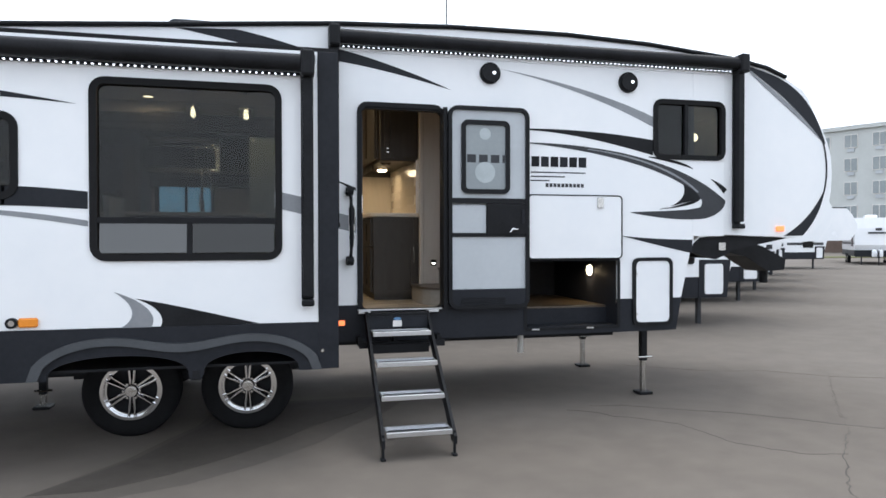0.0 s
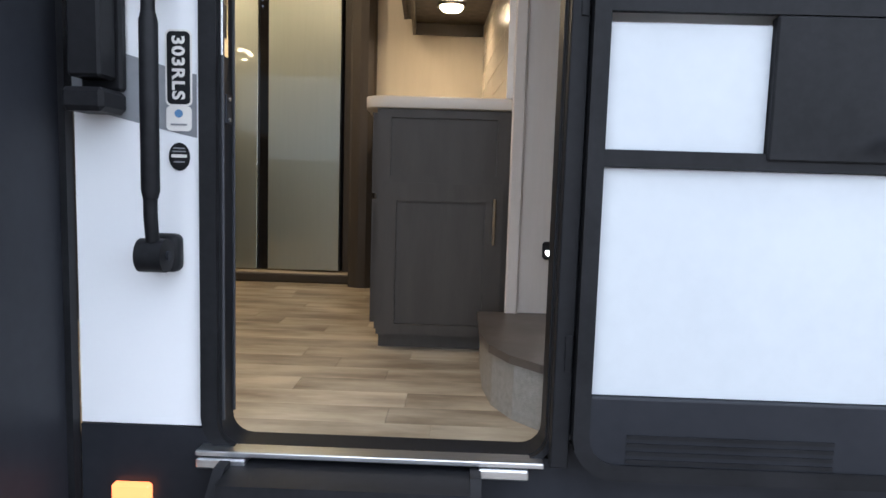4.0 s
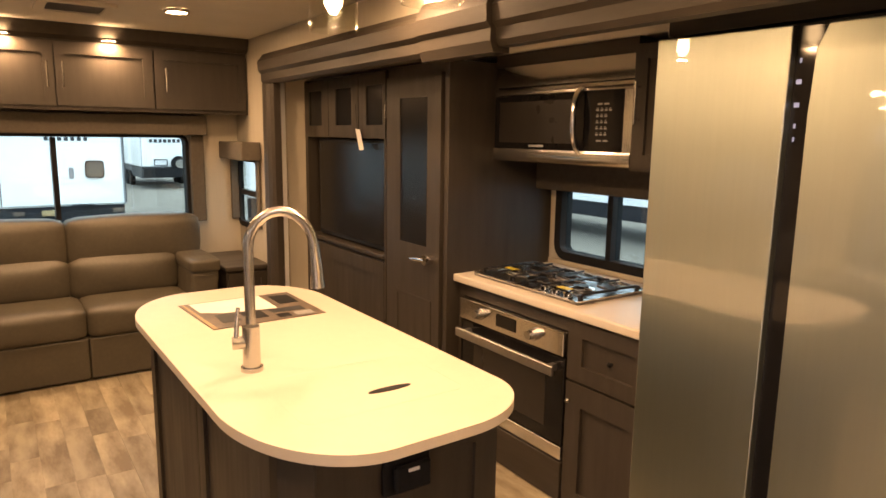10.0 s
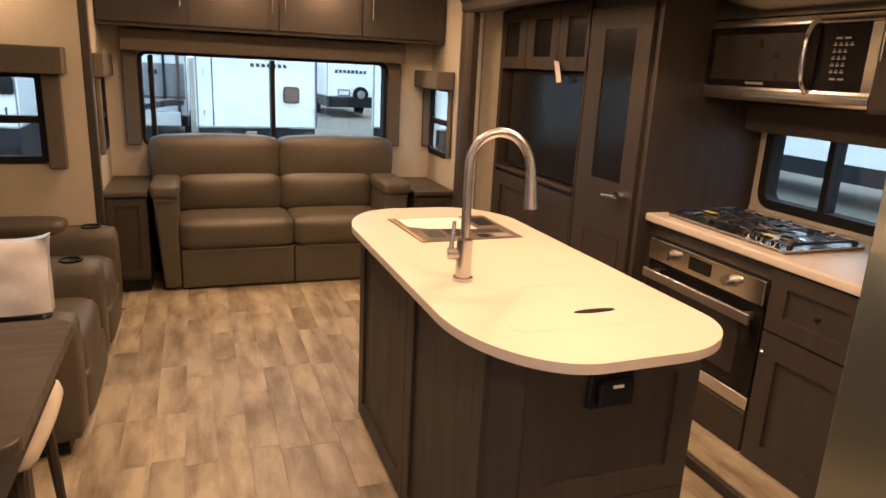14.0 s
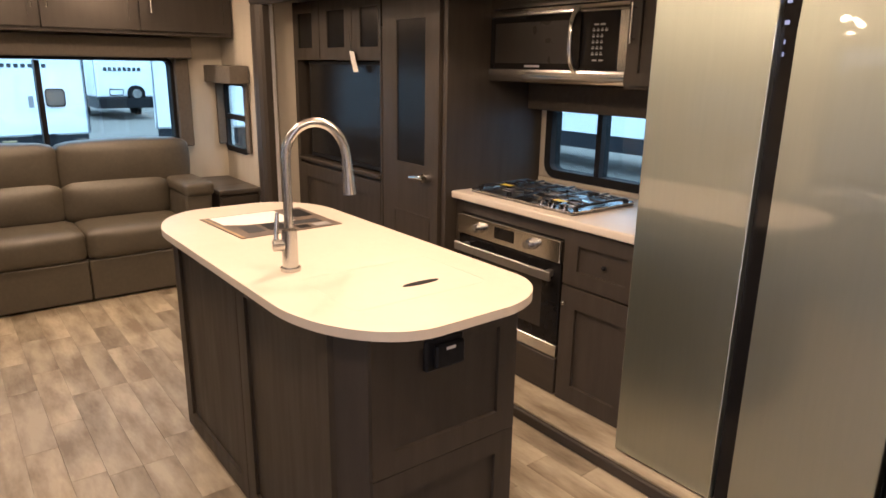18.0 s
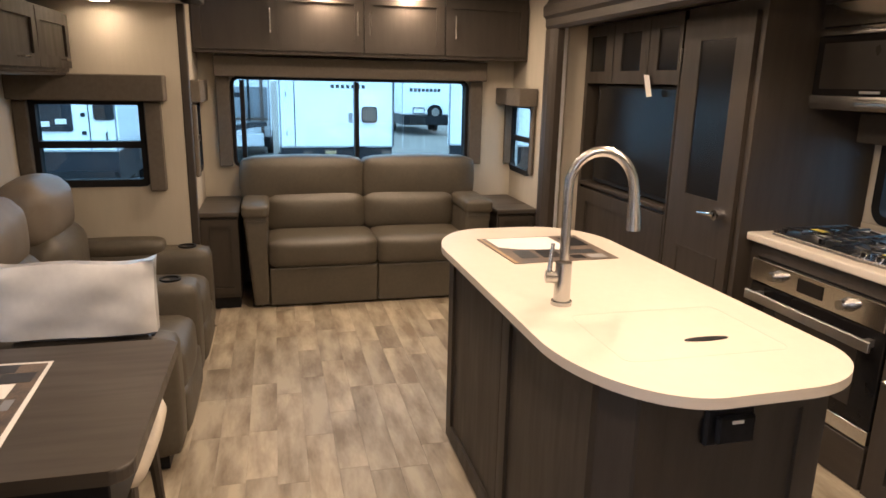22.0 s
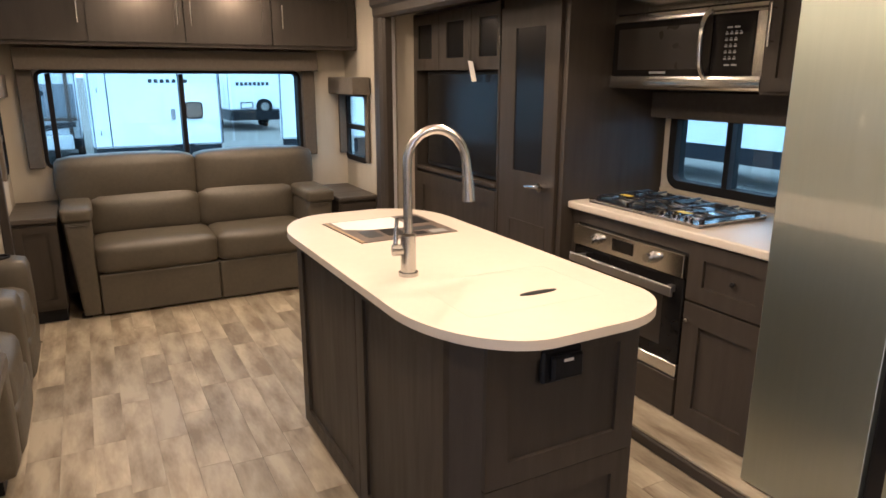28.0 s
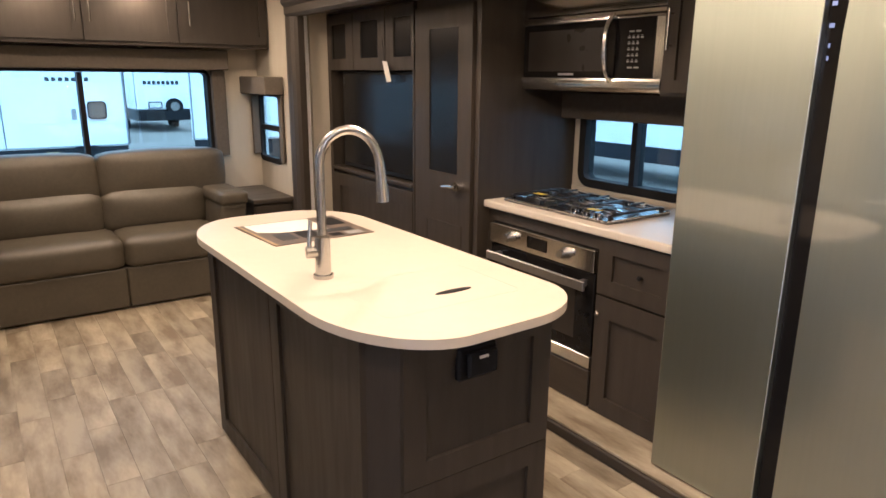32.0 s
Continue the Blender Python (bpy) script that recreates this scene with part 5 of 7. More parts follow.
for row, (x0, x1) in enumerate(((-2.01, -1.955), (-1.948, -1.885), (-1.878, -1.79), (-1.78, -1.72), (-1.712, -1.63), (-1.622, -1.55))):
    y = -0.485
    while y < -0.21:
        w = rp.choice((0.07, 0.10, 0.14))
        y1 = min(y + w, -0.185)
        part("picture", prism(bmesh.new(), [(x0, y), (x0, y1 - 0.006), (x1, y1 - 0.004), (x1, y)], "z", 1.793, 1.7936), rp.choice((PRINT_DARK, PRINT_DARK, PRINT_GREEN, PAPER, GREY_VINYL, DARK_GREY_VINYL)), lb)
        y = y1
part("border", ring(bmesh.new(), [(-2.03, -0.50), (-2.02, -0.17), (-1.52, -0.14), (-1.53, -0.50)], [(-2.02, -0.49), (-2.01, -0.18), (-1.53, -0.155), (-1.54, -0.49)], "z", 1.793, 1.7938), PAPER, lb)


def bagged(x0, x1, y0, y1, z0, z1):
    """A block in a loose bag: flat faces with wrinkles and pinched upper corners."""
    bm = cubes((x0, x1, y0, y1, z0, z1))
    bmesh.ops.subdivide_edges(bm, edges=bm.edges[:], cuts=22, use_grid_fill=True)
    for v in bm.verts:
        u, w = (v.co.x - x0) / (x1 - x0), (v.co.z - z0) / (z1 - z0)
        side = 1 if v.co.y > (y0 + y1) / 2 else -1
        v.co.y += side * (0.008 * math.sin(7 * u + 3 * w) * math.sin(5 * w + 2 * u) + 0.0016 * math.sin(13 * u - 7 * w + 2 * math.sin(6 * u)) * math.sin(9 * w + 4 * u))
        v.co.z += 0.012 * w * (2 * u - 1) ** 4 - 0.006 * w * math.sin(8 * u)
        v.co.x += 0.008 * (2 * u - 1) * w ** 4
        v.co.y += -side * 0.02 * (w ** 6) - side * 0.015 * (2 * u - 1) ** 8
    return bm


def dining_chair(name, x, y, turn, label):
    t = thing(name, (0, 0, 0), label, "chair")
    part("seat", cushion(bmesh.new(), -0.245, 0.235, -0.21, 0.27, 0.43, 0.51, 0.012, 0.035), CREAM, t, smooth=60)
    part("seat_frame", cubes((-0.20, 0.20, -0.20, 0.20, 0.39, 0.428)), WOOD, t)
    for u in (-0.18, 0.18):
        part("leg", tube(bmesh.new(), [(u, 0.18, 0.39), (u * 1.08, 0.21, 0)], [0.022, 0.015], 8), WOOD, t)
        part("leg", tube(bmesh.new(), [(u, -0.19, 0.39), (u * 1.08, -0.23, 0)], [0.022, 0.015], 8), WOOD, t)
    part("backrest_frame", cubes((-0.21, 0.21, -0.24, -0.205, 0.50, 0.72), b=0.01), WOOD, t)
    part("backrest", bagged(-0.235, 0.235, -0.262, -0.185, 0.735, 0.975), PLASTIC_WRAP, t, "white backrest still in clear wrap", smooth=60)
    t.matrix_world = pose(x, y, F, 0, 0, turn)
    return t


dining_chair("dining_chair", -2.09, -0.17, -90, "dark dining chair with a cream seat and plastic-wrapped back")

# ---- lamps inside ----
PUCKS = [(-4.02, 1.65, 3.298), (-3.90, 0.75, 3.298), (-2.15, 0.62, 3.298), (-0.75, 0.75, 3.298), (-0.75, 1.75, 3.298), (-2.45, 2.05, 3.298)]


def puck(x, y, z, watts, label, r=0.055, drop=0.0):
    t = thing("puck_light", (x, y, z - 0.02), label, "lamp", group="ceiling lights")
    part("rim", ring(bmesh.new(), circle(x, y, r + 0.012, 24), circle(x, y, r, 24), "z", z - 0.016, z), NICKEL, t, smooth=40)
    if drop:
        part("lens", tube(bmesh.new(), [(x, y, z - 0.004), (x, y, z - drop * 0.5), (x, y, z - drop * 0.85), (x, y, z - drop)], [r * 0.8, r, r * 0.8, r * 0.3], 24), GLOW, t, smooth=60)
    else:
        part("lens", cyl(bmesh.new(), "z", x, y, z - 0.012, z - 0.004, r, 24), GLOW, t)
    lamp_disk("puck_lamp", x, y, z - 0.02 - drop, r * 1.7, watts)


for x, y, z in PUCKS:
    puck(x, y, z, 9.5, "round warm ceiling light, lit")
for y in (0.83, 1.43):
    puck(-4.955, y, 3.222, 7, "round warm light under the cabinet crown, lit", 0.045)
puck(0.175, 1.90, 2.518, 3.4, "round warm light under the wall cabinet, lit", 0.058, 0.04)
puck(-4.16, -0.42, 2.998, 0.45, "round warm light in the slide-out ceiling, lit", 0.05)
for x in (-1.92, -1.37):
    t = thing("pendant_lamp", (x, 1.62, 2.94), "clear glass pendant lamp over the island, lit", "lamp", group="pendants")
    bm = bmesh.new()
    ring(bm, circle(x, 1.62, 0.075, 24), circle(x, 1.62, 0.072, 24), "z", 2.94, 3.10)
    part("shade", bm, CLEAR, t, "clear glass cylinder", smooth=40)
    bm = bmesh.new()
    cyl(bm, "z", x, 1.62, 3.10, 3.115, 0.078, 24)
    cyl(bm, "z", x, 1.62, 3.115, 3.29, 0.008, 10)
    cyl(bm, "z", x, 1.62, 3.28, 3.298, 0.05, 20)
    part("stem", bm, NICKEL, t, smooth=40)
    part("bulb", tube(bmesh.new(), [(x, 1.62, 3.10), (x, 1.62, 3.06), (x, 1.62, 3.02), (x, 1.62, 2.99)], [0.012, 0.024, 0.028, 0.01], 14), GLOW, t, smooth=60)
    lamp_disk("pendant_light", x, 1.62, 2.975, 0.05, 4)
dl = thing("dinette_light", (-2.02, -0.6, 2.86), "small two-bulb ceiling light over the dining table, lit", "lamp")
part("plate", cyl(bmesh.new(), "z", -2.02, -0.6, 2.985, 2.9985, 0.07, 24), NICKEL, dl, smooth=40)
part("stem", cyl(bmesh.new(), "z", -2.02, -0.6, 2.93, 2.985, 0.012, 12), NICKEL, dl, smooth=40)
for x, z in ((-2.075, 2.925), (-1.965, 2.88)):
    part("bulb", tube(bmesh.new(), [(-2.02, -0.6, 2.94), (x, -0.6, z + 0.012), (x + (x + 2.02) * 0.35, -0.6, z)], [0.010, 0.022, 0.014], 12), GLOW, dl, smooth=60)
lamp_disk("dinette_lamp", -2.02, -0.6, 2.84, 0.06, 2.5)
fan = thing("ceiling_vent", (-4.25, 1.15, 3.28), "dark square ceiling vent frame", "vent")
part("frame", ring(bmesh.new(), rr(-4.45, -4.05, 0.98, 1.36, 0.03), rr(-4.40, -4.10, 1.03, 1.31, 0.02), "z", 3.28, 3.299), CEIL, fan)
part("louvre", cubes((-4.40, -4.10, 1.03, 1.31, 3.29, 3.298)), CHAR, fan)
bl = thing("bedroom_light", (4.2, 1.6, 2.96), "small round bedroom reading light, lit", "lamp")
part("lens", tube(bmesh.new(), [(4.2, 1.57, 2.985), (4.2, 1.60, 2.985), (4.2, 1.66, 2.985)], [0.03, 0.055, 0.04], 16), GLOW, bl, smooth=60)
part("arm", tube(bmesh.new(), [(4.2, 1.66, 2.985), (4.2, 1.9, 3.02), (4.2, 2.39, 3.05)], 0.012, 8), NICKEL, bl)
lamp_disk("bedroom_lamp", 4.2, 1.58, 2.92, 0.08, 2)

# ---- backsplash tiles behind the side counter ----
back = solid("backsplash_grout", cubes((0.4188, 0.431, 0.95, 2.355, TOP + 0.001, 2.53)), GROUT, "pale grout bed of the backsplash", "backsplash", "structure")
tile_mesh = finish("tile", cubes((0, 0.004, 0.0, 0.298, 0.0, 0.0975), b=0.0012), TILE)
row = 0
for r_ in range(6):
    for k in range(-1, 5):
        y = 0.952 + k * 0.30 + (0.15 if r_ % 2 else 0)
        if y < 0.94 or y + 0.296 > 2.36:
            continue
        ob = new("tile", tile_mesh)
        ob.parent = back
        ob.location = (0.4165, y, TOP + 0.004 + r_ * 0.0985)
back.matrix_world = turn_side
strip = solid("counter_edge_trim", cubes((0.398, 0.416, 0.93, 0.944, TOP + 0.001, 2.515), (0.416, 0.43, 0.93, 0.944, TOP + 0.001, 2.515)), PAPER, "thin white metal edge trim", "trim", "structure")

# ---- entry door, open against the wall ----
df = thing("door_frame", (0.01, 0.0, F), "black metal frame of the entry doorway", "door frame", kind="structure")
part("outer_flange", ring(bmesh.new(), rr(-0.329, 0.478, 1.01, 2.915, 0.09), rr(-0.291, 0.461, 1.032, 2.874, 0.06), "y", -0.018, -0.001), BLACK, df, smooth=40)
part("jamb", ring(bmesh.new(), rr(-0.2915, 0.464, 1.031, 2.8752, 0.06), rr(-0.286, 0.456, 1.0361, 2.8558, 0.05), "y", -0.001, 0.075), BLACK, df, smooth=40)
for y, w in ((-0.0008, 0.006), (0.069, 0.006)):
    part("jamb_bead", cubes((-0.2858, -0.279, y, y + w, 1.09, 2.80), b=0.0015), FLANGE, df)
st = part("strike_plate", cubes((-0.286, -0.277, 0.012, 0.048, 1.765, 1.83), b=0.002), CHAR, df, "dark strike plate with two bright screws")
for z in (1.775, 1.82):
    part("screw", cyl(bmesh.new(), "x", 0.03, z, -0.277, -0.2745, 0.0045, 10), ALU, st)
st = part("deadbolt_plate", cubes((-0.286, -0.281, -0.004, 0.034, 1.91, 2.07), b=0.001), CHROME, df, "bright metal deadbolt plate")
part("bolt_hole", cubes((-0.281, -0.2802, 0.006, 0.022, 1.95, 2.02)), BLACK, st)
part("hinge_strip", cubes((0.462, 0.502, -0.055, -0.019, 1.03, 2.89), b=0.003), BLACK, df)
part("threshold", cubes((-0.33, 0.45, -0.05, 0.07, F - 0.006, F + 0.006), b=0.002), ALU, df)

DX0, DX1, DZ0, DZ1 = 0.504, 1.295, 1.02, 2.907
dr = thing("entry_door", (DX0, -0.05, DZ0), "open entry door with grey panels and a small window", "door")
part("frame", ring(bmesh.new(), rr(DX0, DX1, DZ0, DZ1, 0.09), rr(DX0 + 0.035, DX1 - 0.035, DZ0 + 0.035, DZ1 - 0.035, 0.06), "y", -0.085, -0.035), BLACK, dr, smooth=40)
part("screen_frame", cubes((DX0 + 0.03, DX1 - 0.03, -0.075, -0.062, 1.693, 1.7287), (DX0 + 0.03, DX1 - 0.03, -0.08, -0.062, 2.0061, 2.0531)), BLACK, dr)
bm = bmesh.new()
ring(bm, [(DX0 + 0.034, 2.034), (DX1 - 0.034, 2.034), (DX1 - 0.034, 2.837), (DX1 - 0.07, 2.873), (DX0 + 0.07, 2.873), (DX0 + 0.034, 2.837)],
     [(0.655, 2.12), (1.075, 2.12), (1.075, 2.735), (1.07, 2.755), (0.66, 2.755), (0.655, 2.735)], "y", -0.058, -0.05)
part("upper_panel", bm, LIGHT_PANEL, dr)
part("middle_panel", cubes((DX0 + 0.034, 0.87, -0.062, -0.05, 1.7297, 1.9868)), LIGHT_PANEL, dr)
part("lock_panel", cubes((0.872, DX1 - 0.03, -0.082, -0.05, 1.7134, 2.0041), b=0.004), BLACK, dr)
part("lower_panel", cubes((DX0 + 0.034, DX1 - 0.034, -0.06, -0.05, 1.2034, 1.691)), LIGHT_PANEL, dr)
part("kick_panel", cubes((DX0 + 0.03, DX1 - 0.03, -0.078, -0.05, 1.0402, 1.2014), b=0.003), CHAR, dr)
bm = bmesh.new()
for k in range(4):
    box(bm, 0.62, 1.06, -0.082, -0.078, 1.06 + 0.018 * k, 1.068 + 0.018 * k)
part("vent_slats", bm, BLACK, dr)
wf = part("window_frame", ring(bmesh.new(), rr(0.63, 1.1, 2.0959, 2.7793, 0.06), rr(0.67, 1.06, 2.1367, 2.7385, 0.03), "y", -0.085, -0.045), BLACK, dr, smooth=40)
dp = part("pane", cubes((0.66, 1.07, -0.066, -0.062, 2.1265, 2.7487)), FROST, wf, "frosted grey door glass")
for z, r_ in ((2.655, 0.055), (2.295, 0.098)):
    part("pale_disc", cyl(bmesh.new(), "y", 0.86, z, -0.0672, -0.0662, r_, 28), FROST_PALE, dp)
for x in (0.685, 0.80, 0.915, 1.03):
    part("letter_shape", cubes((x, min(x + 0.085, 1.055), -0.0668, -0.0661, 2.385, 2.46)), DARK_GREY_VINYL, dp)
bm = bmesh.new()
tube(bm, [(1.16, -0.08, 1.755), (1.16, -0.115, 1.76), (1.11, -0.12, 1.765), (1.09, -0.118, 1.735)], 0.011, 8)
part("handle", bm, CHROME, dr, smooth=50)
part("latch", cubes((1.215, 1.245, -0.09, -0.08, 1.8154, 1.948), b=0.002), CHAR, dr)
for z in (1.25, 2.0, 2.65):
    part("hinge", cubes((0.482, 0.498, -0.060, -0.056, z, z + 0.08), b=0.001), BLACK, dr)

# ---- entry steps ----
stp = thing("entry_steps", (-0.07, -0.7, 0.0), "folding black steps with four ribbed aluminium treads", "steps")
TR = [(0.871, -0.241), (0.651, -0.489), (0.431, -0.737), (0.211, -0.985)]
for z, y in TR:
    tr = part("tread", cubes((-0.235, 0.275, y - 0.10, y + 0.07, z - 0.006, z)), ALU, stp, "ribbed aluminium tread")
    part("nosing", cubes((-0.235, 0.275, y - 0.122, y - 0.098, z - 0.038, z + 0.002), b=0.003), ALU, tr)
    part("grip_strip", cubes((-0.215, 0.255, y - 0.075, y - 0.05, z, z + 0.0015)), BLACK, tr)
    bm = bmesh.new()
    for q in range(5):
        box(bm, -0.225, 0.265, y - 0.04 + q * 0.02, y - 0.034 + q * 0.02, z, z + 0.002)
    part("ribs", bm, ALU, tr)
for x in (-0.258, 0.298):
    bm = bmesh.new()
    prism(bm, [(-0.02, 1.02), (-0.10, 1.02), (-1.12, 0.16), (-1.12, 0.10), (-1.03, 0.10), (-0.02, 0.94)], "x", x - 0.012, x + 0.012)
    part("side_rail", bm, BLACK, stp)
    bm = bmesh.new()
    box(bm, x - 0.009, x + 0.009, -1.095, -1.065, 0.02, 0.20, b=0.003)
    box(bm, x - 0.02, x + 0.02, -1.11, -1.05, 0.0, 0.02, b=0.005)
    part("leg", bm, BLACK, stp)
part("cross_member", cubes((-0.25, 0.29, -0.20, -0.17, 0.66, 0.74)), BLACK, stp)
part("top_plate", cubes((-0.245, 0.285, -0.16, -0.02, 0.985, 1.01)), BLACK, stp)
part("riser_plate", cubes((-0.245, 0.285, -0.155, -0.145, 0.88, 0.984)), CHAR, stp)
part("label", cubes((-0.03, 0.05, -0.159, -0.156, 0.89, 0.945)), PAPER, stp, "white sticker with a blue oval")
part("badge", prism(bmesh.new(), [(0.01 + 0.034 * math.cos(k * math.pi / 8), 0.96 + 0.014 * math.sin(k * math.pi / 8)) for k in range(16)], "y", -0.161, -0.1595), BLUE, stp)
for x in (-0.27, 0.36):
    solid("step_bracket", cubes((x - 0.055, x + 0.055, -0.06, -0.006, 1.0, 1.022), b=0.003), ALU, "small white step bracket at the door sill", "bracket", group="step brackets")
part("crossbar", cubes((-0.33, 0.45, -0.14, -0.10, 0.70, 0.755)), BLACK, stp)
for x in (-0.32, 0.0, 0.4):
    part("stay", cubes((x - 0.02, x + 0.02, -0.13, -0.005, 0.72, 0.80)), BLACK, stp)

# grab handle
gh = thing("grab_handle", (-0.40, -0.06, 1.42), "black folding grab handle beside the door", "grab handle")
part("rod", tube(bmesh.new(), [(-0.40, -0.085, 1.478), (-0.394, -0.11, 1.56), (-0.391, -0.115, 1.80), (-0.394, -0.11, 2.02), (-0.40, -0.085, 2.103)], 0.014, 12), BLACK, gh, smooth=50)
part("stay", tube(bmesh.new(), [(-0.405, -0.085, 2.13), (-0.44, -0.06, 2.155), (-0.53, -0.02, 2.205)], 0.006, 8), BLACK, gh, smooth=50)
for z in (1.435, 2.06):
    br = part("bracket", cubes((-0.433, -0.366, -0.045, -0.001, z, z + 0.085), b=0.016, seg=3), BLACK, gh, smooth=50)
    part("knuckle", cyl(bmesh.new(), "x", -0.085, z + 0.043, -0.428, -0.372, 0.036, 22), BLACK, br, smooth=40)
    part("pin", cyl(bmesh.new(), "x", -0.085, z + 0.043, -0.371, -0.366, 0.010, 12), CHAR, br)
part("sleeve", tube(bmesh.new(), [(-0.392, -0.113, 1.60), (-0.391, -0.115, 1.615), (-0.391, -0.115, 1.955), (-0.392, -0.113, 1.97)], [0.015, 0.0185, 0.0185, 0.015], 14), BLACK, gh, "soft black foam grip", smooth=50)

# door-side stickers
SX = -0.378
stk = thing("model_sticker", (SX, -0.004, 1.78), "black upright sticker with white lettering beside the door", "sticker")
part("border", prism(bmesh.new(), rr(SX - 0.0295, SX + 0.0295, 1.799, 1.963, 0.012), "y", -0.0022, -0.001), PAPER, stk)
part("plate", prism(bmesh.new(), rr(SX - 0.0255, SX + 0.0255, 1.803, 1.959, 0.010), "y", -0.003, -0.0021), BLACK, stk)
cu = bpy.data.curves.new("letters", "FONT")
cu.body, cu.size, cu.align_x, cu.align_y, cu.extrude = "303RLS", 0.036, "CENTER", "CENTER", 0.0004
cu.offset, cu.space_character = 0.0011, 1.12
tmp = bpy.data.objects.new("letters", cu)
scene.collection.objects.link(tmp)
me = bpy.data.meshes.new_from_object(tmp.evaluated_get(bpy.context.evaluated_depsgraph_get()))
bpy.data.objects.remove(tmp)
lo_, hi_ = [min(v.co[k] for v in me.vertices) for k in (0, 1)], [max(v.co[k] for v in me.vertices) for k in (0, 1)]
me.transform(Matrix.Diagonal((0.136 / (hi_[0] - lo_[0]), 0.029 / (hi_[1] - lo_[1]), 1, 1)) @ Matrix.Translation((-(lo_[0] + hi_[0]) / 2, -(lo_[1] + hi_[1]) / 2, 0)))
me.transform(Matrix.Translation((SX, -0.0035, 1.881)) @ Matrix.Rotation(radians(90), 4, "X") @ Matrix.Rotation(radians(-90), 4, "Z"))
me.materials.append(PAPER)
part("lettering", me, PAPER, stk, "white characters reading downwards")
bd = thing("small_badge", (SX, -0.004, 1.745), "white square badge sticker with a blue dot", "sticker")
part("badge", prism(bmesh.new(), rr(SX - 0.028, SX + 0.028, 1.745, 1.799, 0.010), "y", -0.003, -0.001), PAPER, bd)
part("blue_dot", cyl(bmesh.new(), "y", SX, 1.783, -0.0045, -0.003, 0.009, 14), BLUE, bd)
part("text_bar", cubes((SX - 0.018, SX + 0.018, -0.0045, -0.003, 1.757, 1.761)), GREY_VINYL, bd)
bd = thing("round_sticker", (SX, -0.004, 1.665), "round black sticker with pale print bars", "sticker")
part("disc", prism(bmesh.new(), [(SX + 0.0235 * math.cos(k * math.pi / 12), 1.689 + 0.031 * math.sin(k * math.pi / 12)) for k in range(24)], "y", -0.003, -0.001), BLACK, bd)
for z, w in ((1.706, 0.013), (1.699, 0.015), (1.676, 0.012)):
    part("print_bar", cubes((SX - w, SX + w, -0.0045, -0.003, z, z + 0.003)), GREY_VINYL, bd)
part("white_bar", cubes((SX - 0.017, SX + 0.017, -0.0045, -0.003, 1.687, 1.694)), PAPER, bd)

# ---- decals ----
def arc_pts(p0, p1, p2, p3, n=14):
    out = []
    for k in range(n + 1):
        t = k / n
        out.append(tuple(((1 - t) ** 3) * p0[j] + 3 * t * (1 - t) ** 2 * p1[j] + 3 * t * t * (1 - t) * p2[j] + t ** 3 * p3[j] for j in (0, 1)))
    return out


def decal(upper, lower, mat, label, y=0.0, lift=0.003, name="decal"):
    up_, lo_ = arc_pts(*upper), arc_pts(*lower)
    pts = up_ + lo_[::-1]
    clean = [p for k, p in enumerate(pts) if k == 0 or (abs(p[0] - pts[k - 1][0]) + abs(p[1] - pts[k - 1][1])) > 1e-4]
    if abs(clean[0][0] - clean[-1][0]) + abs(clean[0][1] - clean[-1][1]) < 1e-4:
        clean.pop()
    solid(name, prism(bmesh.new(), clean, "y", y - lift, y - 0.0005), mat, label, "decal", group="wall decals")


# long dark wing above the lettering, running on under the bedroom window
decal(((1.29, 2.732), (1.80, 2.745), (2.25, 2.715), (2.645, 2.665)), ((1.29, 2.718), (1.78, 2.71), (2.28, 2.60), (2.645, 2.512)), BLACK, "black tapering wing decal")
decal(((2.60, 2.50), (2.85, 2.485), (3.02, 2.45), (3.10, 2.388)), ((2.60, 2.49), (2.80, 2.46), (2.98, 2.42), (3.10, 2.385)), BLACK, "black wing tip below the bedroom window")
# big grey swoosh curling round
decal(((1.31, 2.600), (2.25, 2.605), (3.05, 2.42), (3.479, 2.069)), ((1.31, 2.592), (2.15, 2.53), (2.92, 2.36), (3.206, 2.066)), DARK_GREY_VINYL, "dark grey sweeping decal", lift=0.003)
decal(((3.479, 2.069), (3.49, 2.00), (3.40, 1.915), (3.246, 1.880)), ((3.206, 2.066), (3.21, 2.03), (3.20, 2.01), (3.187, 1.996)), DARK_GREY_VINYL, "dark grey hook of the sweeping decal", lift=0.003)
decal(((3.187, 1.996), (3.05, 1.955), (2.72, 1.955), (2.393, 1.938)), ((3.246, 1.880), (2.98, 1.85), (2.66, 1.885), (2.393, 1.936)), DARK_GREY_VINYL, "thin grey tail of the sweeping decal", lift=0.003)
decal(((2.983, 2.235), (3.09, 2.185), (3.17, 2.13), (3.186, 2.083)), ((2.983, 2.235), (3.05, 2.13), (2.95, 2.00), (2.708, 1.968)), BLACK, "black inner curl of the decal", lift=0.0035)
decal(((3.186, 2.083), (3.17, 2.03), (2.95, 1.985), (2.708, 1.968)), ((3.186, 2.083), (3.05, 2.06), (2.93, 1.995), (2.708, 1.968)), BLACK, "black lower edge of the inner curl", lift=0.0035)
decal(((3.311, 2.288), (3.42, 2.245), (3.48, 2.21), (3.498, 2.181)), ((3.311, 2.288), (3.37, 2.235), (3.43, 2.185), (3.46, 2.14)), BLACK, "black wedge behind the sweeping decal", lift=0.0025)
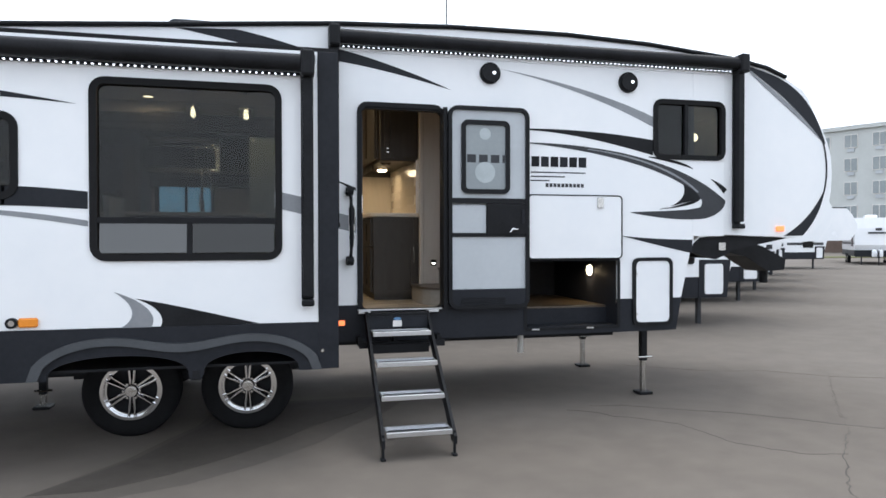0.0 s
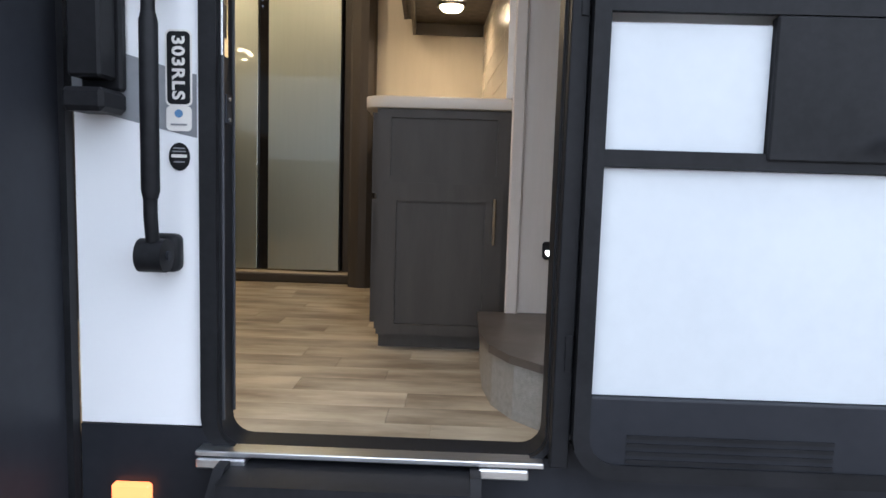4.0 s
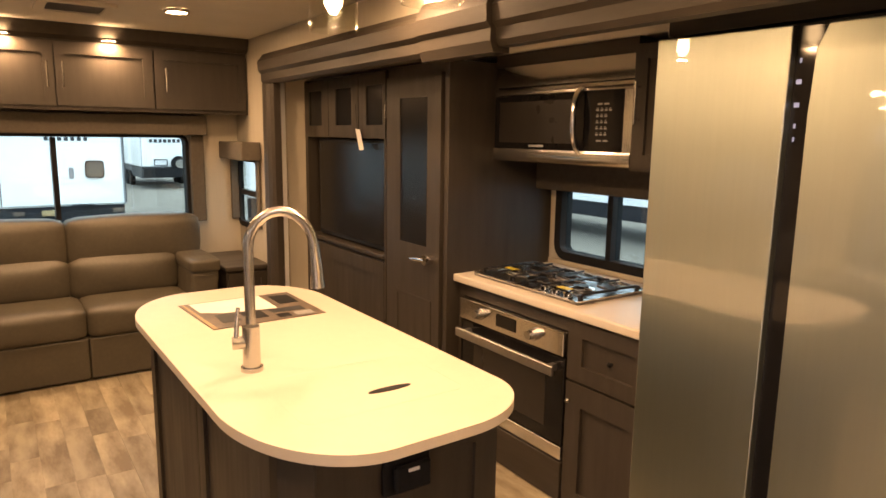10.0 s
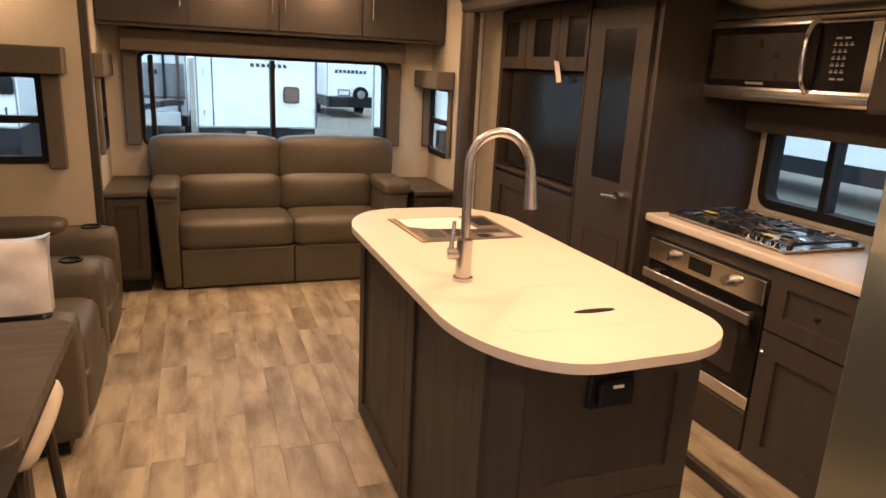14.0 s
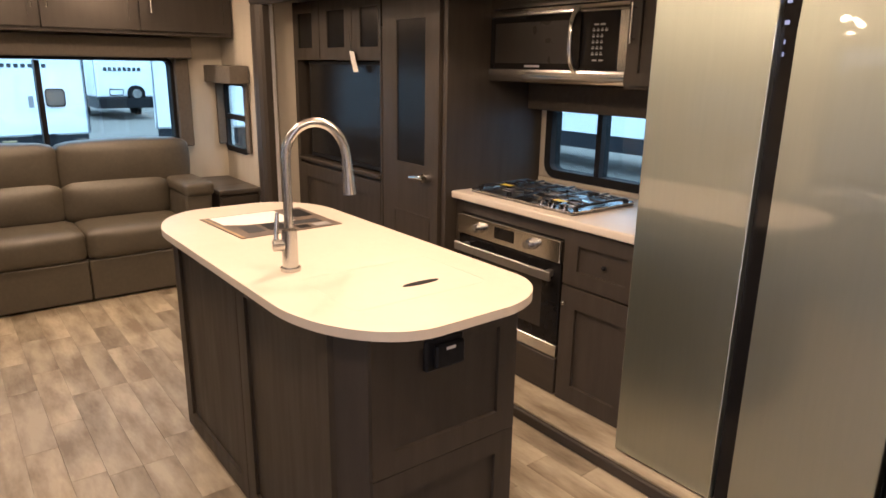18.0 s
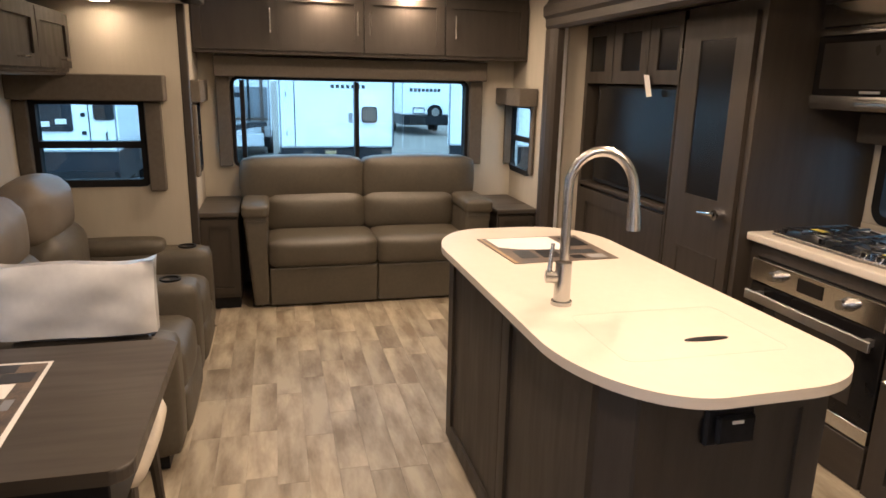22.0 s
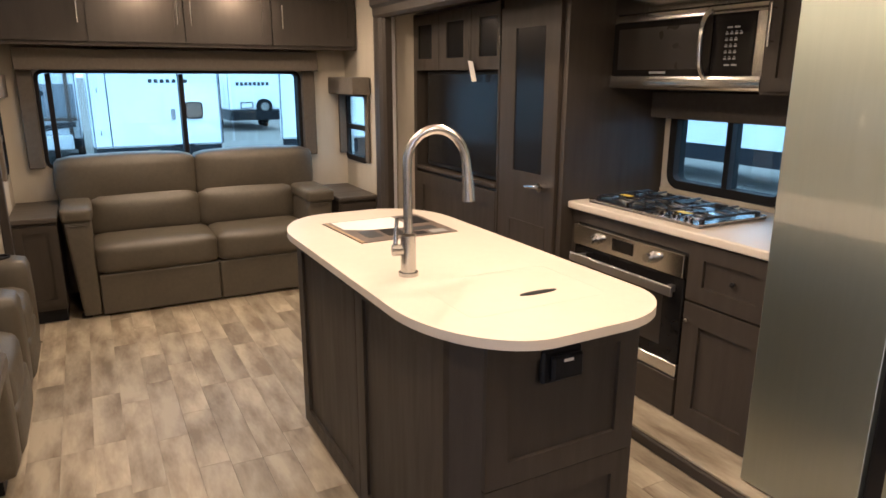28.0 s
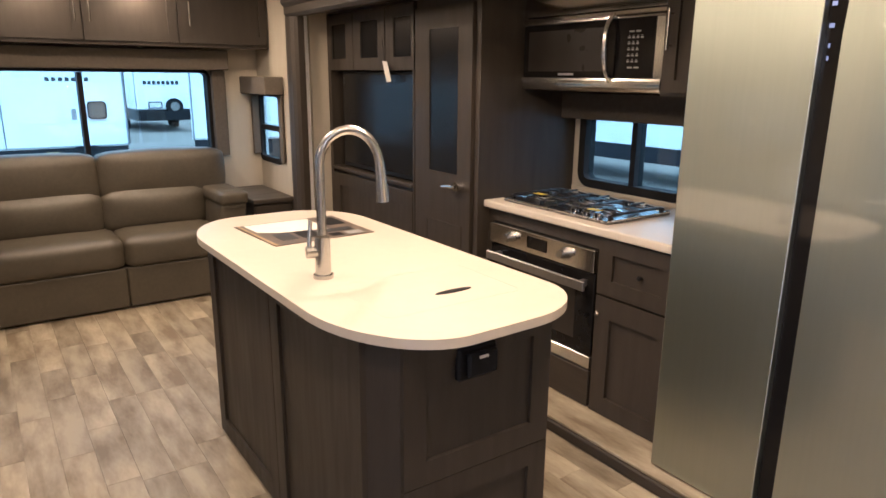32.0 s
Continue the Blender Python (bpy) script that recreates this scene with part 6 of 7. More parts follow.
decal(((1.93, 2.556), (2.45, 2.515), (2.92, 2.375), (3.17, 2.15)), ((1.93, 2.549), (2.43, 2.50), (2.89, 2.362), (3.15, 2.145)), GREY_VINYL, "pale grey rim of the decal", lift=0.0045)
# grey stripe from the speaker to the bedroom window
decal(((1.03, 3.2842), (1.53, 3.223), (2.13, 3.1006), (2.65, 2.8966)), ((1.03, 3.2842), (1.53, 3.2026), (2.13, 3.0394), (2.65, 2.7946)), GREY_VINYL, "grey tapering stripe decal")
# dark blade above the door
decal(((-0.49, 3.376), (-0.17, 3.3148), (0.28, 3.172), (0.55, 3.0598)), ((-0.49, 3.2638), (-0.17, 3.2332), (0.28, 3.1312), (0.55, 3.0598)), CHAR, "dark tapering blade decal above the door")
# lower blade towards the nose
decal(((2.30, 1.701), (2.60, 1.672), (2.90, 1.664), (3.097, 1.662)), ((2.30, 1.70), (2.60, 1.63), (2.90, 1.56), (3.093, 1.525)), CHAR, "dark blade decal below the nose")
decal(((-0.66, 1.958), (-0.55, 1.925), (-0.44, 1.89), (-0.339, 1.868)), ((-0.66, 1.805), (-0.55, 1.78), (-0.44, 1.752), (-0.339, 1.731)), GREY_VINYL, "grey slanting stripe beside the door", lift=0.0009)
decal(((-0.50, 2.196), (-0.45, 2.18), (-0.40, 2.16), (-0.339, 2.136)), ((-0.50, 2.194), (-0.45, 2.168), (-0.40, 2.14), (-0.339, 2.108)), CHAR, "black pointed blade beside the door", lift=0.0009)
# nose edging
decal(((3.70, 3.482), (4.28, 3.37), (4.52, 3.22), (4.715, 2.70)), ((3.70, 3.476), (4.02, 3.28), (4.40, 3.06), (4.70, 2.68)), CHAR, "dark cap band along the top of the nose")
decal(((3.71, 3.466), (4.01, 3.27), (4.39, 3.05), (4.68, 2.71)), ((3.71, 3.462), (3.96, 3.235), (4.30, 3.03), (4.655, 2.735)), GREY_VINYL, "grey streak under the nose cap band", lift=0.004)
decal(((4.69, 2.72), (4.755, 2.52), (4.76, 2.35), (4.705, 2.16)), ((4.675, 2.72), (4.735, 2.52), (4.74, 2.35), (4.688, 2.16)), CHAR, "thin dark line round the nose", lift=0.0035)
decal(((4.705, 2.17), (4.665, 2.0), (4.575, 1.83), (4.43, 1.705)), ((4.688, 2.17), (4.58, 1.98), (4.42, 1.81), (4.19, 1.70)), CHAR, "dark wedge at the foot of the nose")
# slide decals
decal(((-2.82, 2.035), (-2.67, 2.03), (-2.47, 2.02), (-2.29, 2)), ((-2.82, 1.9), (-2.67, 1.9), (-2.47, 1.89), (-2.29, 1.88)), CHAR, "charcoal band beside the big window", SY)
decal(((-4.27, 2.03), (-3.87, 2.03), (-3.37, 2.03), (-2.8, 2.035)), ((-4.27, 1.89), (-3.87, 1.89), (-3.37, 1.89), (-2.8, 1.9)), CHAR, "charcoal band on the slide-out", SY)
decal(((-2.87, 1.87), (-2.67, 1.86), (-2.47, 1.83), (-2.29, 1.8)), ((-2.87, 1.84), (-2.67, 1.82), (-2.47, 1.79), (-2.29, 1.76)), GREY_VINYL, "grey curved stripe on the slide-out", SY)
decal(((-1.04, 2.025), (-0.97, 2.01), (-0.87, 1.99), (-0.79, 1.97)), ((-1.04, 1.9), (-0.97, 1.89), (-0.87, 1.86), (-0.79, 1.84)), GREY_VINYL, "grey stripe on the slide-out", SY)
decal(((-2.13, 1.303), (-1.95, 1.245), (-1.83, 1.145), (-1.89, 1.05)), ((-2.13, 1.303), (-2.02, 1.235), (-1.95, 1.125), (-2.09, 1.05)), GREY_VINYL, "grey hooked decal above the wheels", SY)
decal(((-1.99, 1.255), (-1.67, 1.195), (-1.37, 1.105), (-1.15, 1.057)), ((-1.99, 1.255), (-1.83, 1.195), (-1.79, 1.105), (-1.83, 1.049)), BLACK, "black pointed decal above the wheels", SY)
decal(((-2.82, 2.67), (-2.67, 2.65), (-2.47, 2.62), (-2.35, 2.6)), ((-2.82, 2.63), (-2.67, 2.625), (-2.47, 2.61), (-2.35, 2.6)), CHAR, "dark blade decal beside the window", SY)
decal(((-1.87, 3.4678), (-1.47, 3.4066), (-1.07, 3.3148), (-0.75, 3.2434)), ((-1.37, 3.4882), (-1.17, 3.4576), (-0.97, 3.4066), (-0.75, 3.3454)), CHAR, "dark band near the roof edge")

# name lettering as plain bars
nm = thing("name_decal", (1.6, -0.003, 2.15), "dark bars of the maker's lettering on the wall", "decal")
for k in range(6):
    x = 1.345 + k * 0.098
    part("letter_bar", cubes((x, x + 0.08, -0.003, -0.001, 2.37, 2.468), b=0.0), CHAR if k % 2 else BLACK, nm)
for x0, x1, z in ((1.34, 1.91, 2.31), (1.34, 1.69, 2.27), (1.34, 1.53, 2.23)):
    part("rule", cubes((x0, x1, -0.003, -0.001, z, z + 0.012)), DARK_GREY_VINYL, nm)
for k in range(10):
    x = 1.49 + k * 0.041
    part("small_letter_bar", cubes((x, x + 0.03, -0.003, -0.001, 2.175, 2.21)), DARK_GREY_VINYL, nm)

# ---- hatches ----
ch = thing("cargo_door", (1.72, -0.02, 1.47), "white cargo hatch raised above the open hold", "hatch")
part("panel", prism(bmesh.new(), rr(1.305, 2.28, 1.4839, 2.0908, 0.04), "y", -0.035, -0.004), WHITE, ch, smooth=40)
part("edge", ring(bmesh.new(), rr(1.295, 2.29, 1.4737, 2.101, 0.045), rr(1.307, 2.278, 1.4859, 2.0888, 0.038), "y", -0.038, -0.003), BLACK, ch, smooth=40)
part("catch", cubes((2.015, 2.08, -0.055, -0.036, 1.9735, 2.0755), b=0.004), NICKEL, ch, "square metal catch")
hold = thing("cargo_hold", (1.74, 0.7, 0.80), "dark open cargo hold with a lit lamp", "cargo hold", kind="structure")
part("liner", cubes((1.28, 2.26, 0.034, 1.6, 0.8, 0.815), (1.28, 2.26, 1.6, 1.62, 0.8, 1.4788), (1.265, 1.28, 0.034, 1.62, 0.8, 1.4788), (2.26, 2.275, 0.034, 1.62, 0.8, 1.4788), (1.265, 2.275, 0.034, 1.62, 1.4788, 1.4941)), CHAR, hold)
part("raised_floor", cubes((1.281, 2.259, 0.26, 1.599, 0.972, 0.99), b=0.002), HOLD_FLOOR, hold, "brown sheet floor of the hold")
part("riser", cubes((1.281, 2.259, 0.25, 0.268, 0.816, 0.971)), CHAR, hold)
part("frame", ring(bmesh.new(), rr(1.265, 2.28, 0.785, 1.4788, 0.03), rr(1.295, 2.25, 0.81, 1.4584, 0.02), "y", -0.012, -0.005), BLACK, hold, smooth=40)
hl = thing("hold_lamp", (2.24, 0.6, 1.30), "small round hold lamp, lit", "lamp")
part("rim", cyl(bmesh.new(), "x", 0.6, 1.335, 2.248, 2.262, 0.065, 24), PAPER, hl, smooth=40)
part("lens", tube(bmesh.new(), [(2.248, 0.6, 1.335), (2.236, 0.6, 1.335), (2.228, 0.6, 1.335)], [0.055, 0.05, 0.03], 20), GLOW, hl, smooth=50)
lamp_disk("hold_light", 2.16, 0.62, 1.34, 0.06, 2.0)
dp_ = thing("drain_pipe", (1.42, 0.5, 0.5), "short white drain pipe under the trailer floor", "pipe")
part("pipe", tube(bmesh.new(), [(1.42, 0.5, 0.78), (1.415, 0.5, 0.50)], 0.03, 14), PAPER, dp_, smooth=50)
part("collar", tube(bmesh.new(), [(1.416, 0.5, 0.53), (1.415, 0.5, 0.495)], 0.034, 14), PAPER, dp_, smooth=50)
for x in (1.35, 1.92):
    solid("hatch_clip", cubes((x, x + 0.07, -0.02, -0.005, 0.792, 0.806)), ALU, "small bright clip on the sill of the hold", "clip", group="hold clips")
ut = thing("utility_door", (2.60, -0.02, 0.81), "white upright utility hatch with a black frame", "hatch")
part("frame", ring(bmesh.new(), rr(2.415, 2.86, 0.8, 1.4839, 0.07), rr(2.45, 2.825, 0.835, 1.4482, 0.05), "y", -0.025, -0.004), BLACK, ut, smooth=40)
part("panel", prism(bmesh.new(), rr(2.45, 2.825, 0.835, 1.4482, 0.05), "y", -0.018, -0.005), WHITE, ut, smooth=40)
for z in (0.92, 1.32):
    part("lock", cyl(bmesh.new(), "y", 2.45, z, -0.024, -0.018, 0.012, 12), NICKEL, ut)

# ---- lights, speakers on the wall ----
for x, z in ((0.925, 3.235), (2.36, 3.225)):
    sp = thing("outdoor_speaker", (x, -0.05, z - 0.1), "round black outdoor speaker", "speaker", group="speakers")
    bm = bmesh.new()
    cyl(bm, "y", x, z, -0.03, -0.001, 0.10, 28)
    cyl(bm, "y", x, z, -0.05, -0.03, 0.085, 28)
    part("body", bm, BLACK, sp, smooth=30)
    part("light", cyl(bmesh.new(), "y", x + 0.03, z, -0.056, -0.05, 0.014, 14), LED, sp)
m1 = thing("marker_lamp", (-0.49, -0.02, 0.88), "small orange marker lamp, lit", "lamp", group="marker lamps")
part("lens", cubes((-0.535, -0.445, -0.028, -0.005, 0.895, 0.94), b=0.006), RED_LENS, m1)
m2 = thing("marker_lamp", (4.19, -0.02, 1.72), "small orange marker lamp on the nose, lit", "lamp", group="marker lamps")
part("lens", cubes((4.09, 4.19, -0.022, -0.002, 1.75, 1.805), b=0.008), RED_LENS, m2)
m3 = thing("side_marker", (-2.72, SY - 0.02, 1.04), "amber side marker with a chrome end", "lamp", group="marker lamps")
part("lens", cubes((-2.72, -2.60, SY - 0.03, SY - 0.005, 1.075, 1.14), b=0.01), AMBER, m3)
cap = part("cap", cyl(bmesh.new(), "y", -2.76, 1.107, SY - 0.034, SY - 0.002, 0.036, 22), BLACK, m3, smooth=40)
part("reflector", cyl(bmesh.new(), "y", -2.757, 1.107, SY - 0.0365, SY - 0.034, 0.020, 18), CHROME, cap)


# ---- awnings ----
def awning(name, x0, x1, y, z, arms, arm_z, label):
    t = thing(name, ((x0 + x1) / 2, y, z), label, "awning")
    part("roller", tube(bmesh.new(), [(x0 + 0.04, y - 0.09, z), (x1 - 0.04, y - 0.09, z)], 0.062, 18), BLACK, t, smooth=50)
    part("wall_rail", cubes((x0, x1, y - 0.03, y - 0.002, z + 0.02, z + 0.085), b=0.004), BLACK, t)
    part("led_rail", cubes((x0 + 0.1, x1 - 0.1, y - 0.03, y - 0.006, z - 0.075, z - 0.055)), CHAR, t)
    leds = bmesh.new()
    n = int((x1 - x0 - 0.2) / 0.045)
    for k in range(n):
        xx = x0 + 0.12 + k * 0.045
        box(leds, xx, xx + 0.011, y - 0.042, y - 0.0305, z - 0.076, z - 0.067)
    led = part("led_dots", leds, LED, t, "row of lit white lamps")
    tagged(led, kind="stuff")
    for k, x in enumerate(arms):
        part("end_cap", cubes((x - 0.05, x + 0.05, y - 0.17, y - 0.004, z - 0.10, z + 0.09), b=0.02, seg=2), BLACK, t)
        a = part("arm", cubes((x - 0.035, x + 0.035, y - 0.10, y - 0.03, arm_z, z - 0.09), (x - 0.045, x + 0.045, y - 0.03, y - 0.004, arm_z - 0.02, z - 0.09), b=0.006), BLACK, t)
        part("foot", cubes((x - 0.045, x + 0.045, y - 0.11, y - 0.004, arm_z - 0.07, arm_z - 0.021), b=0.01), BLACK, a)
    return t


awning("main_awning", -0.575, 3.66, 0.0, 3.465, (-0.535, 3.60), 1.845, "rolled-up black patio awning with a lit strip")
awning("slide_awning", SL[0] + 0.1, -0.745, SY, 2.945, (SL[0] + 0.15, -0.806), 1.25, "rolled-up black awning on the slide-out with a lit strip")
vent = thing("roof_vent", (-1.8, 0.6, 3.48), "low dark roof vent cover", "vent")
part("dome", cushion(bmesh.new(), -1.98, -1.58, 0.4, 0.85, 3.485, 3.68, 0.01, 0.045), CHAR, vent, smooth=60)
solid("roof_aerial", tube(bmesh.new(), [(0.80, 1.2, 3.6), (0.80, 1.2, 4.9)], 0.008, 6), BLACK, "thin black roof aerial", "aerial")


# ---- wheels and jacks ----
def wheel():
    t = thing("trailer_wheel", (0, 0, 0), "trailer wheel with a six-spoke polished alloy rim", "wheel", group="trailer wheels")
    prof = [(0.245, 0.04), (0.30, 0.022), (0.357, 0.03), (0.39, 0.06), (0.39, 0.20), (0.357, 0.235), (0.245, 0.235)]
    bm = bmesh.new()
    n = 48
    rings = [[bm.verts.new((r_ * math.cos(2 * math.pi * k / n), d_, r_ * math.sin(2 * math.pi * k / n))) for k in range(n)] for r_, d_ in prof]
    for a, c in zip(rings, rings[1:] + rings[:1]):
        for k in range(n):
            bm.faces.new((a[k], a[(k + 1) % n], c[(k + 1) % n], c[k]))
    part("tyre", bm, RUBBER, t, smooth=50)
    rim = part("rim", ring(bmesh.new(), circle(0, 0, 0.246, 40), circle(0, 0, 0.222, 40), "y", 0.03, 0.20), CHROME, t, "polished rim edge", smooth=40)
    part("backing", cyl(bmesh.new(), "y", 0, 0, 0.12, 0.14, 0.222, 32), BLACK, rim)
    for k in range(6):
        a = 2 * math.pi * k / 6 + math.pi / 6
        bm = bmesh.new()
        for s in (-1, 1):
            c0 = (0.05 * math.cos(a) - s * 0.012 * math.sin(a), 0.05 * math.sin(a) + s * 0.012 * math.cos(a))
            c1 = (0.225 * math.cos(a) - s * 0.026 * math.sin(a), 0.225 * math.sin(a) + s * 0.026 * math.cos(a))
            w = (-0.0105 * math.sin(a), 0.0105 * math.cos(a))
            prism(bm, [(c0[0] - w[0], c0[1] - w[1]), (c1[0] - w[0], c1[1] - w[1]), (c1[0] + w[0], c1[1] + w[1]), (c0[0] + w[0], c0[1] + w[1])], "y", 0.048, 0.10)
        bmesh.ops.bevel(bm, geom=bm.edges[:], offset=0.006, segments=1, affect="EDGES")
        part("spoke", bm, CHROME, rim)
    part("inner_lip", ring(bmesh.new(), circle(0, 0, 0.221, 40), circle(0, 0, 0.200, 40), "y", 0.075, 0.11), CHROME, rim, smooth=40)
    for k in range(6):
        a = 2 * math.pi * k / 6
        part("lug_nut", cyl(bmesh.new(), "y", 0.066 * math.cos(a), 0.066 * math.sin(a), 0.035, 0.06, 0.010, 8), CHROME, t)
    part("hub", cyl(bmesh.new(), "y", 0, 0, 0.025, 0.10, 0.046, 28), CHROME, t, smooth=40)
    part("hub_cap", cyl(bmesh.new(), "y", 0, 0, 0.015, 0.025, 0.034, 28), NICKEL, t, smooth=40)
    return t


w0 = wheel()
w0.matrix_world = pose(-1.288, 0.0, 0.39)
copy_thing(w0, pose(-2.235, 0.0, 0.39))
for x in (-1.288, -2.235):
    copy_thing(w0, pose(x, 2.42, 0.39, 0, 0, 180))
solid("wheel_well", cubes((-2.75, -0.75, 0.30, 0.33, 0.46, 0.738), (-2.75, -0.75, -0.95, 0.30, 0.742, 0.76)), BLACK, "black wheel-well liner above the tyres", "liner", "structure")
solid("axle", cubes((-1.33, -1.27, 0.2, 2.25, 0.34, 0.40), (-2.245, -2.185, 0.2, 2.25, 0.34, 0.40), (-2.3, -1.2, 0.28, 0.34, 0.42, 0.5)), BLACK, "black axles and springs under the trailer", "axle")


def jack(x, y, top, label, low=0.36):
    t = thing("stabiliser_jack", (x, y, 0), label, "jack", group="jacks")
    part("outer_tube", cubes((x - 0.034, x + 0.034, y - 0.034, y + 0.034, low, top), b=0.004), BLACK, t)
    part("inner_tube", cubes((x - 0.025, x + 0.025, y - 0.025, y + 0.025, 0.03, low)), NICKEL, t)
    part("foot", cubes((x - 0.08, x + 0.08, y - 0.08, y + 0.08, 0.0, 0.03), b=0.008), BLACK, t)
    part("pin", tube(bmesh.new(), [(x - 0.07, y - 0.03, low + 0.04), (x + 0.09, y - 0.03, low + 0.04)], 0.012, 8), NICKEL, t)


jack(2.80, 0.45, 0.75, "black landing jack with a bright inner tube")
jack(2.85, 2.05, 0.75, "black landing jack with a bright inner tube")
jack(-3.3, 1.3, 0.7, "black stabiliser jack standing on the asphalt", 0.14)
hitch = thing("hitch_box", (3.6, 1.2, 1.5), "black fifth-wheel pin box under the nose", "hitch")
part("box", prism(bmesh.new(), [(4.0, 1.70), (4.34, 1.70), (4.75, 1.58), (5.08, 1.42), (5.06, 1.29), (4.83, 1.27), (4.5, 1.46), (4.0, 1.56)], "y", 1.0, 1.42), BLACK, hitch)
part("pin", cyl(bmesh.new(), "z", 4.93, 1.21, 1.12, 1.28, 0.05, 16), BLACK, hitch)
for y in (0.06, 2.30):
    part("wing_plate", prism(bmesh.new(), [(3.105, 1.605), (3.21, 1.67), (3.6, 1.705), (4.3, 1.68), (3.66, 1.56), (3.42, 1.457), (3.21, 1.505), (3.10, 1.55)], "y", y, y + 0.05), BLACK, hitch)
part("cross_tube", cubes((3.3, 3.42, 0.11, 2.30, 1.47, 1.60), b=0.01), BLACK, hitch)
part("bright_fitting", cubes((3.44, 3.52, 0.045, 0.058, 1.55, 1.63)), NICKEL, hitch)


# ---- other trailers ----
def parked_trailer(x0, x1, y0, y1, top, label, nose_up=True, dark=CHAR, rear_face=None, name="parked_trailer", group="parked trailers", wins=True):
    """A parked trailer along x: body, skirt, windows, wheels, jacks."""
    t = thing(name, ((x0 + x1) / 2, (y0 + y1) / 2, 0), label, "trailer", group=group)
    if nose_up:
        pts = [(x0, 0.95), (x1 - 2.3, 0.95), (x1 - 2.1, 1.6), (x1 - 0.5, 1.62), (x1 - 0.1, 2.1), (x1, 2.5), (x1 - 0.35, 3.1), (x1 - 0.8, top), (x0, top)]
    else:
        pts = [(x0, 0.95), (x1 - 0.15, 0.95), (x1, 1.3), (x1 - 0.06, 2.4), (x1 - 0.22, top), (x0, top)]
    part("body", prism(bmesh.new(), pts, "y", y0, y1), WHITE, t)
    x2 = x1 - 2.35 if nose_up else x1 - 0.2
    part("skirt", cubes((x0 + 0.05, x2, y0 + 0.01, y1 - 0.01, 0.55, 0.948)), dark, t)
    for x in (x0 + 2.6, x0 + 3.5):
        for y in (y0 - 0.02, y1 - 0.18):
            part("wheel", cyl(bmesh.new(), "y", x, 0.36, y, y + 0.2, 0.36, 24), RUBBER, t)
            part("rim", cyl(bmesh.new(), "y", x, 0.36, y - 0.012, y + 0.212, 0.2, 20), CHROME, t)
    part("jack", cubes((x2 - 0.35, x2 - 0.27, y0 + 0.4, y0 + 0.48, 0.0, 0.56)), DARK_GREY_VINYL, t)
    if nose_up:
        part("hatch", prism(bmesh.new(), rr(x2 - 0.48, x2 - 0.08, 0.62, 1.2, 0.05), "y", y0 - 0.02, y0 - 0.002), WHITE, t)
        part("front_skirt", prism(bmesh.new(), [(x2 - 0.6, 0.55), (x2 + 0.02, 0.55), (x2 + 0.10, 1.28), (x2 - 0.6, 1.28)], "y", y0 - 0.0015, y0 + 0.3), dark, t)
    if wins:
        for y, s in ((y0, -1), (y1, 1)):
            for a, c, z0, z1 in ((x0 + 0.9, x0 + 1.7, 2.0, 2.5), (x0 + 2.6, x0 + 4.0, 1.9, 2.6), (x2 - 1.4, x2 - 0.7, 1.2, 2.9)):
                w = part("window", prism(bmesh.new(), rr(a, c, z0, z1, 0.06), "y", y + s * 0.004, y + s * 0.018), BLACK, t)
                part("pane", prism(bmesh.new(), rr(a + 0.04, c - 0.04, z0 + 0.04, z1 - 0.04, 0.04), "y", y + s * 0.018, y + s * 0.022), BLACK_GLASS, w)
            part("stripe", cubes((x0 + 0.2, x2, y + s * 0.002 if s > 0 else y - 0.006, y + 0.006 if s > 0 else y - 0.002, 1.35, 1.5)), DARK_GREY_VINYL, t)
            part("stripe", cubes((x0 + 0.2, x2 - 0.5, y + s * 0.002 if s > 0 else y - 0.006, y + 0.006 if s > 0 else y - 0.002, 1.56, 1.6)), GREY_VINYL, t)
    part("roof_rail", cubes((x0, x1 - 0.8, y0 - 0.01, y0 + 0.04, top - 0.03, top + 0.03), (x0, x1 - 0.8, y1 - 0.04, y1 + 0.01, top - 0.03, top + 0.03)), BLACK, t)
    if rear_face:
        z0 = 0.95
        ym = (y0 + y1) / 2
        door = part("rear_door", ring(bmesh.new(), rr(y0 + 0.12, y1 - 0.12, 1.0, 3.0, 0.04), rr(y0 + 0.14, y1 - 0.14, 1.02, 2.98, 0.03), "x", x0 - 0.012, x0 - 0.002), DARK_GREY_VINYL, t)
    return t


for x1, y in ((9.7, 5.2), (13.75, 9.3), (16.9, 12.6), (20.3, 16.4), (24.0, 20.4), (31.5, 26.0)):
    parked_trailer(x1 - 10.4, x1, y, y + 2.42, 3.5, "white fifth-wheel trailer with a charcoal skirt parked alongside")
def lathe_bottle(x, y):
    """A round-shouldered gas bottle."""
    bm_ = bmesh.new()
    tube(bm_, [(x, y, 0.52), (x, y, 0.56), (x, y, 0.9), (x, y, 0.98), (x, y, 1.02)], [0.12, 0.15, 0.15, 0.11, 0.05], 16)
    return bm_


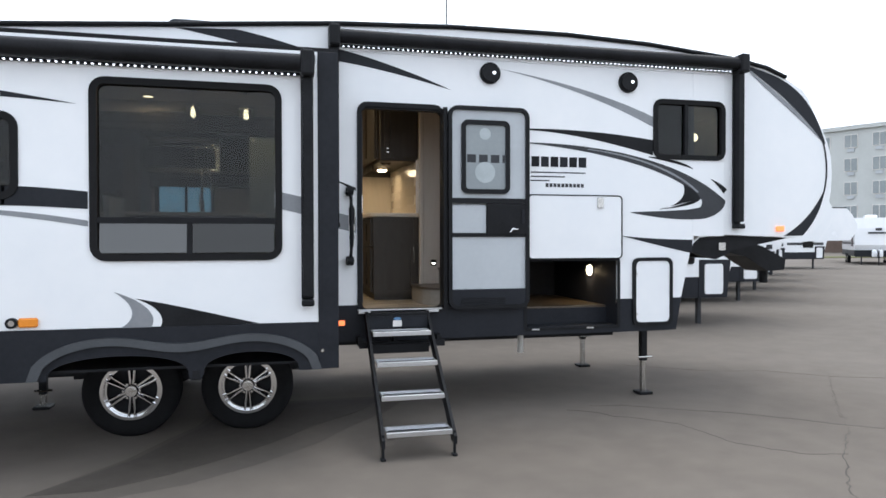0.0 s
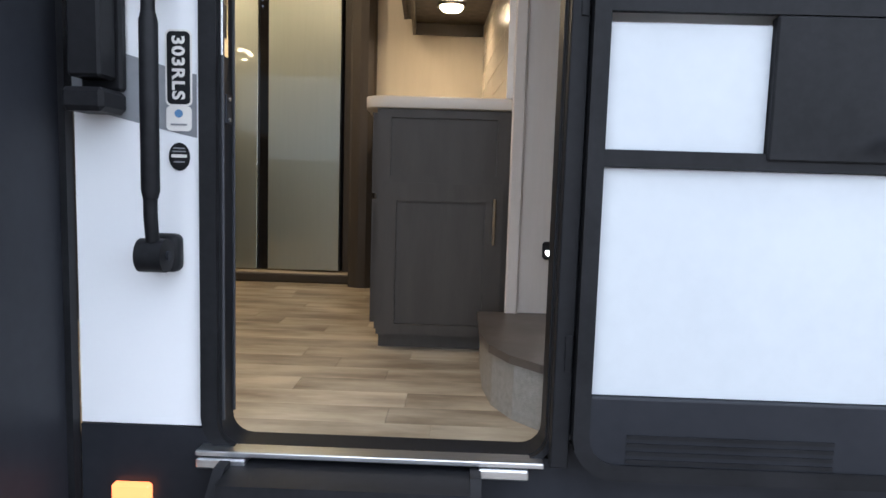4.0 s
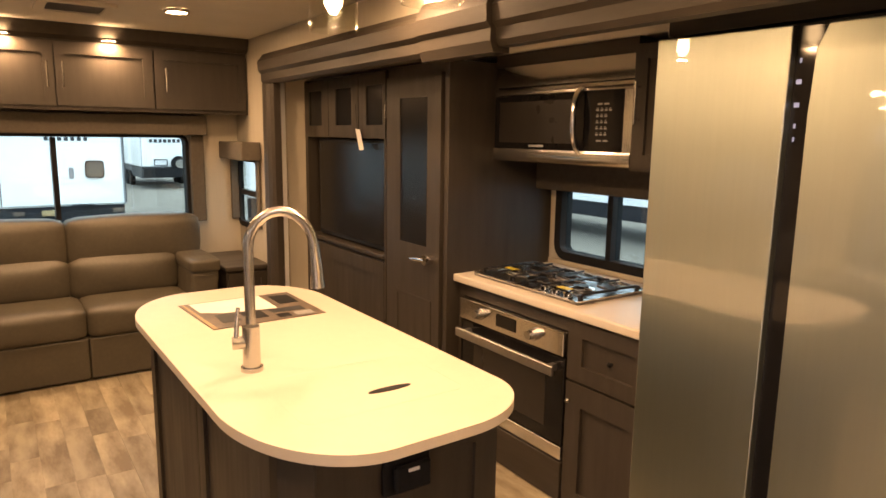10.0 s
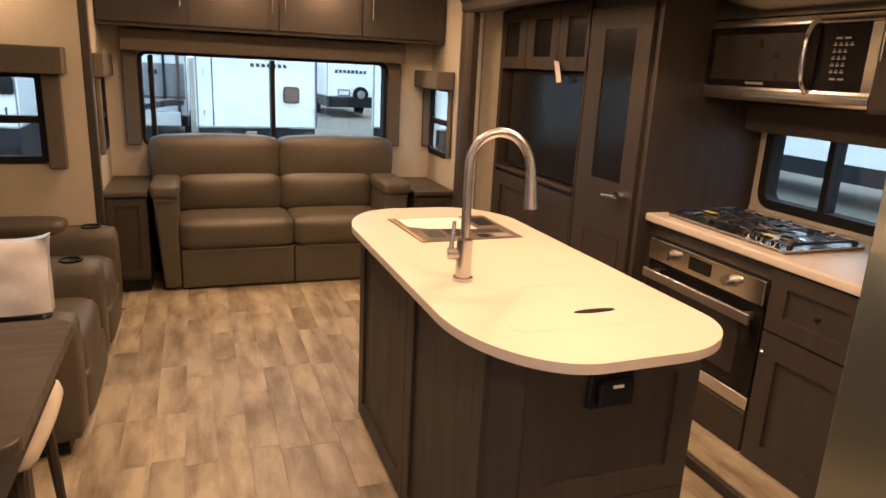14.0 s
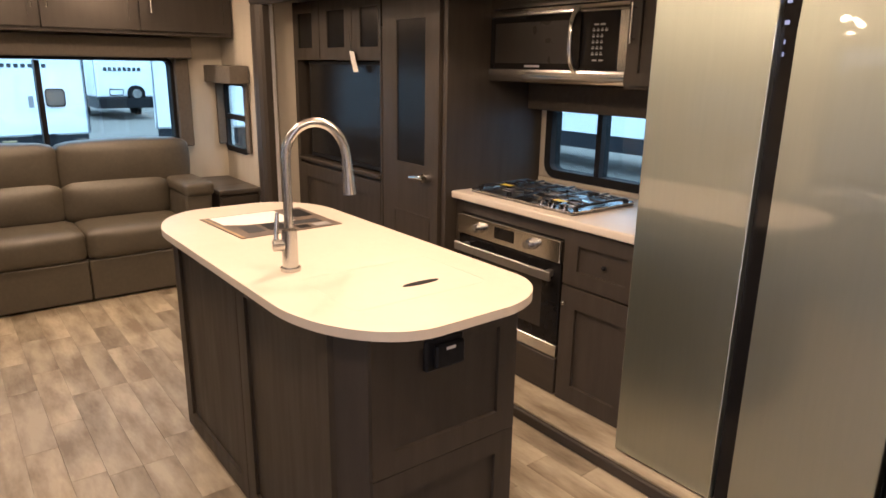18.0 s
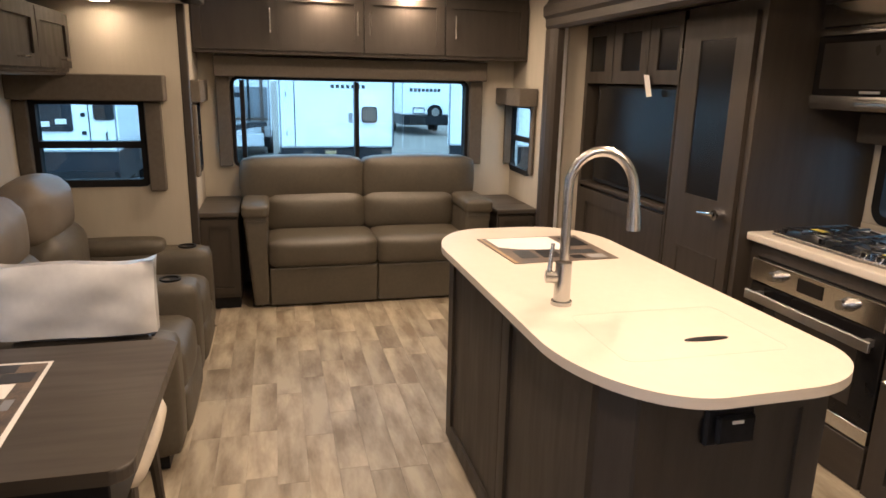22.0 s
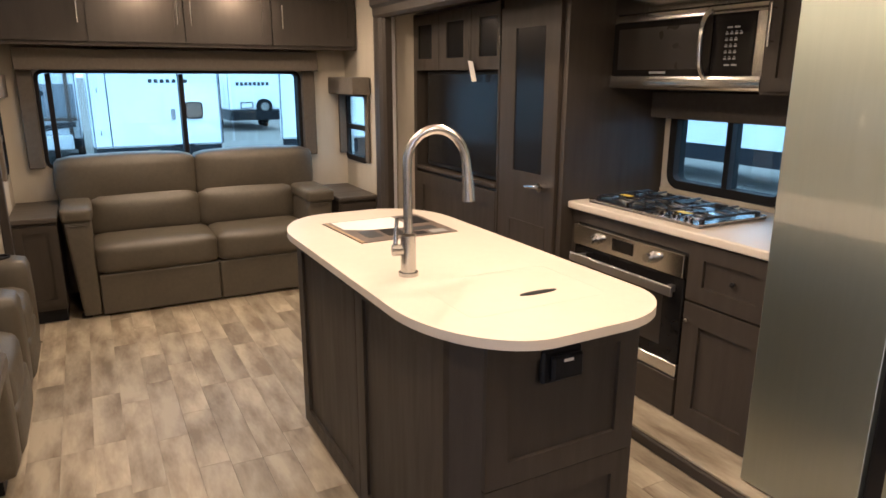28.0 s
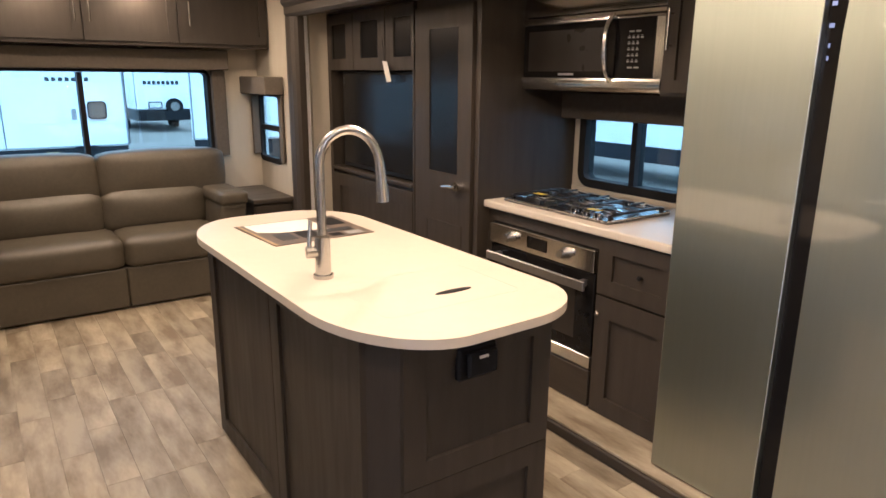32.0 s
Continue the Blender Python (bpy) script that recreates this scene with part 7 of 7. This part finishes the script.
tt = parked_trailer(-7.5, 0.0, -1.25, 1.25, 3.1, "white travel trailer parked across the lot", nose_up=False, name="travel_trailer")
part("name_mark", cubes((-0.035, 0.012, -0.5, 0.5, 2.05, 2.16)), DARK_GREY_VINYL, tt)
part("name_mark", cubes((-0.05, -0.005, -0.08, 0.28, 2.25, 2.42)), DARK_GREY_VINYL, tt)
part("front_skirt", cubes((-0.25, 0.02, -1.2, 1.2, 0.52, 0.96), b=0.02), CHAR, tt)
for y in (-0.17, 0.17):
    bottle = part("gas_bottle", lathe_bottle(0.22, y), WHITE, tt, smooth=40)
    part("valve", cyl(bmesh.new(), "z", 0.22, y, 1.02, 1.08, 0.04, 10), NICKEL, bottle)
part("drawbar", cubes((-0.1, 1.0, -0.06, 0.06, 0.46, 0.54)), BLACK, tt)
part("tongue_jack", cyl(bmesh.new(), "z", 0.8, 0.0, 0.0, 0.95, 0.035, 12), BLACK, tt)
part("air_conditioner", cubes((-3.4, -2.5, -0.35, 0.35, 3.1, 3.36), b=0.06), WHITE, tt)
tt.matrix_world = pose(36.8, 29.7, 0, 0, 0, 231) @ Matrix.Translation((-3.75, 0, 0))
van = thing("parked_van", (0, 0, 0), "grey van parked at the far edge of the lot", "van")
part("body", prism(bmesh.new(), [(-2.5, 0.35), (2.5, 0.35), (2.55, 0.95), (1.6, 1.15), (0.9, 1.95), (-2.3, 2.0), (-2.5, 1.2)], "y", -0.95, 0.95), GREY_VINYL, van)
for s in (-1, 1):
    part("side_glass", prism(bmesh.new(), [(-2.2, 1.25), (1.3, 1.25), (0.85, 1.85), (-2.15, 1.85)], "y", s * 0.951, s * 0.965), BLACK_GLASS, van)
    for x in (-1.6, 1.6):
        part("wheel", cyl(bmesh.new(), "y", x, 0.34, s * 0.75, s * 0.98, 0.34, 20), RUBBER, van)
van.matrix_world = pose(54.5, 41.5, 0, 0, 0, 150)

# trailers behind the rear window, end on
def rear_view_trailer(x, y0, y1, label, top=3.4, low=1.2):
    """A trailer whose flat rear end faces +x."""
    t = thing("rear_facing_trailer", (x - 3, (y0 + y1) / 2, 0), label, "trailer", group="trailers behind")
    part("body", cubes((x - 7, x, y0, y1, low, top), b=0.04), WHITE, t)
    part("skirt", cubes((x - 6.9, x - 0.05, y0 + 0.04, y1 - 0.04, 0.5, low - 0.002)), CHAR, t)
    part("bumper", cubes((x - 0.04, x + 0.12, y0 + 0.1, y1 - 0.1, 0.62, 0.74)), BLACK, t)
    for xx in (x - 3.0, x - 3.9):
        for y in (y0 - 0.02, y1 - 0.18):
            part("wheel", cyl(bmesh.new(), "y", xx, 0.36, y, y + 0.2, 0.36, 24), RUBBER, t)
    for y in (y0 + 0.02, y1 - 0.05):
        part("corner_trim", cubes((x - 0.02, x + 0.012, y, y + 0.03, low, top - 0.05)), GREY_VINYL, t)
    return t


RX = -14.4
ra = rear_view_trailer(RX, 0.53, 2.94, "white toy-hauler trailer end with a small square window", 3.6)
w = part("window", prism(bmesh.new(), rr(2.24, 2.57, 1.727, 2.062, 0.07), "x", RX + 0.004, RX + 0.03), BLACK, ra)
part("pane", prism(bmesh.new(), rr(2.27, 2.54, 1.757, 2.032, 0.05), "x", RX + 0.031, RX + 0.034), PRINT_DARK, w)
part("ramp_seam", cubes((RX + 0.002, RX + 0.008, 0.85, 0.868, 1.24, 3.5)), CHAR, ra)
part("side_seam", cubes((RX + 0.002, RX + 0.008, 2.905, 2.94, 1.24, 3.5)), CHAR, ra)
part("plate_frame", ring(bmesh.new(), rr(1.945, 2.38, 0.98, 1.225, 0.05), rr(1.975, 2.35, 1.01, 1.195, 0.04), "x", RX + 0.002, RX + 0.02), CHAR, ra)
for k in range(7):
    part("name_bar", cubes((RX + 0.002, RX + 0.006, 1.60 + k * 0.108, 1.67 + k * 0.108, 2.43, 2.50)), DARK_GREY_VINYL, ra)
for y in (1.02, 2.68):
    part("tail_lamp", cubes((RX + 0.002, RX + 0.02, y, y + 0.18, 1.06, 1.13)), BRICK_BASE, ra)
part("lamp_cover", cubes((RX + 0.002, RX + 0.03, 1.47, 1.70, 1.03, 1.14), b=0.01), PRINT_TAN, ra)
part("catch", cubes((RX + 0.002, RX + 0.02, 1.965, 2.05, 1.72, 1.93)), GREY_VINYL, ra)
for z in (1.45, 2.25, 2.95):
    part("hinge", cubes((RX + 0.002, RX + 0.02, 0.68, 0.70, z, z + 0.10)), GREY_VINYL, ra)
QX = -33.0
rb = rear_view_trailer(QX, 6.5, 8.95, "white trailer end with a spare wheel on its bumper", 3.6, 1.0)
part("spare_wheel", cyl(bmesh.new(), "x", 8.15, 1.15, QX + 0.01, QX + 0.25, 0.36, 24), RUBBER, rb)
part("spare_rim", cyl(bmesh.new(), "x", 8.15, 1.15, QX + 0.25, QX + 0.27, 0.2, 20), CHROME, rb)
part("plate_frame", ring(bmesh.new(), rr(7.05, 7.65, 1.06, 1.36, 0.04), rr(7.09, 7.61, 1.10, 1.32, 0.03), "x", QX + 0.01, QX + 0.03), CHAR, rb)
for k in range(8):
    part("name_bar", cubes((QX + 0.01, QX + 0.02, 6.9 + k * 0.2, 7.04 + k * 0.2, 2.12, 2.28)), DARK_GREY_VINYL, rb)
part("bumper_bar", cubes((QX, QX + 0.3, 6.55, 8.9, 0.55, 0.95)), BLACK, rb)
gear = rear_view_trailer(-22.0, -2.1, 0.33, "white trailer with a dark raised rear panel", 3.6, 0.8)
part("rear_panel", cubes((-21.99, -21.96, -2.0, 0.25, 1.42, 2.34), b=0.01), GREY_VINYL, gear)
part("rack", cubes((-21.98, -21.9, -2.0, 0.25, 1.32, 1.41), (-21.96, -21.88, 0.02, 0.12, 0.8, 2.9)), BRICK_BASE, gear)
part("low_box", cubes((-21.98, -21.5, -1.3, 0.1, 0.55, 0.95), b=0.03), WHITE, gear)
part("fender", prism(bmesh.new(), [(-1.6, 1.02), (-0.2, 1.30), (0.2, 1.30), (0.2, 1.18), (-0.3, 1.12), (-1.6, 0.86)], "x", -21.7, -21.45), DARK_GREY_VINYL, gear)
part("tyre", cyl(bmesh.new(), "x", -1.25, 0.78, -21.44, -21.2, 0.27, 20), RUBBER, gear)
for y in (-1.92, -0.35):
    part("post", cubes((-21.95, -21.87, y, y + 0.07, 1.3, 2.95)), CHAR, gear)
part("panel_mark", cubes((-21.955, -21.95, -0.75, -0.5, 2.02, 2.16)), CHAR, gear)
rc_ = rear_view_trailer(0.0, 0.0, 2.4, "white trailer end parked beside the others", 3.5, 1.28)
rc_.matrix_world = pose(-14.0, 4.03, 0, 0, 0, -15) @ Matrix.Translation((-3.0, 1.2, 0))
# seen through the slide-out's end window
re_ = rear_view_trailer(-14.5, -4.95, -2.55, "white trailer end with a small dark window", 3.5, 1.12)
w = part("window", prism(bmesh.new(), rr(-2.97, -2.60, 1.74, 2.06, 0.05), "x", -14.496, -14.47), BLACK, re_)
part("seam", cubes((-14.498, -14.49, -3.07, -3.05, 1.15, 3.4)), CHAR, re_)
part("grab_bar", tube(bmesh.new(), [(-14.49, -2.75, 1.5), (-14.42, -2.75, 1.5), (-14.42, -2.75, 1.25), (-14.49, -2.75, 1.25)], 0.015, 6), BLACK, re_)
for z in (1.45, 1.8):
    part("catch", cubes((-14.498, -14.48, -3.2, -3.12, z, z + 0.08)), CHAR, re_)
part("dark_screen", prism(bmesh.new(), rr(-4.35, -3.35, 1.52, 2.4, 0.04), "x", -14.496, -14.47), CHAR, re_)
for k in range(3):
    part("screen_mark", cubes((-14.469, -14.466, -4.25 + 0.3 * k, -4.05 + 0.3 * k, 1.56 + 0.05 * k, 1.66 + 0.05 * k)), PAPER, re_)
# row seen from the kitchen window
rowt = parked_trailer(-20.5, -5.8, 14.0, 16.4, 3.15, "long white trailer parked beyond the kitchen window", nose_up=False, name="row_trailer", wins=False)
for a, c in ((-10.44, -9.72), (-9.56, -9.24), (-8.68, -7.9), (-13.4, -12.2)):
    part("window", prism(bmesh.new(), rr(a, c, 1.99, 2.75, 0.08), "y", 13.982, 13.996), BLACK, rowt)
part("upper_band", cubes((-10.6, -7.0, 13.985, 13.998, 3.0, 3.78)), CHAR, rowt, "dark upper band with yellow blocks")
for x, z, w, h in ((-9.97, 3.5, 0.5, 0.2), (-9.6, 3.25, 0.2, 0.4), (-8.8, 3.62, 0.9, 0.07), (-8.8, 3.2, 0.12, 0.42), (-8.5, 3.3, 0.5, 0.07)):
    part("yellow_block", cubes((x, x + w, 13.975, 13.984, z, z + h)), YELLOW, rowt)
for k in range(5):
    part("name_bar", cubes((-8.6 + 0.42 * k, -8.28 + 0.42 * k, 13.985, 13.998, 2.3, 2.62)), DARK_GREY_VINYL, rowt)
parked_trailer(-29.0, -18.5, 15.5, 17.9, 3.3, "white trailer parked further along the row", nose_up=False, name="row_trailer")

# ---- hotel beyond the lot ----
def hotel(x0, y0, x1, y1, top, storeys, body, label, turn=0.0):
    t = thing("hotel", (x0, y0, 0), label, "building")
    d = Vector((x1 - x0, y1 - y0, 0))
    length = d.length
    a = math.degrees(math.atan2(d.y, d.x))
    m = pose(x0, y0, 0, 0, 0, a)

    def put(name, bm, mat, parent=t, label_=""):
        bm.transform(m)
        return part(name, bm, mat, parent, label_)

    put("wall", cubes((0, length, 0, 14, 3.4, top)), body)
    put("base", cubes((-0.2, length + 0.2, -0.2, 14, 0, 3.4)), BRICK_BASE)
    put("cornice", cubes((-0.3, length + 0.3, -0.35, 14, top, top + 0.5)), HOTEL_DARK if body is HOTEL_DARK else HOTEL)
    n = int((length - 1.0) / 3.2)
    for s in range(storeys):
        z = 4.3 + s * (top - 3.6) / storeys
        for k in range(n):
            u = length - 2.4 - k * 3.2
            w = put("window", cubes((u, u + 1.6, -0.08, 0.0, z, z + 1.7)), PAPER)
            put("pane", cubes((u + 0.08, u + 0.76, -0.10, -0.08, z + 0.08, z + 1.62), (u + 0.84, u + 1.52, -0.10, -0.08, z + 0.08, z + 1.62)), HOTEL_GLASS, w)
            put("air_unit", cubes((u + 0.4, u + 1.2, -0.14, 0.0, z - 0.5, z - 0.08)), LIGHT_PANEL, w)
    return t


hotel(55.5, 92.0, 71.4, 60.0, 15.6, 4, HOTEL, "pale four-storey hotel with regular windows")
hotel(71.9, 59.0, 83.0, 36.0, 16.6, 4, HOTEL_DARK, "dark-clad hotel wing with pale windows")
def far_woods(name, x0, x1, y, n, seed, label):
    """A low uneven line of distant trees: many small ragged clumps."""
    rnd_ = random.Random(seed)
    bm_ = bmesh.new()
    for _ in range(n):
        cx, cy, size = rnd_.uniform(x0, x1), y + rnd_.uniform(-12, 12), rnd_.uniform(1.6, 3.4)
        for _ in range(5):
            m_ = Matrix.Translation((cx + rnd_.uniform(-1.6, 1.6) * size, cy, size * rnd_.uniform(0.5, 1.7))) @ Matrix.Diagonal((size * rnd_.uniform(0.5, 1.1), size * 0.7, size * rnd_.uniform(0.5, 1.0), 1))
            made = bmesh.ops.create_icosphere(bm_, subdivisions=1, radius=1.0, matrix=m_)
            for v in made["verts"]:
                v.co += Vector((rnd_.uniform(-0.4, 0.4), 0, rnd_.uniform(-0.4, 0.4))) * size * 0.5
    solid(name, bm_, GRASS, label, "woods", "stuff")


far_woods("far_woods", -330, 130, -230, 90, 5, "low line of distant trees beyond the lot")
solid("grass_verge", cubes((30, 110, 44, 48, 0.0, 0.06)), GRASS, "strip of dry grass at the far edge of the lot", "grass")

# ---- asphalt cracks ----
def crack(course, width, mat, seed, jitter, label):
    """A thin ribbon that wanders along a course over the ground, with ragged edges and tapering ends."""
    rnd = random.Random(seed)
    mid = []
    for p, q in zip(course, course[1:]):
        n = max(2, int(math.dist(p, q) / 0.06))
        mid += [(p[0] + (q[0] - p[0]) * k / n + rnd.uniform(-jitter, jitter), p[1] + (q[1] - p[1]) * k / n + rnd.uniform(-jitter, jitter)) for k in range(n)]
    mid.append(course[-1])
    bm = bmesh.new()
    rows = []
    for k, (x, y) in enumerate(mid):
        a, c = mid[max(k - 1, 0)], mid[min(k + 1, len(mid) - 1)]
        d = Vector((c[0] - a[0], c[1] - a[1])).normalized()
        w = width * rnd.uniform(0.3, 1.0) * min(1.0, 0.1 + k * 0.2, 0.1 + (len(mid) - 1 - k) * 0.2)
        rows.append([bm.verts.new((x - d.y * w * s, y + d.x * w * s, z)) for s, z in ((1, -0.004), (1, 0.0016), (-1, 0.0016), (-1, -0.004))])
    for p, q in zip(rows, rows[1:]):
        for s in range(3):
            bm.faces.new((p[s], p[s + 1], q[s + 1], q[s]))
    bmesh.ops.recalc_face_normals(bm, faces=bm.faces[:])
    solid("crack", bm, mat, label, "crack", group="asphalt cracks")


crack([(1.70, 0.0), (1.93, -0.15), (2.03, -0.32), (2.23, -0.45), (2.49, -0.73), (2.57, -1.13), (2.60, -1.33), (2.96, -1.72), (3.27, -1.78)], 0.0045, SHADE_CRACK, 41, 0.014, "thin dark crack in the asphalt")
crack([(3.89, -1.15), (3.27, -1.73), (2.89, -2.15), (2.59, -2.50), (2.5, -3.0)], 0.006, SHADE_CRACK, 42, 0.02, "thin dark crack in the asphalt")
crack([(5.63, 0.90), (4.92, 0.10), (4.4, -0.5), (3.89, -1.15)], 0.006, SHADE_EDGE_SEAM, 43, 0.02, "faint crack in the asphalt")
crack([(2.0, 0.08), (2.33, 0.03), (2.88, -0.31), (3.23, -0.50), (3.64, -0.83), (3.87, -1.05), (4.6, -1.6)], 0.022, SHADE_EDGE_SEAM, 44, 0.008, "faint dark seam line across the asphalt")
crack([(3.4, 2.0), (4.27, 1.34), (4.97, 1.2), (5.48, 0.69), (7.0, 0.1)], 0.016, SHADE_EDGE_SEAM, 45, 0.02, "faint dark seam line across the asphalt")

# ---- floor planks ----
floor = solid("floor", cubes((-5.31, 0.43, 0.055, 2.43, F - 0.012, F - 0.004), (-5.31, -4.362, -0.06, 0.0545, F - 0.012, F - 0.004)), GAP, "floor of pale brown wood-look vinyl planks", "floor", "structure")
rnd = random.Random(7)
lens_ = (0.38, 0.5, 0.62, 0.8)
plank_meshes = {L: finish("plank", cubes((0.0005, L - 0.0005, 0.0004, 0.1236, -0.0045, 0.0), b=0.0004), PLANK) for L in lens_}
y = 0.056 - 0.124
while y < 2.40:
    x = -5.31
    first = rnd.choice(lens_)
    while x < (0.40 if y > 0 else -4.9):
        L = first if x == -5.31 else rnd.choice(lens_)
        ob = new("plank", plank_meshes[L])
        ob.parent = floor
        ob.location = (x, y, F)
        x += L
    y += 0.124
